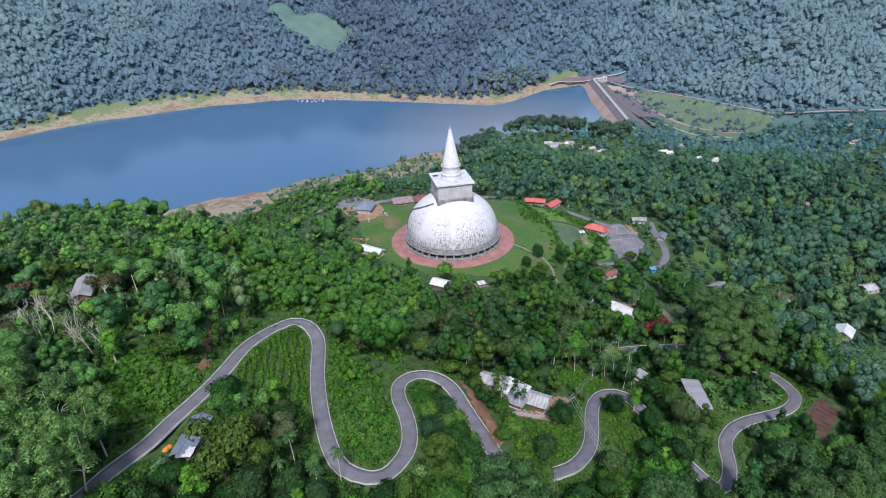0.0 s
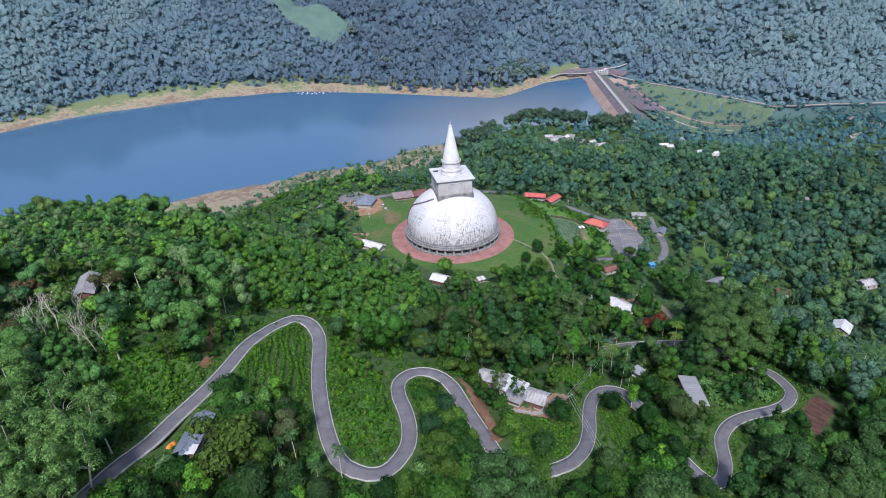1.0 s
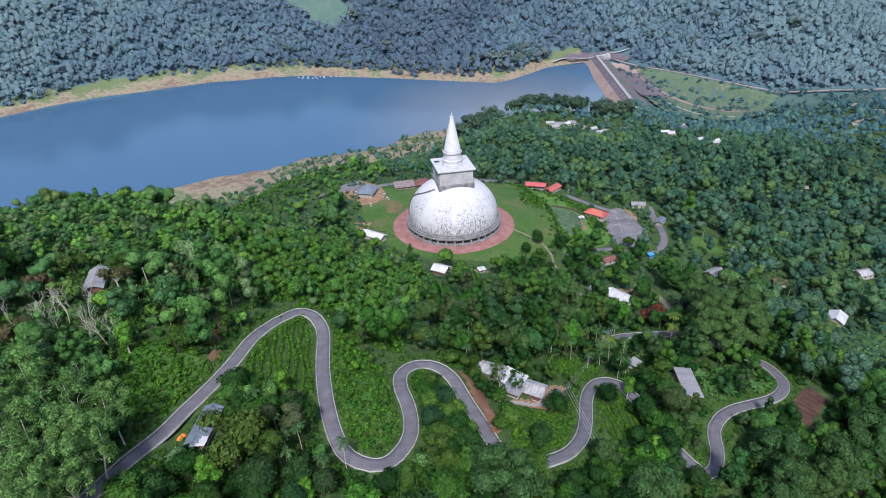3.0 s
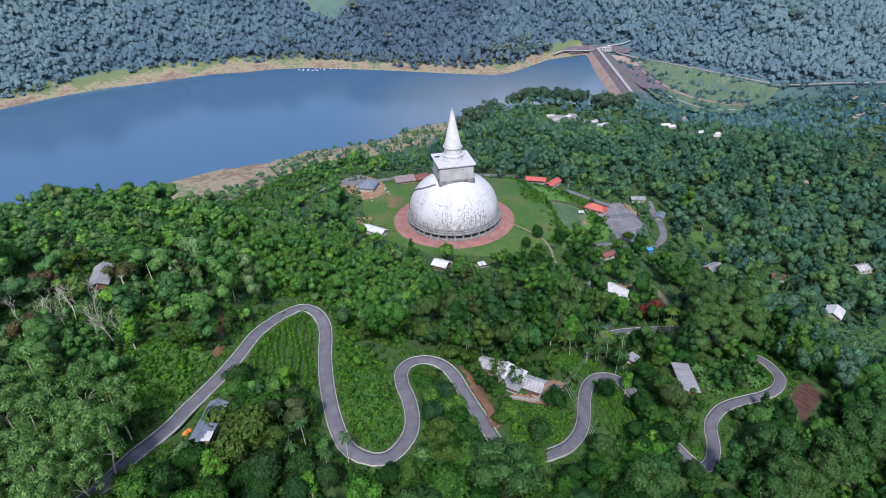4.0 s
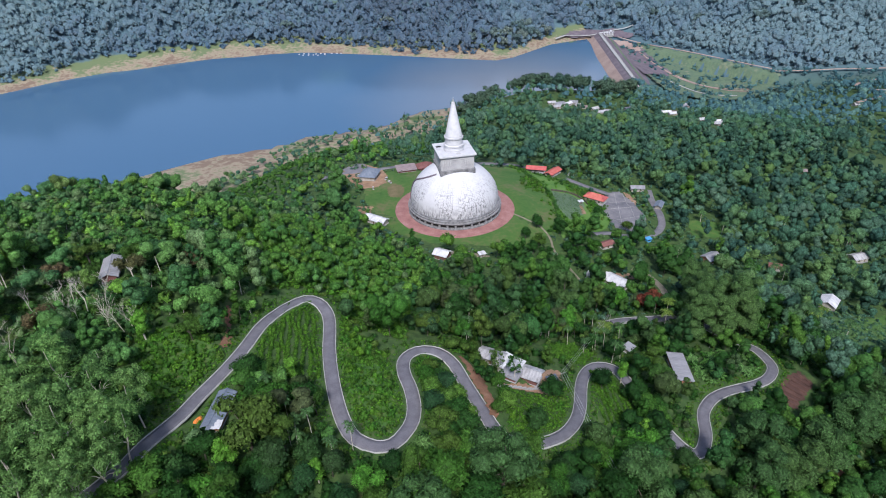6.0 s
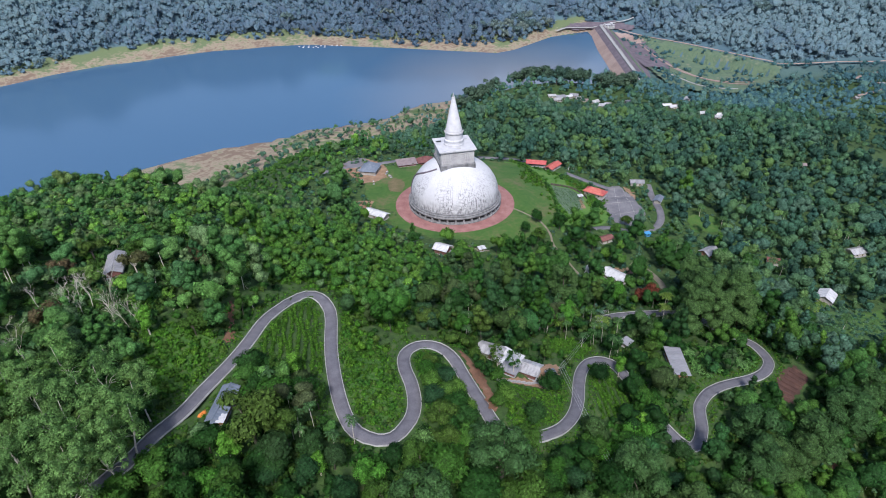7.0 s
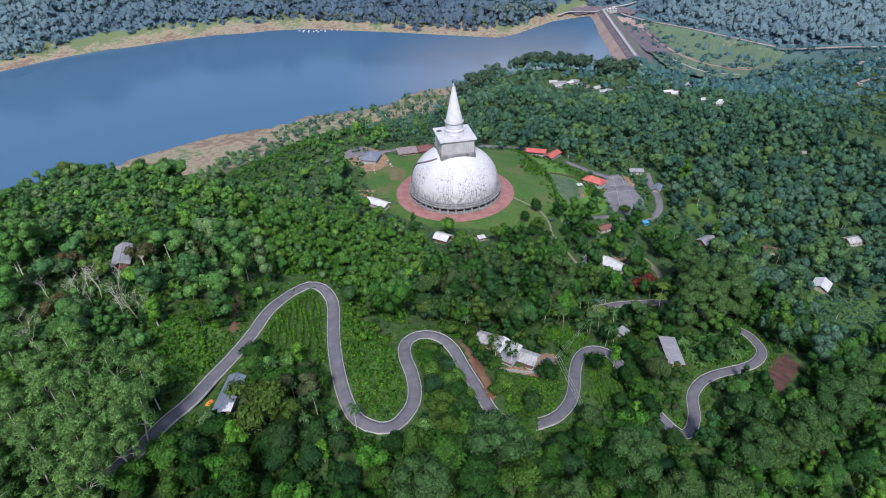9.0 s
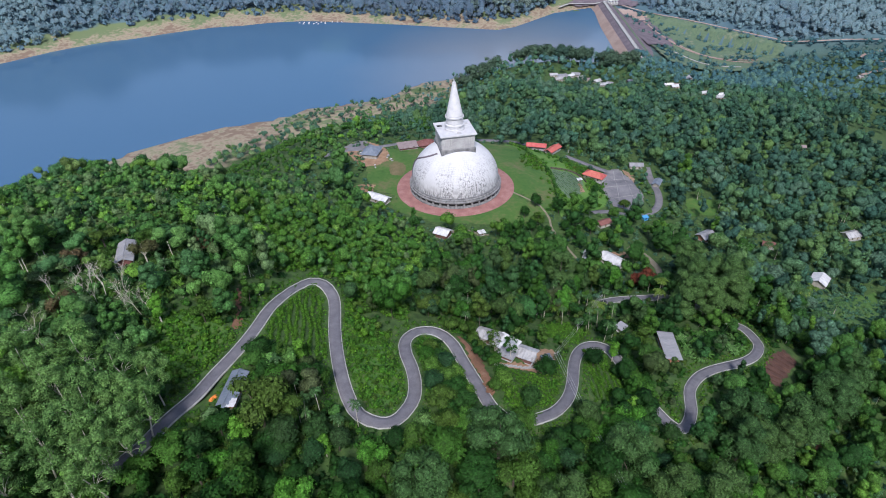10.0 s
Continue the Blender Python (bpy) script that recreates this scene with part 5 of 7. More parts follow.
def blobs_for(kind, rng, h, r):
    """Where a crown's masses of leaves lie, for a tree h high with a crown of radius r."""
    out = []
    if kind == "broad":
        for _ in range(9):
            a, q = rng.uniform(0, 6.28), r * math.sqrt(rng.uniform(0.02, 1)) * 0.8
            out.append((q * math.cos(a), q * math.sin(a), h * rng.uniform(0.5, 0.86) - 0.15 * q, r * rng.uniform(0.28, 0.44)))
    elif kind in ("tall", "lime"):
        for k in range(9):
            t = k / 8
            q = r * (1.0 - 0.75 * abs(t - 0.35)) * rng.uniform(0.25, 0.65)
            a = rng.uniform(0, 6.28)
            out.append((q * math.cos(a), q * math.sin(a), h * (0.42 + 0.5 * t), r * rng.uniform(0.38, 0.56) * (1.1 - 0.4 * t)))
    elif kind == "umbrella":
        for _ in range(17):
            a, q = rng.uniform(0, 6.28), r * math.sqrt(rng.uniform(0.02, 1)) * 0.85
            out.append((q * math.cos(a), q * math.sin(a), h * rng.uniform(0.46, 0.86) - 0.12 * q, r * rng.uniform(0.24, 0.34)))
    elif kind == "airy":
        for k in range(44):
            t = k / 43
            q, a = r * (1.0 - 0.7 * abs(t - 0.4)) * math.sqrt(rng.uniform(0.05, 1)) * 0.9, rng.uniform(0, 6.28)
            out.append((q * math.cos(a), q * math.sin(a), h * (0.44 + 0.54 * t) + rng.normal() * 0.4, r * rng.uniform(0.12, 0.24)))
    elif kind == "mass":
        for k in range(20):
            t = k / 19
            q, a = r * (1.0 - 0.6 * abs(t - 0.3)) * math.sqrt(rng.uniform(0.15, 1)) * 0.78, rng.uniform(0, 6.28)
            out.append((q * math.cos(a), q * math.sin(a), h * (0.32 + 0.6 * t), r * rng.uniform(0.24, 0.4) * (1.1 - 0.3 * t)))
    elif kind == "conifer":
        for k in range(9):
            t = k / 8
            out.append((rng.normal() * 0.2, rng.normal() * 0.2, h * (0.2 + 0.76 * t), r * (1.0 - 0.82 * t)))
    else:
        for _ in range(8):
            a, q = rng.uniform(0, 6.28), r * rng.uniform(0.1, 0.62)
            out.append((q * math.cos(a), q * math.sin(a), h * rng.uniform(0.45, 0.8), r * rng.uniform(0.36, 0.52)))
        out.append((0, 0, h * 0.62, r * 0.66))
    return out


def tree_meshes(kind, seed, h, r, count, size, leaf, bark=BARK, cores=True, slant=0.04):
    """The trunk with its limbs, and the crown, of one tree."""
    rng = np.random.default_rng(seed)
    blobs = blobs_for(kind, rng, h, r)
    v, t, nv = leaves(rng, blobs, int(count * 0.88), size * 1.06, 0.85)
    vs, ts, ns, at_v = [v], [t], [nv], len(v)
    for x, y, z, b in blobs if cores else ():
        cv, ct, cn = ball((x, y, z), b * 0.8, 0.8, rng)
        vs.append(cv)
        ts.append(ct + at_v)
        ns.append(cn)
        at_v += len(cv)
    crown = quads_mesh("crown", np.vstack(vs), np.zeros((0, 4), int), np.vstack(ts), leaf, None, np.vstack(ns))
    w = 0.05 + h * (0.016 if cores else 0.0075)
    lean = rng.normal(size=2) * slant * h
    spine = [(0, 0, -0.6), (lean[0] * 0.3, lean[1] * 0.3, h * 0.25), (lean[0], lean[1], h * 0.55), (lean[0], lean[1], h * 0.8)]
    tv, tq = tube_arrays(spine, [w * 1.25, w, w * 0.7, w * 0.25], 7)
    for x, y, z, b in blobs[:6]:
        lv, lq = tube_arrays([(lean[0] * 0.6, lean[1] * 0.6, h * 0.36), (x * 0.5 + lean[0] * 0.4, y * 0.5 + lean[1] * 0.4, (h * 0.4 + z) / 2 + 0.4), (x, y, z)], [w * 0.5, w * 0.34, w * 0.12], 5)
        tq += [tuple(i + len(tv) for i in f) for f in lq]
        tv += lv
    return mesh_of("trunk", tv, tq, bark, True), crown


def tree_thing(name, trunk, crown, label, group="", category="tree"):
    t = tagged(new(name), label, category, group)
    part("trunk", trunk, t)
    part("crown", crown, t)
    return t


KINDS = {  # height, crown radius, leaf clumps, leaf size, leaf, bark, label
    "round": (9.5, 4.2, 1900, 0.36, "round", BARK, "dense dark green rounded tree on the hillside"),
    "broad": (11.0, 5.2, 2100, 0.38, "broad", BARK, "spreading mid green broadleaf tree on the hillside"),
    "tall": (15.0, 4.2, 2000, 0.34, "broad", BARK, "tall slender green tree on the slope"),
    "lime": (9.5, 2.9, 1400, 0.3, "lime", PALEBARK, "bright lime green slender tree"),
    "bush": (4.8, 2.7, 900, 0.29, "shrub", BARK, "low light green bushy tree"),
}
VARIANTS = {k: [tree_meshes("round" if k == "bush" else k, 100 * i + n, row[0], row[1], row[2], row[3], LEAF[row[4]], row[5]) for n in range(4)] for i, (k, row) in enumerate(KINDS.items())}



def frond_mesh(name, seed, leaf, count, length, width, top, droop):
    """Long arching leaves from one point, each a folded blade with a ragged comb of leaflets."""
    g = np.random.default_rng(seed)
    v, q = [], []
    for k in range(count):
        a, lift = 2 * math.pi * k / count + g.uniform(-0.2, 0.2), g.uniform(0.15, 1.0)
        out, side = np.array([math.cos(a), math.sin(a), 0]), np.array([-math.sin(a), math.cos(a), 0])
        n = 9
        for i in range(n):
            t0, t1 = i / n, (i + 0.8) / n
            for s in (-1, 1):
                def at_t(t):
                    return np.array([0, 0, top]) + out * length * t * (0.75 + 0.25 * lift) + np.array([0, 0, length * (lift * t - droop * t * t)])
                w = width * math.sin(math.pi * min(0.97, 0.12 + 0.86 * t0))
                p0, p1 = at_t(t0), at_t(t1)
                b0 = len(v)
                v += [p0, p1, p1 + side * s * w - (0, 0, w * 0.45) + out * w * 0.5, p0 + side * s * w - (0, 0, w * 0.45) + out * w * 0.4]
                q.append((b0, b0 + 1, b0 + 2, b0 + 3))
    return mesh_of(name, v, q, leaf)


def bare_tree_mesh(seed, h):
    """A leafless tree: forked pale limbs."""
    g = random.Random(seed)
    V, Q = [], []

    def limb(p, d, length, r, depth):
        pts = [p, p + d * length * 0.5 + Vector((g.uniform(-1, 1), g.uniform(-1, 1), 0)) * length * 0.06, p + d * length]
        v, q = tube_arrays(pts, [r, r * 0.8, r * 0.55], 5)
        Q.extend(tuple(i + len(V) for i in f) for f in q)
        V.extend(v)
        if depth:
            for _ in range(3):
                limb(pts[-1] - d * length * g.uniform(0, 0.35), (d + Vector((g.uniform(-1, 1), g.uniform(-1, 1), g.uniform(-0.1, 0.7))) * 0.75).normalized(), length * g.uniform(0.5, 0.75), r * 0.5, depth - 1)

    limb(Vector((0, 0, -0.5)), Vector((g.uniform(-0.1, 0.1), g.uniform(-0.1, 0.1), 1)).normalized(), h * 0.45, 0.13, 4)
    return mesh_of("trunk", V, Q, PALEBARK, True)


# trees with a place and a look of their own: kind, x, y
FEATURED = [
    ("olive", -99.4, -245.5), ("olive", -89.6, -247.9), ("olive", -81.6, -250.9), ("olive", -91.4, -261.1), ("olive", -84.5, -260.7), ("olive", -90.7, -271.8), ("olive", -84.3, -270.1), ("olive", -104, -254), ("olive", -98, -262),
    ("mango", -54.5, -247), ("mango", -60.4, -229.8), ("mango", -55.8, -231.5), ("mango", -40.4, -256.5), ("mango", -34.4, -259.3), ("dusty", -12.2, -249.5), ("lush", 0.2, -246.2), ("mango", -5.6, -243.0),
    ("mango", 6.2, -250.6), ("lush", 11.8, -245.8), ("mango", -71.5, -264), ("mango", -51, -262.5), ("mango", -67.6, -266.5), ("mango", -49.8, -258.5), ("mango", 28.4, -214.5), ("mango", 47.2, -202.9), ("slender", 58.2, -197.5),
    ("lush", 60.0, -213.7), ("slender", 54.8, -226.2), ("mango", 63.5, -220.6), ("giant", 91.5, -232), ("giant", 100, -229), ("giant", 109, -226), ("giant", 97, -219), ("giant", 120, -219), ("giant", 137, -208), ("tower", 101, -152.5), ("tower", 111, -150),
    ("tower", 120, -148), ("tower", 114, -138), ("tower", 128, -140), ("tower", 120.2, -104.9), ("tower", 47.4, -130.7), ("slender", 28.4, -162.3), ("slender", 31.1, -170.5), ("mango", 67.2, -231.2), ("lush", 34.5, -241.4), ("mango", 23.9, -247.9), ("rust", 94, -110.5), ("rust", 98, -108.5), ("tower", 115, -126), ("tower", 125, -131),
    ("slender", -95.6, -216.4), ("slender", -107.2, -184.5), ("slender", -93.2, -220.4), ("spruce", -80.5, -5.0), ("spruce", 91.1, -10.7), ("mango", 97.8, 10.2), ("mango", 51.1, -24.1), ("mango", 42.3, -38.6), ("lush", 113.9, -5.6), ("lush", 119.4, -16.0),
    ("mango", 60, -203), ("lush", 62, -209), ("lush", 62, -217), ("mango", 62.5, -222), ("lush", 15.5, -243.5), ("olive", -79, -271), ("olive", -80, -264.5), ("olive", -103, -268), ("olive", -110, -262), ("olive", -97, -275), ("olive", -112, -270), ("olive", -81, -281), ("olive", -85, -285.5), ("olive", -100, -283), ("olive", -108, -278), ("olive", -83, -276), ("olive", -118, -258), ("olive", -113, -250), ("fresh", -24.5, -261.4), ("fresh", -62, -271), ("fresh", -41.5, -275.5), ("fresh", 42.4, -239.7), ("fresh", 52, -230), ("fresh", 91.5, -246.5), ("fresh", -3, -248), ("giant", 46, -249), ("giant", 8, -255.5), ("mango", -57, -268), ("mango", -47.5, -265), ("giant", 59, -255), ("wispy", 16, -209.8), ("lime_tall", 30.5, -165), ("lime_tall", 35, -166), ("lime_tall", 42, -166), ("lime_tall", 47, -151.5), ("lime_tall", 78, -119), ("leafy", -10.5, -225), ("dusk", -6, -220.5), ("leafy", -2.5, -226), ("dusk", -9.5, -231), ("mango", -4, -234), ("leafy", 0, -233), ("hedge", -12.5, -217), ("hedge", -11.5, -212.5), ("leafy", -6.5, -228), ("hedge", -8.5, -216), ("lush", -8, -239), ("mango", -1, -238), ("hedge", 0, -197.5), ("hedge", 3, -201), ("hedge", 6, -205.2), ("hedge", 2, -195), ("hedge", -3, -194), ("mango", -57, -237), ("lush", -52, -240), ("mango", -46, -238), ("slender", -50, -230), ("mango", -61.5, -230.5), ("wispy", -54, -232), ("lush", -41.5, -240), ("hedge", -78.5, -213), ("lush", -81, -218), ("wispy", 11, -206), ("giant", 140, -205), ("giant", 149, -196), ("round2", -124, -187), ("round2", -108, -186), ("mango", 8.5, -242.5),
    ("round2", 49, -47), ("mango", 45, -54), ("round2", 65, -30), ("mango", 66, -48), ("round2", 71, -56), ("mango", 38, -60), ("round2", 30, -64), ("round2", 51, -62), ("mango", 77, -40), ("round2", 82, -49), ("mango", 89, -54), ("round2", 58, -75), ("mango", 46, -72),
    ("bronze", -119, -222), ("bronze", -107, -194), ("bronze", -93, -181), ("bronze", -127, -200), ("lush", -78, -275), ("lush", -83, -282), ("lush", -74, -269), ("hedge", 9.5, -214), ("hedge", 11.5, -219.5), ("leafy", 12.5, -224), ("mango", 20.5, -230), ("hedge", 10, -227), ("leafy", 35, -246), ("dusk", 28, -252), ("leafy", 18, -251), ("dusk", -48, -266), ("dusk", -30, -268), ("leafy", -16, -262), ("mango", -8, -258), ("dusk", 0, -264), ("lush", 20, -262), ("dusk", 36, -262), ("mango", 70, -246), ("dusk", 62, -243), ("leafy", 78, -240), ("giant", 76, -254), ("giant", 24, -268), ("giant", -12, -272), ("dusk", -40, -264), ("leafy", -69, -276),
]
UMBRELLAS = [(135.7, 661.4), (160, 655), (181.4, 647.4), (205, 655), (255, 640), (38.8, 655.9), (60, 668), (22, 640), (282, 650), (310, 665), (232, 668), (118, 672), (147, 668), (192, 660), (218, 648), (268, 652), (75, 690)]
FEATURE_KINDS = {  # shape, height, crown radius, clumps, leaf size, leaf, bark, label
    "olive": ("airy", 20.0, 5.6, 5200, 0.22, "tall", PALEBARK, "tall airy olive green tree with a pale slanting trunk"),
    "mango": ("round", 8.0, 3.9, 2300, 0.32, "round", BARK, "dense dark rounded tree beside the road"),
    "lush": ("broad", 8.5, 4.6, 2500, 0.33, "shrub", BARK, "fresh green spreading tree below the road"),
    "dusty": ("round", 7.0, 3.9, 2300, 0.3, "tall", BARK, "dusty olive rounded tree in the road bend"),
    "hedge": ("round", 4.4, 2.9, 1500, 0.28, "shrub", BARK, "dense rounded bush above the road cutting"),
    "lime_tall": ("tall", 13.0, 4.2, 2800, 0.3, "fresh", BARK, "tall bright green tree above the house"),
    "wispy": ("airy", 11.0, 2.8, 1900, 0.2, "broad", PALEBARK, "thin airy tree in front of the pale house"),
    "fresh": ("broad", 8.0, 4.6, 2600, 0.32, "fresh", BARK, "bright fresh green dome-shaped tree"),
    "slender": ("lime", 9.5, 2.6, 1500, 0.28, "lime", PALEBARK, "bright lime green slender tree"),
    "giant": ("mass", 19.0, 8.6, 6500, 0.42, "giant", BARK, "very large dark green tree mass on the slope"),
    "tower": ("mass", 28.0, 8.8, 7000, 0.44, "tower", BARK, "very tall dark green tree above the lane"),
    "round2": ("broad", 10.5, 4.4, 2400, 0.34, "broad", BARK, "mid green tree crowding the hillside house"),
    "leafy": ("round", 6.6, 3.3, 1900, 0.26, "fresh_olive", BARK, "light green rounded young tree by the road"),
    "dusk": ("round", 7.2, 3.7, 2100, 0.28, "dusk", BARK, "deep green rounded tree in the shade of the slope"),
    "bronze": ("broad", 9.5, 4.0, 1500, 0.32, "bronze", PALEBARK, "bronze brown leaved tree on the western hill"),
    "rust": ("broad", 8.5, 5.6, 2800, 0.4, "rust", BARK, "rust red leaved spreading tree by the lane"),
    "spruce": ("conifer", 17.0, 3.2, 2200, 0.4, "round", BARK, "dark upright conical tree at the lawn edge"),
}
fr = random.Random(21)
shapes = {k: [tree_meshes(s, 2000 + 37 * i + n, h, r, c, z, LEAF[leaf], bark, k not in ("olive", "wispy"), 0.07 if k == "olive" else 0.04) for n in range(3)] for i, (k, (s, h, r, c, z, leaf, bark, _)) in enumerate(FEATURE_KINDS.items())}
for k, x, y in FEATURED:
    # keep trunks off the tarmac
    q = LINES[np.argmin(np.hypot(x - LINES[:, 0], y - LINES[:, 1]))]
    gap = math.hypot(x - q[0], y - q[1])
    if gap < q[3] + 1.2:
        x, y = q[0] + (x - q[0]) * (q[3] + 1.2) / max(gap, 0.1), q[1] + (y - q[1]) * (q[3] + 1.2) / max(gap, 0.1)
    t = tree_thing("tree", *fr.choice(shapes[k]), FEATURE_KINDS[k][7])
    t.matrix_basis = pose(x, y, at(x, y), fr.gauss(0, 2), fr.gauss(0, 2), fr.uniform(0, 360)) @ Matrix.Scale(fr.uniform(0.9, 1.12), 4)
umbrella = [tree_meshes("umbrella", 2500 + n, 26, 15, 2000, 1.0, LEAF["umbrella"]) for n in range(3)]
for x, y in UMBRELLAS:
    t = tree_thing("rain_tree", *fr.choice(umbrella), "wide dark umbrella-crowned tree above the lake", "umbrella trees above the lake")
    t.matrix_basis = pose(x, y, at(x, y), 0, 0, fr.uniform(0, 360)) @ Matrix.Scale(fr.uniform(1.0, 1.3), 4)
for x, y, h in ((99.4, -124.5, 10), (94.6, -137, 9), (96.7, -147, 7.5), (-52, -240, 6), (-72.8, -264.5, 6), (60, -158, 7), (40, -168, 7), (190, -105, 9), (175, -120, 8)):
    t = tagged(new("palm_tree"), "coconut palm with arching yellowish green fronds", "palm tree")
    t.matrix_basis = pose(x, y, at(x, y), 0, 0, fr.uniform(0, 360))
    part("trunk", tube("trunk", [(0, 0, -0.4), (0.3, 0.1, h * 0.5), (0.2, 0.3, h)], [0.22, 0.16, 0.13], PALEBARK, 7), t)
    part("crown", frond_mesh("crown", int(abs(x)), LEAF["palm"], 15, 3.9, 0.75, h, 0.95), t, "arching fronds")
slope_palms = [frond_mesh("crown", 80 + n, LEAF["slope_palm"], 13, 4.4, 0.8, 0.0, 0.95) for n in range(3)]
for k in range(70):
    x, y = fr.uniform(125, 330), fr.uniform(-165, 80)
    h = fr.uniform(9, 15)
    if x > 0.9 * (y + 352) or min(math.hypot(x - q[0], y - q[1]) for q in LINES) < 4 or any(math.hypot(x - q[1], y - q[2]) < 14 for q in HOUSES) or inside(PARK_POLY, x, y) or (x < 160 and y > -20) or (abs(x - 212) < 18 and -125 < y < -55):
        continue
    t = tagged(new("palm_tree"), "tall coconut palm on the wooded east slope", "palm tree", "palms of the east slope")
    t.matrix_basis = pose(x, y, at(x, y), 0, 0, fr.uniform(0, 360))
    part("trunk", tube("trunk", [(0, 0, -0.4), (0.4, 0.1, h * 0.5), (0.2, 0.3, h)], [0.2, 0.15, 0.12], PALEBARK, 6), t)
    part("crown", slope_palms[k % 3], t, m=pose(0.2, 0.3, h))
ARECA = [(fr.uniform(-5, 66), fr.uniform(-196, -135)) for _ in range(46)] + [(fr.uniform(-58, -30), fr.uniform(-258, -236)) for _ in range(10)]
for k, (x, y) in enumerate(ARECA):
    h = fr.uniform(7.5, 11)
    if min(math.hypot(x - q[0], y - q[1]) for q in LINES) < 3.4 or any(math.hypot(x - q[1], y - q[2]) < 7 for q in HOUSES) or inside([(-62.5, -215), (-56, -190), (-40, -195), (-40, -236), (-48, -236)], x, y):
        continue
    t = tagged(new("areca_palm"), "slim areca palm with a pale straight stem", "palm tree", "areca palms above the hairpins")
    t.matrix_basis = pose(x, y, at(x, y), fr.gauss(0, 2), fr.gauss(0, 2), fr.uniform(0, 360))
    part("trunk", tube("trunk", [(0, 0, -0.4), (0.1, 0.05, h * 0.5), (0, 0, h)], [0.11, 0.09, 0.08], PALEBARK, 6), t)
    part("crown", slope_palms[k % 3], t, m=pose(0, 0, h) @ Matrix.Scale(0.5, 4))
bananas = [frond_mesh("crown", 60 + n, LEAF["banana"], 9, 2.5, 0.5, 1.6, 0.85) for n in range(3)]
for k in range(34):
    x, y = (fr.uniform(88, 116), fr.uniform(-189, -165)) if k < 24 else (fr.uniform(58, 80), fr.uniform(-166, -148))
    if min(math.hypot(x - q[0], y - q[1]) for q in LINES) < 3.4 or abs(x - 83) < 5 and abs(y + 184) < 11:
        continue
    t = tagged(new("banana_plant"), "banana plant with broad drooping green leaves", "banana plant", "banana plants by the lane")
    t.matrix_basis = pose(x, y, at(x, y), 0, 0, fr.uniform(0, 360)) @ Matrix.Scale(fr.uniform(0.8, 1.25), 4)
    part("stem", tube("stem", [(0, 0, -0.2), (0, 0, 1.65)], [0.16, 0.1], LEAF["banana"], 7), t)
    part("crown", bananas[k % 3], t)
DEAD = [(-115.4, -204.7), (-108.1, -208.7), (-120.5, -211.1), (-100.2, -218), (-111, -203), (-124, -207), (-104, -214), (-113, -212), (-107, -213), (-101, -215), (-104, -217.5), (-98, -217), (-121, -214), (-117, -213), (-114, -215.5), (-127, -214), (-130, -225), (-119, -208), (-121.5, -233), (-118, -238)]
dead_shapes = [bare_tree_mesh(40 + n, 10.5) for n in range(6)]
for n, (x, y) in enumerate(DEAD):
    t = tagged(new("bare_tree", dead_shapes[n % 6]), "leafless pale dead tree among green ones", "dead tree", "dead trees")
    t.matrix_basis = pose(x, y, at(x, y), fr.gauss(0, 7), fr.gauss(0, 7), fr.uniform(0, 360)) @ Matrix.Scale(fr.uniform(0.75, 1.2), 4)

# open ground kept free of trees
TEA_1 = [(-62.5, -215.3), (-60.8, -203.5), (-56, -191.2), (-49.9, -195.3), (-45.3, -213), (-43.5, -224), (-50, -227), (-61, -224)]
TEA_2 = [(-97.7, -218.8), (-81.4, -209.9), (-71.2, -222.8), (-76, -238.3), (-84.7, -245.5)]
TEA_3 = [(45.5, -193.4), (54.5, -192.2), (56.5, -218.3), (43.6, -222)]
GRASS_1 = [(-42, -192), (-22.4, -212), (-18.5, -233.1), (-20.7, -241.2), (-27.5, -243.2), (-33.9, -236.3), (-40, -215)]
SCRUB = [(-44.3, -172), (-32, -128), (-21, -157.9), (-20, -198), (-40, -192)]
YARD_M = [(8.1, -210.3), (33.8, -197.8), (33.4, -213.5), (28, -229), (15.7, -234), (9.9, -229)]
INNER = [(-15.4, -207.4), (-4.2, -210.9), (4.2, -228.2), (0, -234.9), (-12.8, -238.1), (-13.6, -223)]
SLOPE_E = [(31.7, 36.1), (40, 90), (68.5, 78), (100, 62), (112, 30), (104, -4), (93, -18), (66.5, -34)]
FIELD_E = [(196, -92), (240, -70), (275, -50), (250, -95), (212, -132), (178, -146)]
BANANAS = [(88, -186), (112, -178), (116, -168), (100, -160), (90, -168)]
PLOT = [(114.5, -193), (123, -198.5), (139.5, -182), (136, -173), (127, -178)]
CUTTING = [(-3, -202), (1.5, -202), (9, -212.5), (11.5, -222), (12, -232), (6, -230), (3.5, -223), (0.5, -213)]
HOUSE_YARD = [(7, -210), (9, -214.5), (27, -214.5), (34, -206), (34, -197), (29, -197), (25, -204)]
TERRACE = [(12, -216), (27, -214), (30, -221), (26, -229), (16, -231), (11, -225)]
LIGHT_SLOPE = [(-95, -60), (-66, -40), (-46, -54), (-22, -70), (-8, -86), (-12, -120), (-20, -160), (-22, -195), (-45, -178), (-70, -182), (-82, -165), (-100, -130)]
TEA_4 = [(32, -189), (44.5, -190), (50, -179), (44, -171), (33, -177)]
GULLY = [(-73.2, -219), (-70.6, -218), (-72.2, -210), (-76, -199), (-78.2, -198.5), (-74.4, -209)]
SLIP = [(125.5, -223), (130, -224), (131.5, -220.5), (128, -219)]
for poly, words in ((GULLY, "raw orange soil gully beside the road"), (SLIP, "bare red soil slip on the slope")):
    drape("soil_bank", poly, RED_SOIL, words, "embankment", 0.35, 0.3)
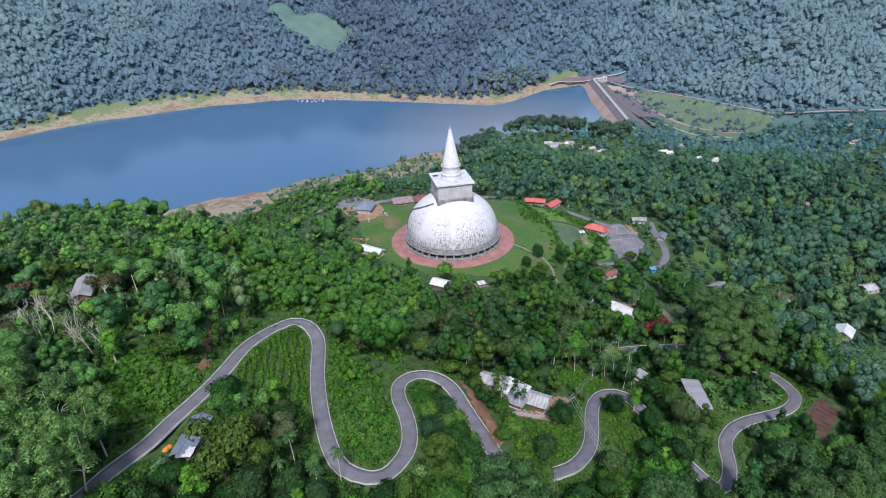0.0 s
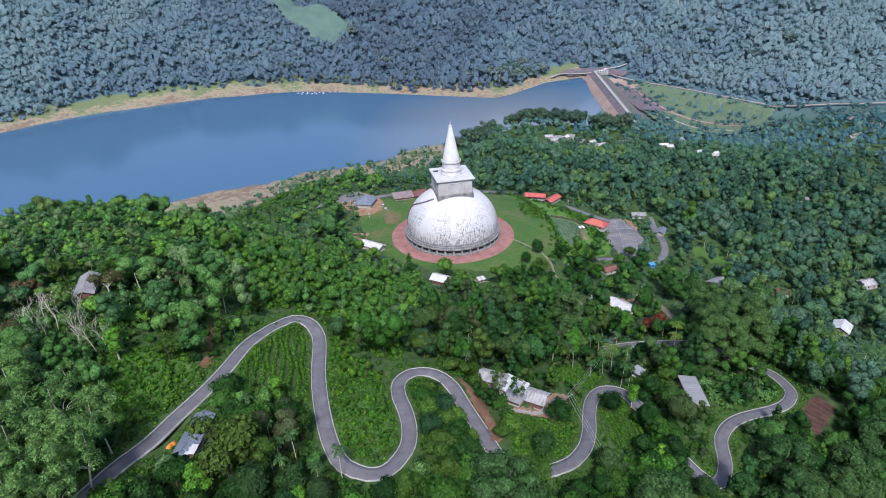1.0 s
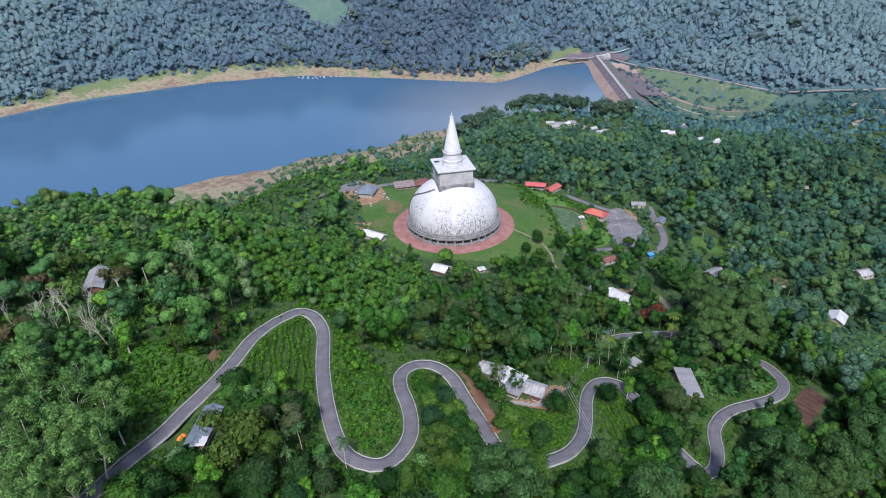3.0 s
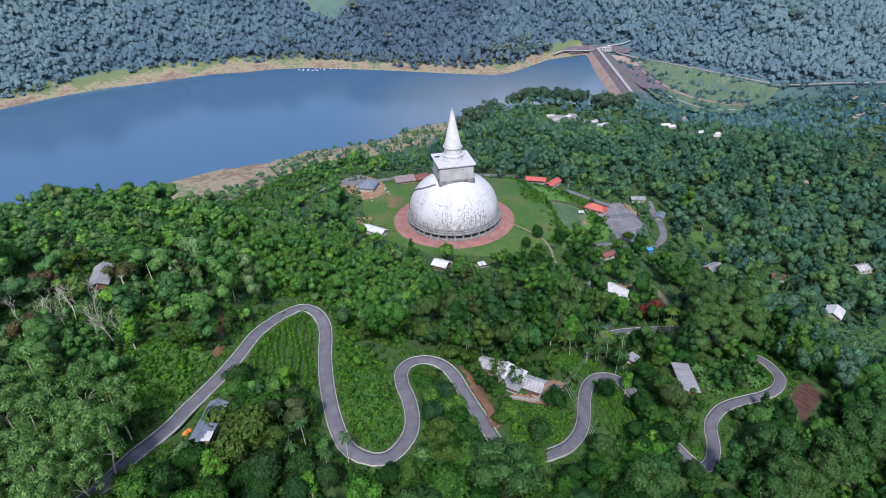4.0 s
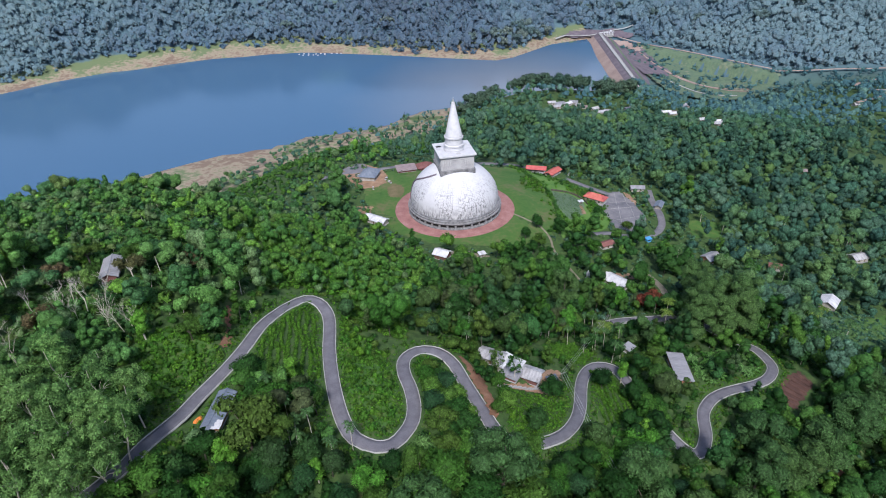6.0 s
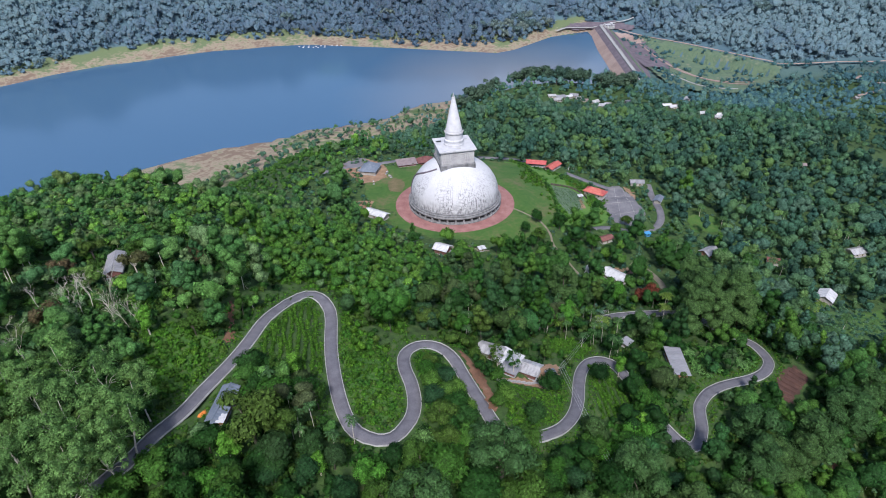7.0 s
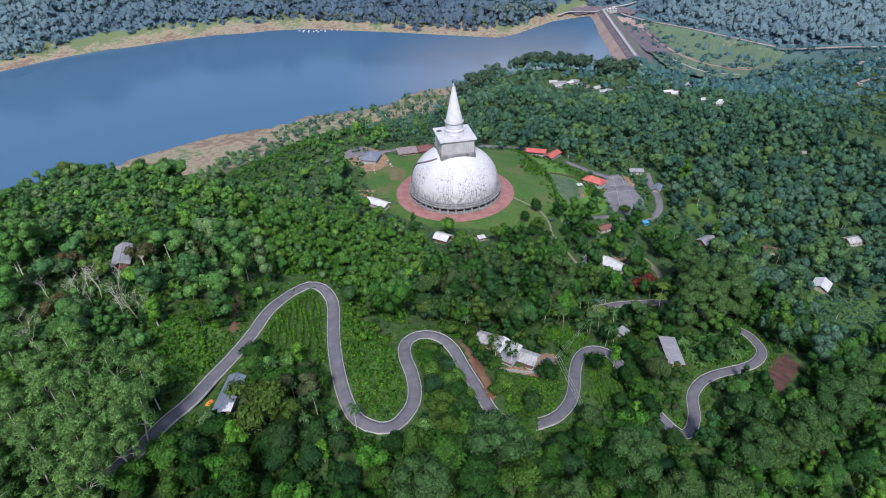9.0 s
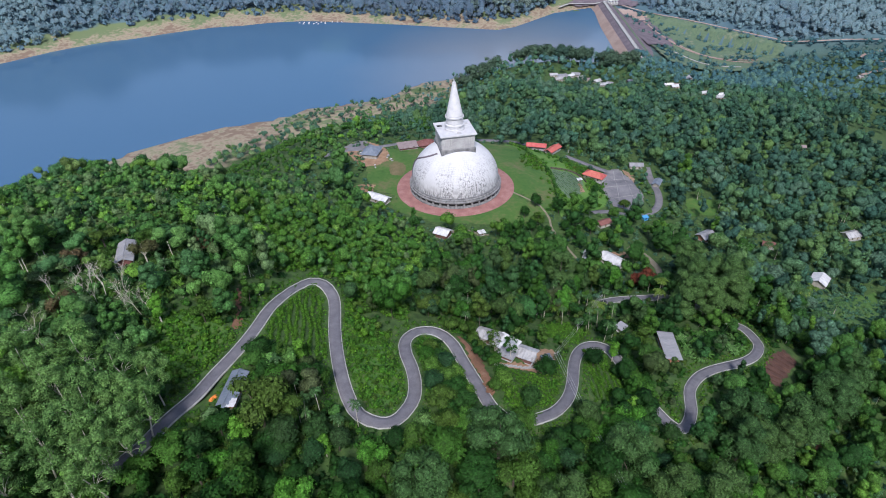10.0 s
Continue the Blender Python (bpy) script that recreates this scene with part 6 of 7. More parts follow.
GLADE_E = [(168, 28), (195, 30), (188, 6), (162, 0)]
for poly, words in ((GLADE_E, "bright green grassy clearing among the trees"), (FIELD_E, "overgrown bright green field on the slope")):
    drape("meadow", poly, SCRUB_GRASS, words, "grass", 0.3)
OPEN = [GLADE_E, GULLY, SLIP, TEA_4, LIGHT_SLOPE, PLOT, TEA_1, TEA_2, TEA_3, GRASS_1, SCRUB, YARD_M, INNER, LAWN_POLY, PARK_POLY, SLOPE_E, FIELD_E, BANANAS]
for poly, words in ((TEA_2, "weedy green slope above the road"), (GRASS_1, "rough green grass between the road legs"), (SCRUB, "scrubby green slope"), (INNER, "overgrown green loop of the hairpin"), (TEA_4, "bright green terrace above the hairpin"), (SLOPE_E, "rough green grass slope east of the lawn")):
    drape("meadow", poly, BANK_GRASS if poly is SLOPE_E else SCRUB_GRASS, words, "grass", 0.22 if poly is not SLOPE_E else 0.09)
# open places as the camera sees them: nothing tall is planted in their sight lines
CAMERA_SPOT = (-5.0, -352.0, 180.0)
road_line = ROADS["hill_road"][0]
seen = (~((road_line[:, 0] > 9) & (road_line[:, 0] < 18) & (road_line[:, 1] < -232))) & (~((road_line[:, 0] > 54) & (road_line[:, 0] < 66) & (road_line[:, 1] > -222))) & (road_line[:, 1] < -158) & (road_line[:, 1] > -262)
SHOWN = [(x, y, z + 0.3) for x, y, z, _ in road_line[seen][::2]]
SHOWN += [(x + 0.3 * w * math.cos(radians(a)) * s, y + 0.3 * w * math.sin(radians(a)) * s, at(x, y) + 2.2) for _, x, y, w, d, a, *_ in HOUSES for s in (-1, 0, 1)] + [(x, y, at(x, y) + 4.0) for x, y, *_ in VILLAGE]
SHOWN += [(x, y, at(x, y) + 0.3) for x, y in LAWN_POLY[8:] + [(-68, 12), (-62, 0), (-70, 25), (-60, -6), (-64, 18), (-36, -18), (-29, -27), (-15, -37), (0, -41), (15, -38), (30, -27), (36, -16), (0, -46), (72, -78), (126.6, -15.5), (76, -133), (91.8, -127.4), (100, -126), (63, -141), (97, -126), (78, 10), (88, 20), (110, 10), (120, 30), (146, 16), (150, 35), (58, -40), (66, -158), (70, -133), (85, -127), (112, -80), (100, -15), (-80, 64), (-72, 74), (-70, 50), (-56, 42), (-52, 60), (-46.3, 71.8), (-60, 2), (128, 60), (132, 30), (108, 50), (118, 8), (137, 0.4), (150.7, 32.6), (151.8, 47.4)]]
for poly in (GLADE_E, FIELD_E, TEA_1, TEA_2, TEA_3, TEA_4, YARD_M, PLOT):
    c = np.mean(poly, axis=0)
    SHOWN += [(x, y, at(x, y) + 1) for x, y in [tuple(c + 0.6 * (np.array(p) - c)) for p in poly]]
SHOWN += [(222, -66, at(222, -66) + 0.5), (217, -71, at(217, -71) + 0.5), (227, -62, at(227, -62) + 0.5), (222, -73, at(222, -73) + 0.2)]
SHOWN = np.array(SHOWN)


def keeps_view(x, y, top, r):
    """Whether a tree leaves the open places in the camera's view."""
    ok = np.ones(len(x), bool)
    for qx, qy, qz in SHOWN:
        dx, dy = CAMERA_SPOT[0] - qx, CAMERA_SPOT[1] - qy
        far = math.hypot(dx, dy)
        ux, uy = dx / far, dy / far
        along = (x - qx) * ux + (y - qy) * uy
        off = np.abs((x - qx) * uy - (y - qy) * ux)
        line = qz + along * (CAMERA_SPOT[2] - qz) / far
        ok &= ~((along > -r * 0.8) & (off < r * 0.95) & (line < top))
    return ok


def free_ground(x, y, margin):
    """Whether a trunk may stand here: off roads, yards, water and open fields."""
    ok = np.ones(len(x), bool)
    for poly in OPEN:
        ok &= ~inside(poly, x, y)
    near = (x > -130) & (x < 190) & (y > -300) & (y < 125)
    k = np.flatnonzero(near)
    for i in range(0, len(k), 3000):
        j = k[i:i + 3000]
        ok[j] &= (np.hypot(x[j, None] - LINES[None, :, 0], y[j, None] - LINES[None, :, 1]) - LINES[None, :, 3]).min(1) > margin
    for px, py, r, _ in PADS:
        ok &= np.hypot(x - px, y - py) > r + margin * 0.6
    for px, py, w, d, _ in VILLAGE:
        ok &= np.hypot(x - px, y - py) > max(w, d) * 0.6 + 2
    ok &= np.hypot(x, y) > 52
    return ok


def in_sight(x, y, z, lift=12.0):
    """Whether a tree top here is not sunk behind the brow of the hill, as seen from the camera."""
    ok = np.ones(len(x), bool)
    for t in np.linspace(0.03, 0.9, 28):
        sx, sy, sz = x + (CAMERA_SPOT[0] - x) * t, y + (CAMERA_SPOT[1] - y) * t, z + lift + (CAMERA_SPOT[2] + 18 - z - lift) * t
        ok &= land(sx, sy) < sz
    return ok


def scatter(rng, x0, x1, y0, y1, step, loose=0.62):
    """Places on a loose jittered grid."""
    gx, gy = np.meshgrid(np.arange(x0, x1, step), np.arange(y0, y1, step))
    gx = gx + (np.arange(gx.shape[0]) % 2)[:, None] * step / 2
    x = (gx + rng.uniform(-loose, loose, gx.shape) * step).ravel()
    y = (gy + rng.uniform(-loose, loose, gy.shape) * step).ravel()
    return x, y


def off_shore(x, y):
    """Whether a place lies far enough back to keep the near foreshore in the camera's view."""
    return y < np.interp(x, NEAR_X, NEAR_Y) - np.interp(x, [-300, -230, -120, -90, -40, 20, 60], [92, 60, 52, 70, 68, 42, 10])


def grow(name, spots, kinds, mat, label, category, lift=0.0, stand=False, stems=None):
    """One joined wood: spots are rows of x, y, z, scale, kind; kinds are lists of ready crowns as (corners, quads, tris)."""
    V, T, N, tone, n = [], [], [], [], 0
    rng = np.random.default_rng(len(spots))
    for x, y, z, s, k in spots:
        v, t, nv = kinds[int(k)][rng.integers(len(kinds[int(k)]))]
        a = rng.uniform(0, 6.28)
        c, sn = math.cos(a), math.sin(a)
        w, tallness = s * rng.uniform(0.84, 1.12), rng.uniform(0.95, 1.45) if stand else rng.uniform(0.9, 1.3 if x > -100 else 1.0)
        V.append(np.c_[(v[:, 0] * c - v[:, 1] * sn) * w + x, (v[:, 0] * sn + v[:, 1] * c) * w + y, v[:, 2] * s * tallness + z])
        N.append(np.c_[nv[:, 0] * c - nv[:, 1] * sn, nv[:, 0] * sn + nv[:, 1] * c, nv[:, 2]])
        T.append(t + n)
        # tones drift darker eastward, dimmer light there put into the leaf colour
        mix = rng.uniform(0, 0.85) + 0.15 * (0.5 - x / 260)
        if stand:
            # far stands vary in patches; side haze and a shadowed middle are painted in
            mix = 0.4 + 0.3 * float(ripple(x * 1.3, y * 1.3, 1)) + rng.normal() * 0.1 + 0.0013 * max(0.0, x - 330) + 0.0009 * max(0.0, -x - 430) - 0.34 * math.exp(-(((x + 190) / 290) ** 2))
        tone.append(np.full(len(v), min(1.0, max(0.0, mix))))
        n += len(v)
    if stems is not None:
        tv, tq = [], []
        for x, y, z, s, k in spots[::2]:
            h, w, lx, ly = s * (6.0, 6.0, 9.5, 2.0)[int(k)], 0.09 + 0.05 * s, rng.normal() * 0.5, rng.normal() * 0.5
            for r, e, u in ((w, -0.5, 0.0), (w * 0.6, h, 1.0)):
                tv += [(x + lx * u + r, y + ly * u, z + e), (x + lx * u - r * 0.5, y + ly * u + r * 0.87, z + e), (x + lx * u - r * 0.5, y + ly * u - r * 0.87, z + e)]
            b = len(tv) - 6
            tq += [(b, b + 1, b + 4, b + 3), (b + 1, b + 2, b + 5, b + 4), (b + 2, b, b + 3, b + 5)]
        tagged(new("tree_trunks", mesh_of("tree_trunks", tv, tq, stems)), "thin straight trunks among the wood", "tree trunks", kind="stuff")
    N = np.vstack(N) * (1 - lift) + np.array((0, 0, lift))
    N /= np.linalg.norm(N, axis=1)[:, None] + 1e-9
    me = quads_mesh(name, np.vstack(V), np.zeros((0, 4), int), np.vstack(T), mat, np.concatenate(tone), N)
    return tagged(new(name, me), label, category, kind="stuff")


def far_crown(kind, seed, h, r, count, size, cores=4, full=0.95):
    """A light crown for woods: fewer, larger leaf sprays round simple cores."""
    rng = np.random.default_rng(seed)
    blobs = blobs_for(kind, rng, h, r)
    v, t, nv = leaves(rng, blobs, count, size, 0.85, 0.6)
    vs, ts, ns, n = [v], [t], [nv], len(v)
    for x, y, z, b in sorted(blobs, key=lambda k: -k[3])[:cores]:
        cv, ct, cn = ball((x, y, z), b * full, 0.9, rng)
        vs.append(cv)
        ts.append(ct + n)
        ns.append(cn)
        n += len(cv)
    return np.vstack(vs), np.vstack(ts), np.vstack(ns)


MID = [[far_crown(k, 900 + 10 * i + n, *KINDS[k][:2], c, s, o) for n in range(5)] for i, (k, c, s, o) in enumerate((("round", 300, 0.42, 8), ("broad", 320, 0.44, 9), ("tall", 280, 0.42, 9), ("bush", 110, 0.36, 5)))]
SOUTHWOOD = [[far_crown(k, 750 + 10 * i + n, *KINDS[k][:2], 200, 0.5, 8) for n in range(6)] for i, k in enumerate(("round", "broad", "tall", "bush"))]
EAST = [[far_crown(k, 700 + 10 * i + n, *KINDS[k][:2], 84, 0.56, o) for n in range(6)] for i, (k, o) in enumerate((("round", 5), ("broad", 6), ("tall", 6), ("bush", 3)))]
LOWER = [[far_crown(k, 600 + 10 * i + n, *KINDS[k][:2], 40, 0.7, 4, 1.0) for n in range(6)] for i, k in enumerate(("round", "broad", "tall", "bush"))]
FAR = [[far_crown(k, 500 + 10 * i + n, h, r, c, 0.95, 2, 0.95) for n in range(8)] for i, (k, h, r, c) in enumerate((("round", 9.5, 4.9, 20), ("umbrella", 11, 6.4, 26), ("tall", 13, 4.2, 20), ("broad", 10.5, 5.7, 24)))]


def clump(seed, r, count, size):
    g = np.random.default_rng(seed)
    v, t, nv = leaves(g, [(0, 0, r * 0.5, r), (r * 0.5, 0.1, r * 0.4, r * 0.7), (-r * 0.3, r * 0.4, r * 0.4, r * 0.7)], count, size, 0.75)
    c, ct, cn = octa((0, 0, r * 0.35), r * 0.9, 0.8)
    return np.vstack([v, c]), np.vstack([t, ct + len(v)]), np.vstack([nv, cn])


rng = np.random.default_rng(11)
# the nearest wood: single trees
x, y = scatter(rng, -260, 240, -296, -108, 6.4)
z = height(x, y)
# more dark kinds eastward, partly real, partly in place of dimmer light
pick = np.clip(rng.uniform(size=len(x)) - 0.14 * np.clip(x / 100, -1, 1.5), 0, 1)
kind = np.select([pick < 0.36, pick < 0.58, pick < 0.78, pick < 0.86], [0, 1, 2, 3], 4)
names = list(KINDS)
scale = (0.6 + 0.85 * rng.uniform(size=len(x)) ** 1.6) * np.where((x < -95) & (y > -185), 0.66, 1.0)
kind[(x < -115) & (y > -170) & (kind == 2)] = 0
scale = np.where((x < -115) & (y > -170), np.minimum(scale, 0.62), scale)
H, R = np.array([KINDS[k][0] for k in names])[kind] * scale, np.array([KINDS[k][1] for k in names])[kind] * scale
good = free_ground(x, y, 3.0) & (np.abs(x + 5) < 1.0 * (y + 362) + 36)
for fk, fx, fy in FEATURED:
    good &= np.hypot(x - fx, y - fy) > 0.75 * FEATURE_KINDS[fk][2]
good &= np.hypot(x + 53, y + 190.5) > 5
for fx, fy in DEAD + [(94.6, -137), (96.7, -147)]:
    good &= np.hypot(x - fx, y - fy) > 3.2
tallok = keeps_view(x, y, z + H, R)
# where a tall one would block the camera's view a low bush is put instead
low = good & ~tallok & keeps_view(x, y, z + 3.6, 2.0)
kind[low], scale[low] = 4, rng.uniform(0.5, 0.75, low.sum())
keep = (good & tallok) | low
x, y, z, kind, scale = x[keep], y[keep], z[keep], kind[keep], scale[keep]
# single trees on the stretch of slope south of the hairpins, the rest joined
order = np.argsort(y + 0.15 * np.abs(x))
single, rest = order[:210], order[210:]
protos = {}
for i in single:
    k, n = names[kind[i]], int(rng.integers(4))
    m = pose(float(x[i]), float(y[i]), float(z[i]), float(rng.normal() * 2), float(rng.normal() * 2), float(rng.uniform(0, 360))) @ Matrix.Scale(float(scale[i]), 4)
    if (k, n) not in protos:
        protos[k, n] = tree_thing("tree", *VARIANTS[k][n], KINDS[k][6], "trees of the near slope")
        protos[k, n].matrix_basis = m
    else:
        copy_thing(protos[k, n], m)
NEARWOOD = np.c_[x, y, z, scale, np.where(kind == 4, 3, np.where(kind == 3, 2, kind))][rest]
soft = NEARWOOD[:, 0] + rng.normal(size=len(NEARWOOD)) * 22
hill, east = NEARWOOD[:, 0] + rng.normal(size=len(NEARWOOD)) * 10 < -55, (soft > 135) & (NEARWOOD[:, 0] > 128) & (NEARWOOD[:, 1] > -185) & (rng.uniform(size=len(NEARWOOD)) < 0.6)
grow("woodland", NEARWOOD[east], MID, EAST_STUFF, "wood on the south-east slope, leaves blued for haze", "woodland")
far_side = NEARWOOD[:, 0] + rng.normal(size=len(NEARWOOD)) * 12 > 105
grow("woodland", NEARWOOD[~hill & ~east & far_side], MID, SOUTH_STUFF, "mid green mixed wood on the south-east slope", "woodland", stems=PALEBARK)
grow("woodland", NEARWOOD[~hill & ~east & ~far_side], MID, WOOD_STUFF, "dense mixed green broadleaf wood on the slope", "woodland", stems=BARK)
grow("woodland", NEARWOOD[hill], MID, WEST_STUFF, "fresh green mixed wood on the western hill", "woodland", stems=PALEBARK)

# the wood round the monument and down the east side
x, y = scatter(rng, -270, 430, -106, 330, 8.3)
z = height(x, y)
keep = free_ground(x, y, 3.5) & ~((x < -150) & (y > -70)) & ~((x < -118) & (y > -10)) & ~((x < -90) & (y > 120)) & (x < 0.93 * (y + 352) + 15) & ~((x < -20) & (y > 200)) & (y > -108)
for fk, fx, fy in FEATURED:
    keep &= np.hypot(x - fx, y - fy) > 0.8 * FEATURE_KINDS[fk][2]
x, y, z = x[keep], y[keep], z[keep]
kind = rng.choice(4, len(x), p=(0.38, 0.26, 0.2, 0.16))
scale = (0.65 + 1.15 * rng.uniform(size=len(x)) ** 1.7) * np.where((x < -20) & (y > 30), 0.6, np.where((x < 20) & (y > 20), 0.75, 1.0)) * np.where((x < -85) & (y < 20) & (y > -70), 0.5, np.where((x < -85) & (y < 20), 0.72, 1.0))
kind[(x < -80) & (kind == 2)] = 0
H, R = np.array([9.5, 11, 15, 4.8])[kind] * scale, np.array([4.2, 5.2, 4.2, 2.7])[kind] * scale
tallok = keeps_view(x, y, z + H, R)
low = ~tallok & keeps_view(x, y, z + 3.2, 1.8)
kind[low], scale[low] = 3, 0.6
keep = (tallok | low) & in_sight(x, y, z)
spots = np.c_[x, y, z, scale, kind][keep]
soft = spots[:, 0] + rng.normal(size=len(spots)) * 22
nearer, west = (spots[:, 1] + rng.normal(size=len(spots)) * 18 < 60) & (soft < 140), spots[:, 0] + rng.normal(size=len(spots)) * 8 < -50
grow("woodland", spots[nearer & ~west], SOUTHWOOD, SOUTH_STUFF, "mixed green wood round the stupa hill", "woodland", stems=BARK)
grow("woodland", spots[west], MID, WEST_STUFF, "fresh green mixed wood west of the stupa", "woodland")
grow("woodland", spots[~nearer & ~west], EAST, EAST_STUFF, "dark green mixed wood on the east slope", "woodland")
# the steep wood between the lawn and the lake shore
x, y = scatter(rng, -330, -25, -20, 330, 7.0)
z = height(x, y)
keep = free_ground(x, y, 3) & (z > LAKE + 9) & off_shore(x, y) & (((x < -118) & (y > -10)) | ((x < -90) & (y > 60)) | ((x < -20) & (y > 120)))
x, y, z = x[keep], y[keep], z[keep]
kind, size = rng.choice(4, len(x), p=(0.4, 0.28, 0.0, 0.32)), rng.uniform(0.45, 0.75, len(x))
ok = in_sight(x, y, z, 7)
grow("woodland", np.c_[x, y, z, size, kind][ok], LOWER, SOUTH_STUFF, "dense green wood above the lake shore", "woodland")
# lower woods towards the lake, the village and the valley
x, y = scatter(rng, -330, 1100, 330, 1380, 14.4)
z = height(x, y)
keep = ((z > LAKE + 9) | (x > 500)) & off_shore(x, y) & ((y < 1150) | (x > 560)) & ((x < 480) | (y < 830) | (y < np.interp(x, SHORE_X, SHORE_Y) - np.interp(x, [600, 690], [110, 20]))) & free_ground(x, y, 3) & ~((x > 330) & (x < 520) & (y > 780)) & (x < 20 + 0.8 * (y + 352)) & ~((x > 480) & (y > 700) & (ripple(x * 3, y * 3) > 0.45)) & ~((x > 465) & (x < 565) & (y > 890)) & ~((x < -120) & (y < 380)) & ~((y > 830) & (x < 330))
for fx, fy in UMBRELLAS:
    keep &= np.hypot(x - fx, y - fy) > 9
x, y, z = x[keep], y[keep], z[keep]
kind = rng.choice(3, len(x), p=(0.5, 0.4, 0.1))
size = (1.0 + 1.0 * rng.uniform(size=len(x)) ** 2) * np.where((y > 540) & (y < 700) & (x > -50) & (x < 360), 0.85, 1.0)
size = np.where((x < 60) & (y > np.interp(x, NEAR_X, NEAR_Y) - 150), size * 0.74, size)
ok = keeps_view(x, y, z + np.array([9.5, 11, 15])[kind] * size, 4.5 * size) & in_sight(x, y, z, 16)
lower = np.c_[x, y, z, size, kind][ok]
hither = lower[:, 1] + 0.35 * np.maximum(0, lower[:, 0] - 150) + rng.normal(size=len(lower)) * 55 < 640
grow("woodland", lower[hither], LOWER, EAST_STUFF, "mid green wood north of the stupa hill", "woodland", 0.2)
grow("woodland", lower[~hither], LOWER, LOWER_STUFF, "wood on the lower slopes, leaves blued for haze", "woodland", 0.35)
# the far hillsides
BANK = np.interp(np.arange(-1400, 1651), [-1000, -800, -600, -450, -250, -60, 100, 280, 330, 430, 480], [60, 85, 72, 62, 50, 30, 42, 50, 95, 40, 6])


FAR_FIELD = [(-540, 1590), (-525, 1665), (-440, 1665), (-300, 1535), (-235, 1450), (-290, 1405), (-350, 1420), (-430, 1475)]
# meadow grass is tinted bluish, haze put into its colour
drape("hill_meadow", FAR_FIELD, material("hazy_hill_grass", [(0.055, 0.10, 0.095), (0.075, 0.13, 0.11), (0.10, 0.155, 0.12)], 0.03, 0.95, 0.5, 0.5, coords="World"), "meadow on the far hillside, its green tinted bluish for haze", "field", 6.0, 10)


def hill_wood(gap, lift, ceiling, edge):
    """Places for trees on the far hills: behind the banks, off the dam and the glades, below the top of the slope that can be seen."""
    x, y = scatter(rng, -1400, 1650, 560, 2200, gap, 0.42)
    d = y - np.interp(x, SHORE_X, SHORE_Y)
    z = height(x, y)
    glade = inside(FAR_FIELD, x, y)
    keep = (d > BANK[np.clip(x + 1400, 0, 3050).astype(int)] + edge + 9 * ripple(x * 4, y * 4)) & (d < 800) & in_sight(x, y, z, lift) & (z < ceiling - 0.078 * np.hypot(x, y + 352)) & (np.abs(x) < 0.77 * (y + 420)) & ~glade
    keep &= ~((x > 290) & (x < 500) & (y < 1352))
    return x[keep], y[keep], z[keep]


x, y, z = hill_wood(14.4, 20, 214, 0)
grow("hill_forest", np.c_[x, y, z, 1.7 + 1.5 * rng.uniform(size=len(x)) ** 2.0, rng.choice(4, len(x), p=(0.36, 0.2, 0.14, 0.3))], FAR, FAR_STUFF, "dense forest on the far hills, haze tinted into its blue-green leaves", "forest", 0.72, stand=True)
# far rain trees get pale bluish leaves, haze put into the colour
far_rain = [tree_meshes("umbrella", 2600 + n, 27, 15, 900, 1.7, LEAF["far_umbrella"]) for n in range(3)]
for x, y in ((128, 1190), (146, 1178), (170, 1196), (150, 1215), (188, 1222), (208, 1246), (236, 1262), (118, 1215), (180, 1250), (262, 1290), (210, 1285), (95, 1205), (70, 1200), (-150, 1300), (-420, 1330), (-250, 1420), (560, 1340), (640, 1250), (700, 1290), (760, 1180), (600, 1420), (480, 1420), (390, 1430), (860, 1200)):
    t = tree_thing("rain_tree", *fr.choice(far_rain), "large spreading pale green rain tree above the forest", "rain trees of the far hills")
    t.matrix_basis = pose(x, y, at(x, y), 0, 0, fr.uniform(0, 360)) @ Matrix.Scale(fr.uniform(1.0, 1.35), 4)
LOWFAR = [[clump(520 + n, 5.0, 16, 2.0) for n in range(6)]]
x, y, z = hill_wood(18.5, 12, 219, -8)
grow("hill_forest", np.c_[x, y, z, rng.uniform(1.0, 2.0, len(x)), np.zeros(len(x))], LOWFAR, FAR_STUFF, "understorey of the far hill forest, haze tinted into its leaves", "forest", 0.5, stand=True)
x, y = scatter(rng, 430, 900, 760, 1340, 12.0)
z = height(x, y)
keep = (rng.uniform(size=len(x)) < 0.42 + 0.4 * ripple(x * 6, y * 6)) & (x > 445) & (y < np.interp(x, SHORE_X, SHORE_Y) - 14) & in_sight(x, y, z, 5)
grow("undergrowth", np.c_[x, y, z + 4.8, rng.uniform(0.4, 1.4, len(x)), np.zeros(len(x))][keep], LOWFAR, LOWER_STUFF, "scattered bushes on the terraces below the dam", "undergrowth")
# the lighter scrub slope between the stupa and the first hairpin
x, y = scatter(rng, -105, -5, -198, -36, 4.3)
here = inside(LIGHT_SLOPE, x, y)
x, y = x[here], y[here]
z = height(x, y)
clear = np.ones(len(x), bool)
for px, py, r, _ in PADS:
    clear &= np.hypot(x - px, y - py) > r + 1.5
clear &= np.array([(np.hypot(a - LINES[:, 0], b - LINES[:, 1]) - LINES[:, 3]).min() for a, b in zip(x, y)]) > 4.2
big = rng.uniform(size=len(x)) < 0.16
kind = np.where(big, rng.choice(3, len(x), p=(0.5, 0.35, 0.15)), 3)
size = np.where(big, rng.uniform(0.55, 0.9, len(x)), rng.uniform(0.55, 1.1, len(x)))
top = np.array([9.5, 11, 15, 4.8])[kind] * size
seen_past = keeps_view(x, y, z + top, np.where(kind == 3, 2.6, 4.6) * size)
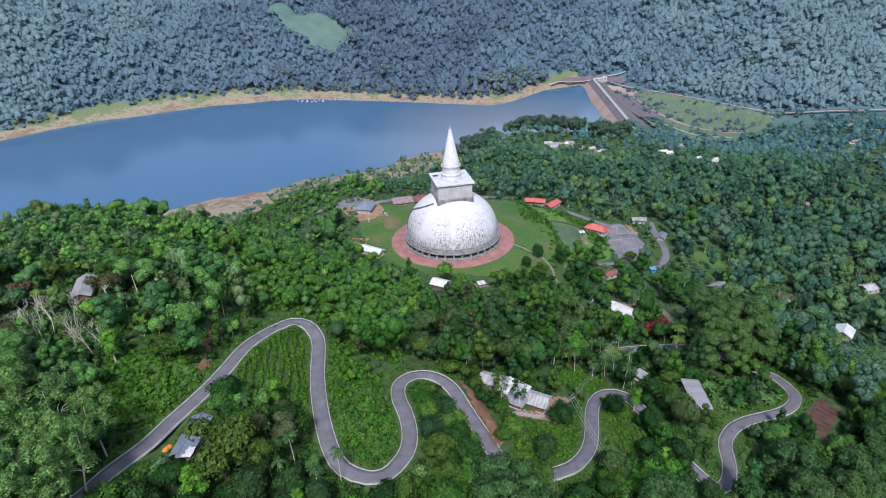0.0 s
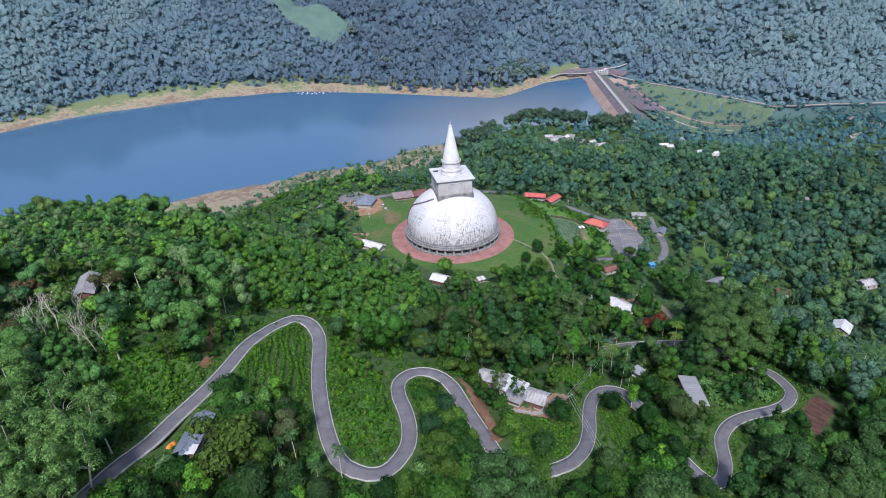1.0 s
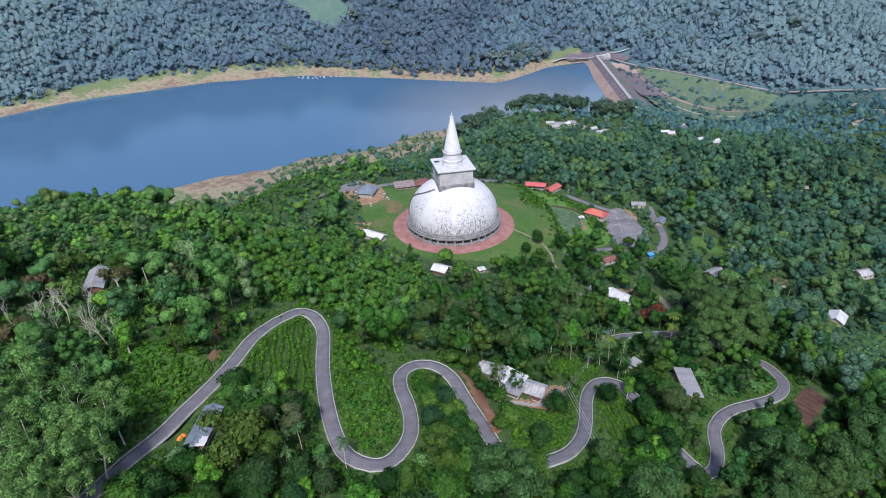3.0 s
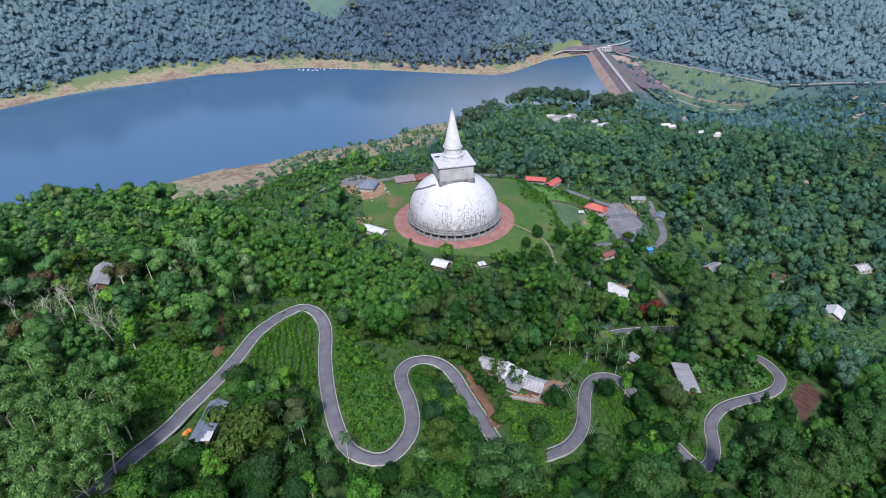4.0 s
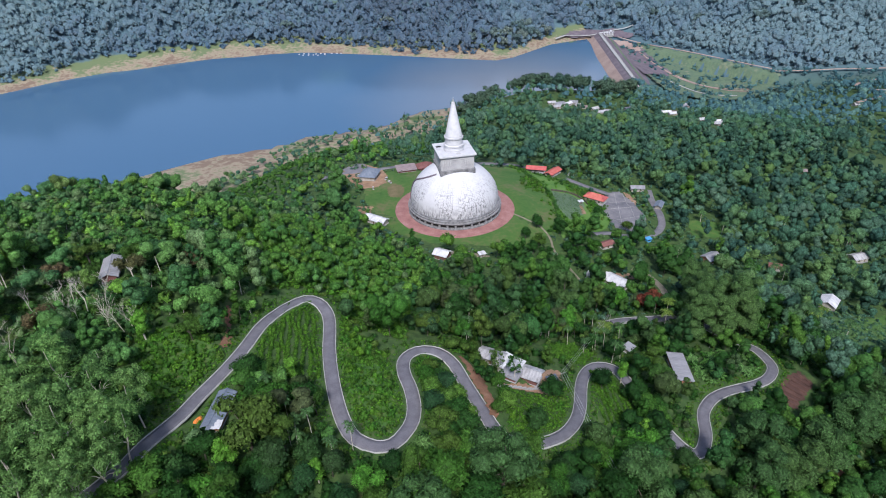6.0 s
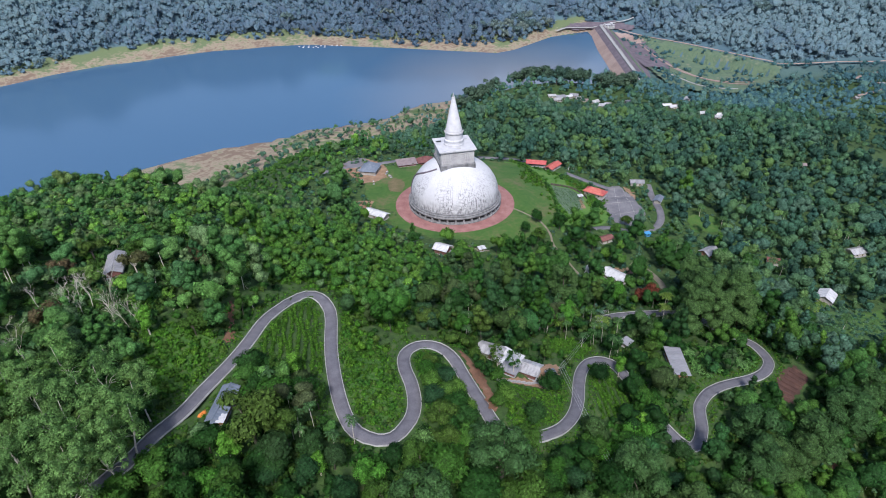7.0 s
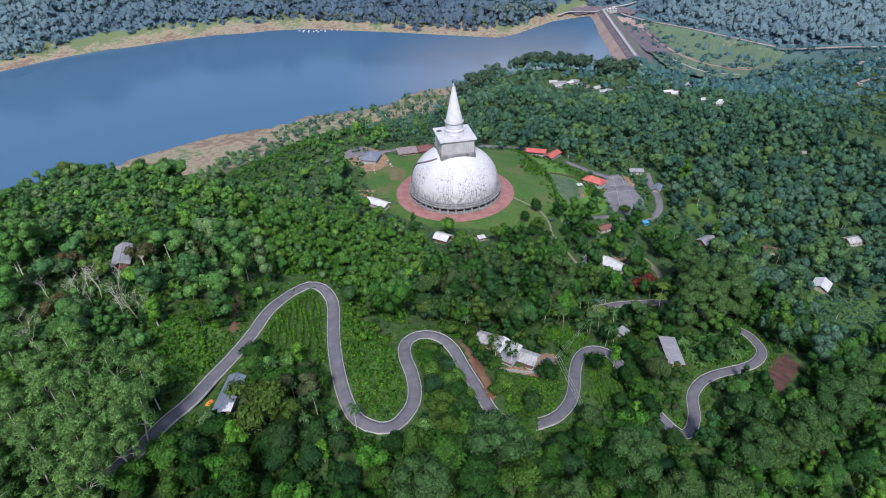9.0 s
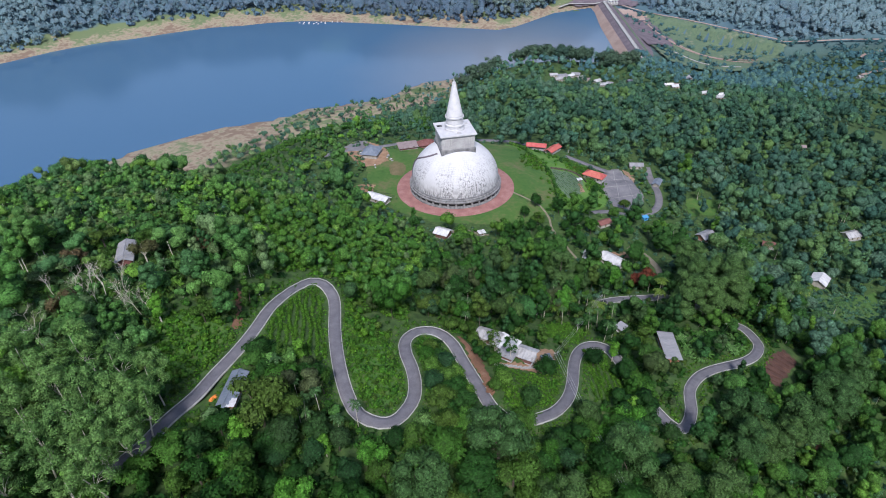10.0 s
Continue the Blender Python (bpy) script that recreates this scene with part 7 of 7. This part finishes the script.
kind, size = np.where(seen_past, kind, 3), np.where(seen_past, size, 0.45)
clear &= seen_past | keeps_view(x, y, z + 2.2, 1.2)
edge = np.array([min(math.hypot(a - p[0], b - p[1]) for p in LIGHT_SLOPE) for a, b in zip(x, y)])
pale = (rng.uniform(size=len(x)) < np.clip(edge / 16, 0.2, 0.66))
shrubs = np.c_[x, y, z, size, kind]
grow("woodland", shrubs[clear & pale], MID, LIGHT_STUFF, "light yellowish green scrub and young trees", "scrub")
grow("woodland", shrubs[clear & ~pale], MID, WEST_STUFF, "darker young trees among the light scrub", "scrub")


# taller bushes over the scrub between the two upper legs of the road
x, y = scatter(rng, -46, -16, -224, -124, 3.3)
here = inside(SCRUB, x, y) | (inside(GRASS_1, x, y) & (y > -214))
x, y = x[here], y[here]
z = height(x, y)
size = rng.uniform(0.35, 0.8, len(x))
clear = np.array([(np.hypot(a - LINES[:, 0], b - LINES[:, 1]) - LINES[:, 3]).min() for a, b in zip(x, y)]) > 1.2 + 2.7 * size
clear &= keeps_view(x, y, z + 4.6 * size, 2.6 * size)
grow("woodland", np.c_[x, y, z, size, np.full(len(x), 3)][clear], MID, SHRUB_STUFF, "olive green bushes on the slope between the road legs", "scrub")

# undergrowth and tea
SHRUBS = [[clump(300 + n, 1.0, 20, 0.36) for n in range(6)]]
x, y = scatter(rng, -125, 165, -296, -105, 2.1)
z = height(x, y)
open_here = np.zeros(len(x), bool)
for poly in (GRASS_1, SCRUB, YARD_M, INNER, TEA_2, LIGHT_SLOPE):
    open_here |= inside(poly, x, y)
tea_here = inside(TEA_1, x, y) | inside(TEA_3, x, y) | inside(TEA_4, x, y) | inside(TERRACE, x, y) | inside(CUTTING, x, y) | inside(HOUSE_YARD, x, y) | inside(GULLY, x, y) | inside(SLIP, x, y)
bulk = rng.uniform(0.55, 1.7, len(x))
road_gap = np.ones(len(x), bool)
for i in range(0, len(x), 3000):
    j = slice(i, i + 3000)
    road_gap[j] = (np.hypot(x[j, None] - LINES[None, :, 0], y[j, None] - LINES[None, :, 1]) - LINES[None, :, 3]).min(1) > 0.7 + 1.5 * bulk[j] * np.where(open_here[j], 1.0, 1.3)
for px, py, r, _ in PADS:
    road_gap &= np.hypot(x - px, y - py) > r * 0.8
keep = road_gap & ~tea_here & ~inside(PLOT, x, y) & (open_here | (rng.uniform(size=len(x)) < 0.85)) & keeps_view(x, y, z + 0.7, 0.6) & (np.abs(x + 5) < 1.0 * (y + 366) + 22)
plants = np.c_[x, y, z, bulk, np.zeros(len(x))]
grow("undergrowth", plants[keep & open_here], SHRUBS, SHRUB_STUFF, "light green scrub and grass tufts", "undergrowth")
plants[:, 3] *= np.where(open_here, 1.0, 1.3)
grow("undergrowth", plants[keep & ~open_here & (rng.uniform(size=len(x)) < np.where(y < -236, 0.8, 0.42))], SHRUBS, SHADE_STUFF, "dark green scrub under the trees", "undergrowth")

LOWBUSH = [[clump(380 + n, 1.3, 13, 0.56) for n in range(6)]]
x, y = scatter(rng, -125, 330, -140, 110, 5.6)
z = height(x, y)
keep = free_ground(x, y, 1.6) & keeps_view(x, y, z + 0.9, 0.9)
grow("undergrowth", np.c_[x, y, z, rng.uniform(0.6, 1.6, len(x)), np.zeros(len(x))][keep], LOWBUSH, EAST_STUFF, "low green bushes between the trees", "undergrowth")
x, y = scatter(rng, -235, -95, -276, -70, 3.2)
z = height(x, y)
keep = free_ground(x, y, 1.6) & keeps_view(x, y, z + 0.9, 0.9) & in_sight(x, y, z, 2)
grow("undergrowth", np.c_[x, y, z, rng.uniform(0.8, 2.0, len(x)), np.zeros(len(x))][keep], LOWBUSH, WEST_STUFF, "dense green bushes on the western hill", "undergrowth")
x, y = scatter(rng, 100, 270, -290, -60, 3.6)
z = height(x, y)
keep = free_ground(x, y, 1.5) | (inside(FIELD_E, x, y) & (rng.uniform(size=len(x)) < 0.75))
keep &= (np.abs(x + 5) < 1.0 * (y + 366) + 22) & ((x > 160) | (y < -210))
grow("undergrowth", np.c_[x, y, z, rng.uniform(0.6, 1.4, len(x)), np.zeros(len(x))][keep], LOWBUSH, EAST_STUFF, "dense low bushes down the eastern slope", "undergrowth")
TUFTS = [[clump(350 + n, 0.5, 12, 0.26) for n in range(6)]]
x, y = scatter(rng, -100, 40, -246, -120, 1.15)
grassy = inside(GRASS_1, x, y) | inside(TEA_2, x, y) | inside(SCRUB, x, y) | inside(YARD_M, x, y) & ~inside(CUTTING, x, y) & ~inside(HOUSE_YARD, x, y) & ~inside(TERRACE, x, y)
x, y = x[grassy], y[grassy]
z = height(x, y)
keep = keeps_view(x, y, z + 0.4, 0.4)
grow("tall_grass", np.c_[x, y, z, rng.uniform(0.5, 1.4, len(x)), np.zeros(len(x))][keep], TUFTS, SHRUB_STUFF, "bright green tall grass and weeds", "grass")
# weeds along the verges of the hill road
VERGE = [[clump(360 + n, 0.55, 7, 0.34) for n in range(6)]]
line = ROADS["hill_road"][0]
along = np.gradient(line[:, :2], axis=0)
side = np.c_[-along[:, 1], along[:, 0]] / np.hypot(along[:, 0], along[:, 1])[:, None]
step_len = np.hypot(along[:, 0], along[:, 1]).mean()
rows = []
for sgn in (-1, 1):
    for k in range(5):
        for f in np.arange(0, 1, 1.0 / max(1, round(step_len / 1.0))):
            o = line[0, 3] + 0.75 + 0.75 * k + rng.uniform(-0.35, 0.35, len(line))
            rows.append(line[:, :2] + along * (f + rng.uniform(-0.3, 0.3, len(line)))[:, None] + side * (sgn * o)[:, None])
v = np.vstack(rows)
clear = np.array([(np.hypot(a - LINES[:, 0], b - LINES[:, 1]) - LINES[:, 3]).min() for a, b in v]) > 1.25
clear &= ~inside(CUTTING, v[:, 0], v[:, 1]) & (v[:, 1] < -140) & (v[:, 0] < 135)
for px, py, r, _ in PADS:
    clear &= np.hypot(v[:, 0] - px, v[:, 1] - py) > r * 0.8
v = v[clear]
grow("verge_weeds", np.c_[v, height(v[:, 0], v[:, 1]), rng.uniform(0.45, 1.1, len(v)), np.zeros(len(v))], VERGE, SHRUB_STUFF, "low weeds and grass along the road verges", "weeds")
# low hedges and weeds over the terraces east of the lawn
x, y = scatter(rng, 50, 112, -36, 95, 2.1)
z = height(x, y)
banks = inside(SLOPE_E, x, y) & (np.hypot(x, y) > 60) & (rng.uniform(size=len(x)) < np.where(ripple(x * 7, y * 7) > 0.1, 0.8, 0.12)) & ~inside([(69, 37), (86, 40), (94, 28), (91, 6), (76, -11), (68, 8)], x, y)
for px, py, r, _ in PADS:
    banks &= np.hypot(x - px, y - py) > r * 0.9
for i in range(0, len(x), 3000):
    j = slice(i, i + 3000)
    banks[j] &= (np.hypot(x[j, None] - LINES[None, :, 0], y[j, None] - LINES[None, :, 1]) - LINES[None, :, 3]).min(1) > 1.0
grow("undergrowth", np.c_[x, y, z, rng.uniform(0.6, 1.7, len(x)), np.zeros(len(x))][banks], SHRUBS, SHRUB_STUFF, "low green hedges and weeds on the terraces", "undergrowth")


hedge = np.vstack([spline(p, 1.3) for p in ([(47, 92), (55, 74), (60, 58), (66, 40), (68, 22), (69, 2), (68, -16)], [(80, 60), (94, 50), (101, 36), (104, 14)], [(58, -28), (66, -22), (74, -14)], [(52, 84), (66, 74), (82, 66), (98, 56)])])
hedge = hedge + rng.normal(size=hedge.shape) * 0.5
grow("hedge_row", np.c_[hedge, height(hedge[:, 0], hedge[:, 1]), rng.uniform(0.8, 1.6, len(hedge)), np.zeros(len(hedge))], LOWBUSH, SOUTH_STUFF, "dark green hedge bushes along the terraces", "hedge")


def tea_rows(poly, turn, gap):
    c, s = math.cos(radians(turn)), math.sin(radians(turn))
    out = []
    p = np.array(poly)
    for i in np.arange(-40, 40, gap):
        for j in np.arange(-40, 40, 0.95):
            out.append((p[:, 0].mean() + i * c - j * s + 0.5 * math.sin(j * 0.3 + i * 0.7) + fr.gauss(0, 0.1), p[:, 1].mean() + i * s + j * c))
    out = np.array(out)
    out = out[rng.uniform(size=len(out)) > 0.05]
    out = out[inside(poly, out[:, 0], out[:, 1])]
    return np.c_[out, height(out[:, 0], out[:, 1]), rng.uniform(0.8, 1.15, len(out)), np.zeros(len(out))]


BEDS = [[clump(440 + n, 0.45, 5, 0.26) for n in range(4)]]
PLOT_ROWS = tea_rows([(71, 34), (84, 37), (91, 28), (88.5, 9), (76, -8), (70.5, 8)], 28, 1.7)
grow("garden_rows", PLOT_ROWS, BEDS, SHADE_STUFF, "low green rows of plants on the fenced plot", "vegetable bed")
TEABUSH = [[clump(400 + n, 0.85, 14, 0.32) for n in range(6)]]
for poly, turn in ((TEA_1, 14), (TEA_3, 8), (TERRACE, 62), (TEA_4, 70)):
    grow("tea_bushes", tea_rows(poly, turn, 1.85), TEABUSH, TEA, "rows of clipped bright green bushes on a terrace", "tea field")


def build_wall(points, h, mat, label):
    """A low retaining wall of stacked courses along a line."""
    p = spline(points, 1.5)
    w = tagged(new("retaining_wall"), label, "retaining wall")
    z = height(p[:, 0], p[:, 1])
    for (ax, ay), (bx, by), za, zb in zip(p, p[1:], z, z[1:]):
        d = Vector((bx - ax, by - ay, 0))
        s = box("block", (d.length + 0.02, 0.35, h + 0.8), mat, (0, 0, -0.8), 0.03)
        part("block", s, w, m=pose((ax + bx) / 2, (ay + by) / 2, (za + zb) / 2, 0, 0, math.degrees(math.atan2(d.y, d.x))))
    return w


build_wall([(10, -213.5), (18, -212.8), (26, -211), (31, -208)], 1.3, CONCRETE, "low grey wall below the hillside house")
build_wall([(70, 37.5), (84.9, 40), (92.5, 33), (94.2, 24)], 1.5, BARK, "dark retaining wall round the fenced plot")
build_wall([(76, -135.6), (86, -130.6), (98, -129.2)], 0.9, CONCRETE, "low pale wall along the lane")


def build_car(x, y, turn):
    c = tagged(new("car"), "small dark parked car beside the lane", "car")
    c.matrix_basis = pose(x, y, at(x, y) + 0.05, 0, 0, turn)
    bm = bmesh.new()
    bmesh.ops.create_cube(bm, size=1)
    bmesh.ops.transform(bm, matrix=Matrix.Translation((0, 0, 0.6)) @ Matrix.Diagonal((3.9, 1.65, 0.7, 1)), verts=bm.verts)
    part("body", bm_mesh("body", bm, WIRE, bevel=0.15), c, "dark painted body")
    bm = bmesh.new()
    bmesh.ops.create_cube(bm, size=1)
    for v in bm.verts:
        v.co = Vector((v.co.x * (1.5 if v.co.z > 0 else 2.4) - 0.1, v.co.y * (1.3 if v.co.z > 0 else 1.5), 1.2 + v.co.z * 0.55))
    part("cabin", bm_mesh("cabin", bm, GLASS, bevel=0.08), c)
    for sx in (-1.2, 1.2):
        for sy in (-0.8, 0.8):
            w = part("wheel", lathe("wheel", [(0, -0.1), (0.3, -0.1), (0.32, 0), (0.3, 0.1), (0, 0.1)], WIRE, 14), c, m=pose(sx, sy, 0.32, 90))
    return c


build_car(68, -138.5, 30)
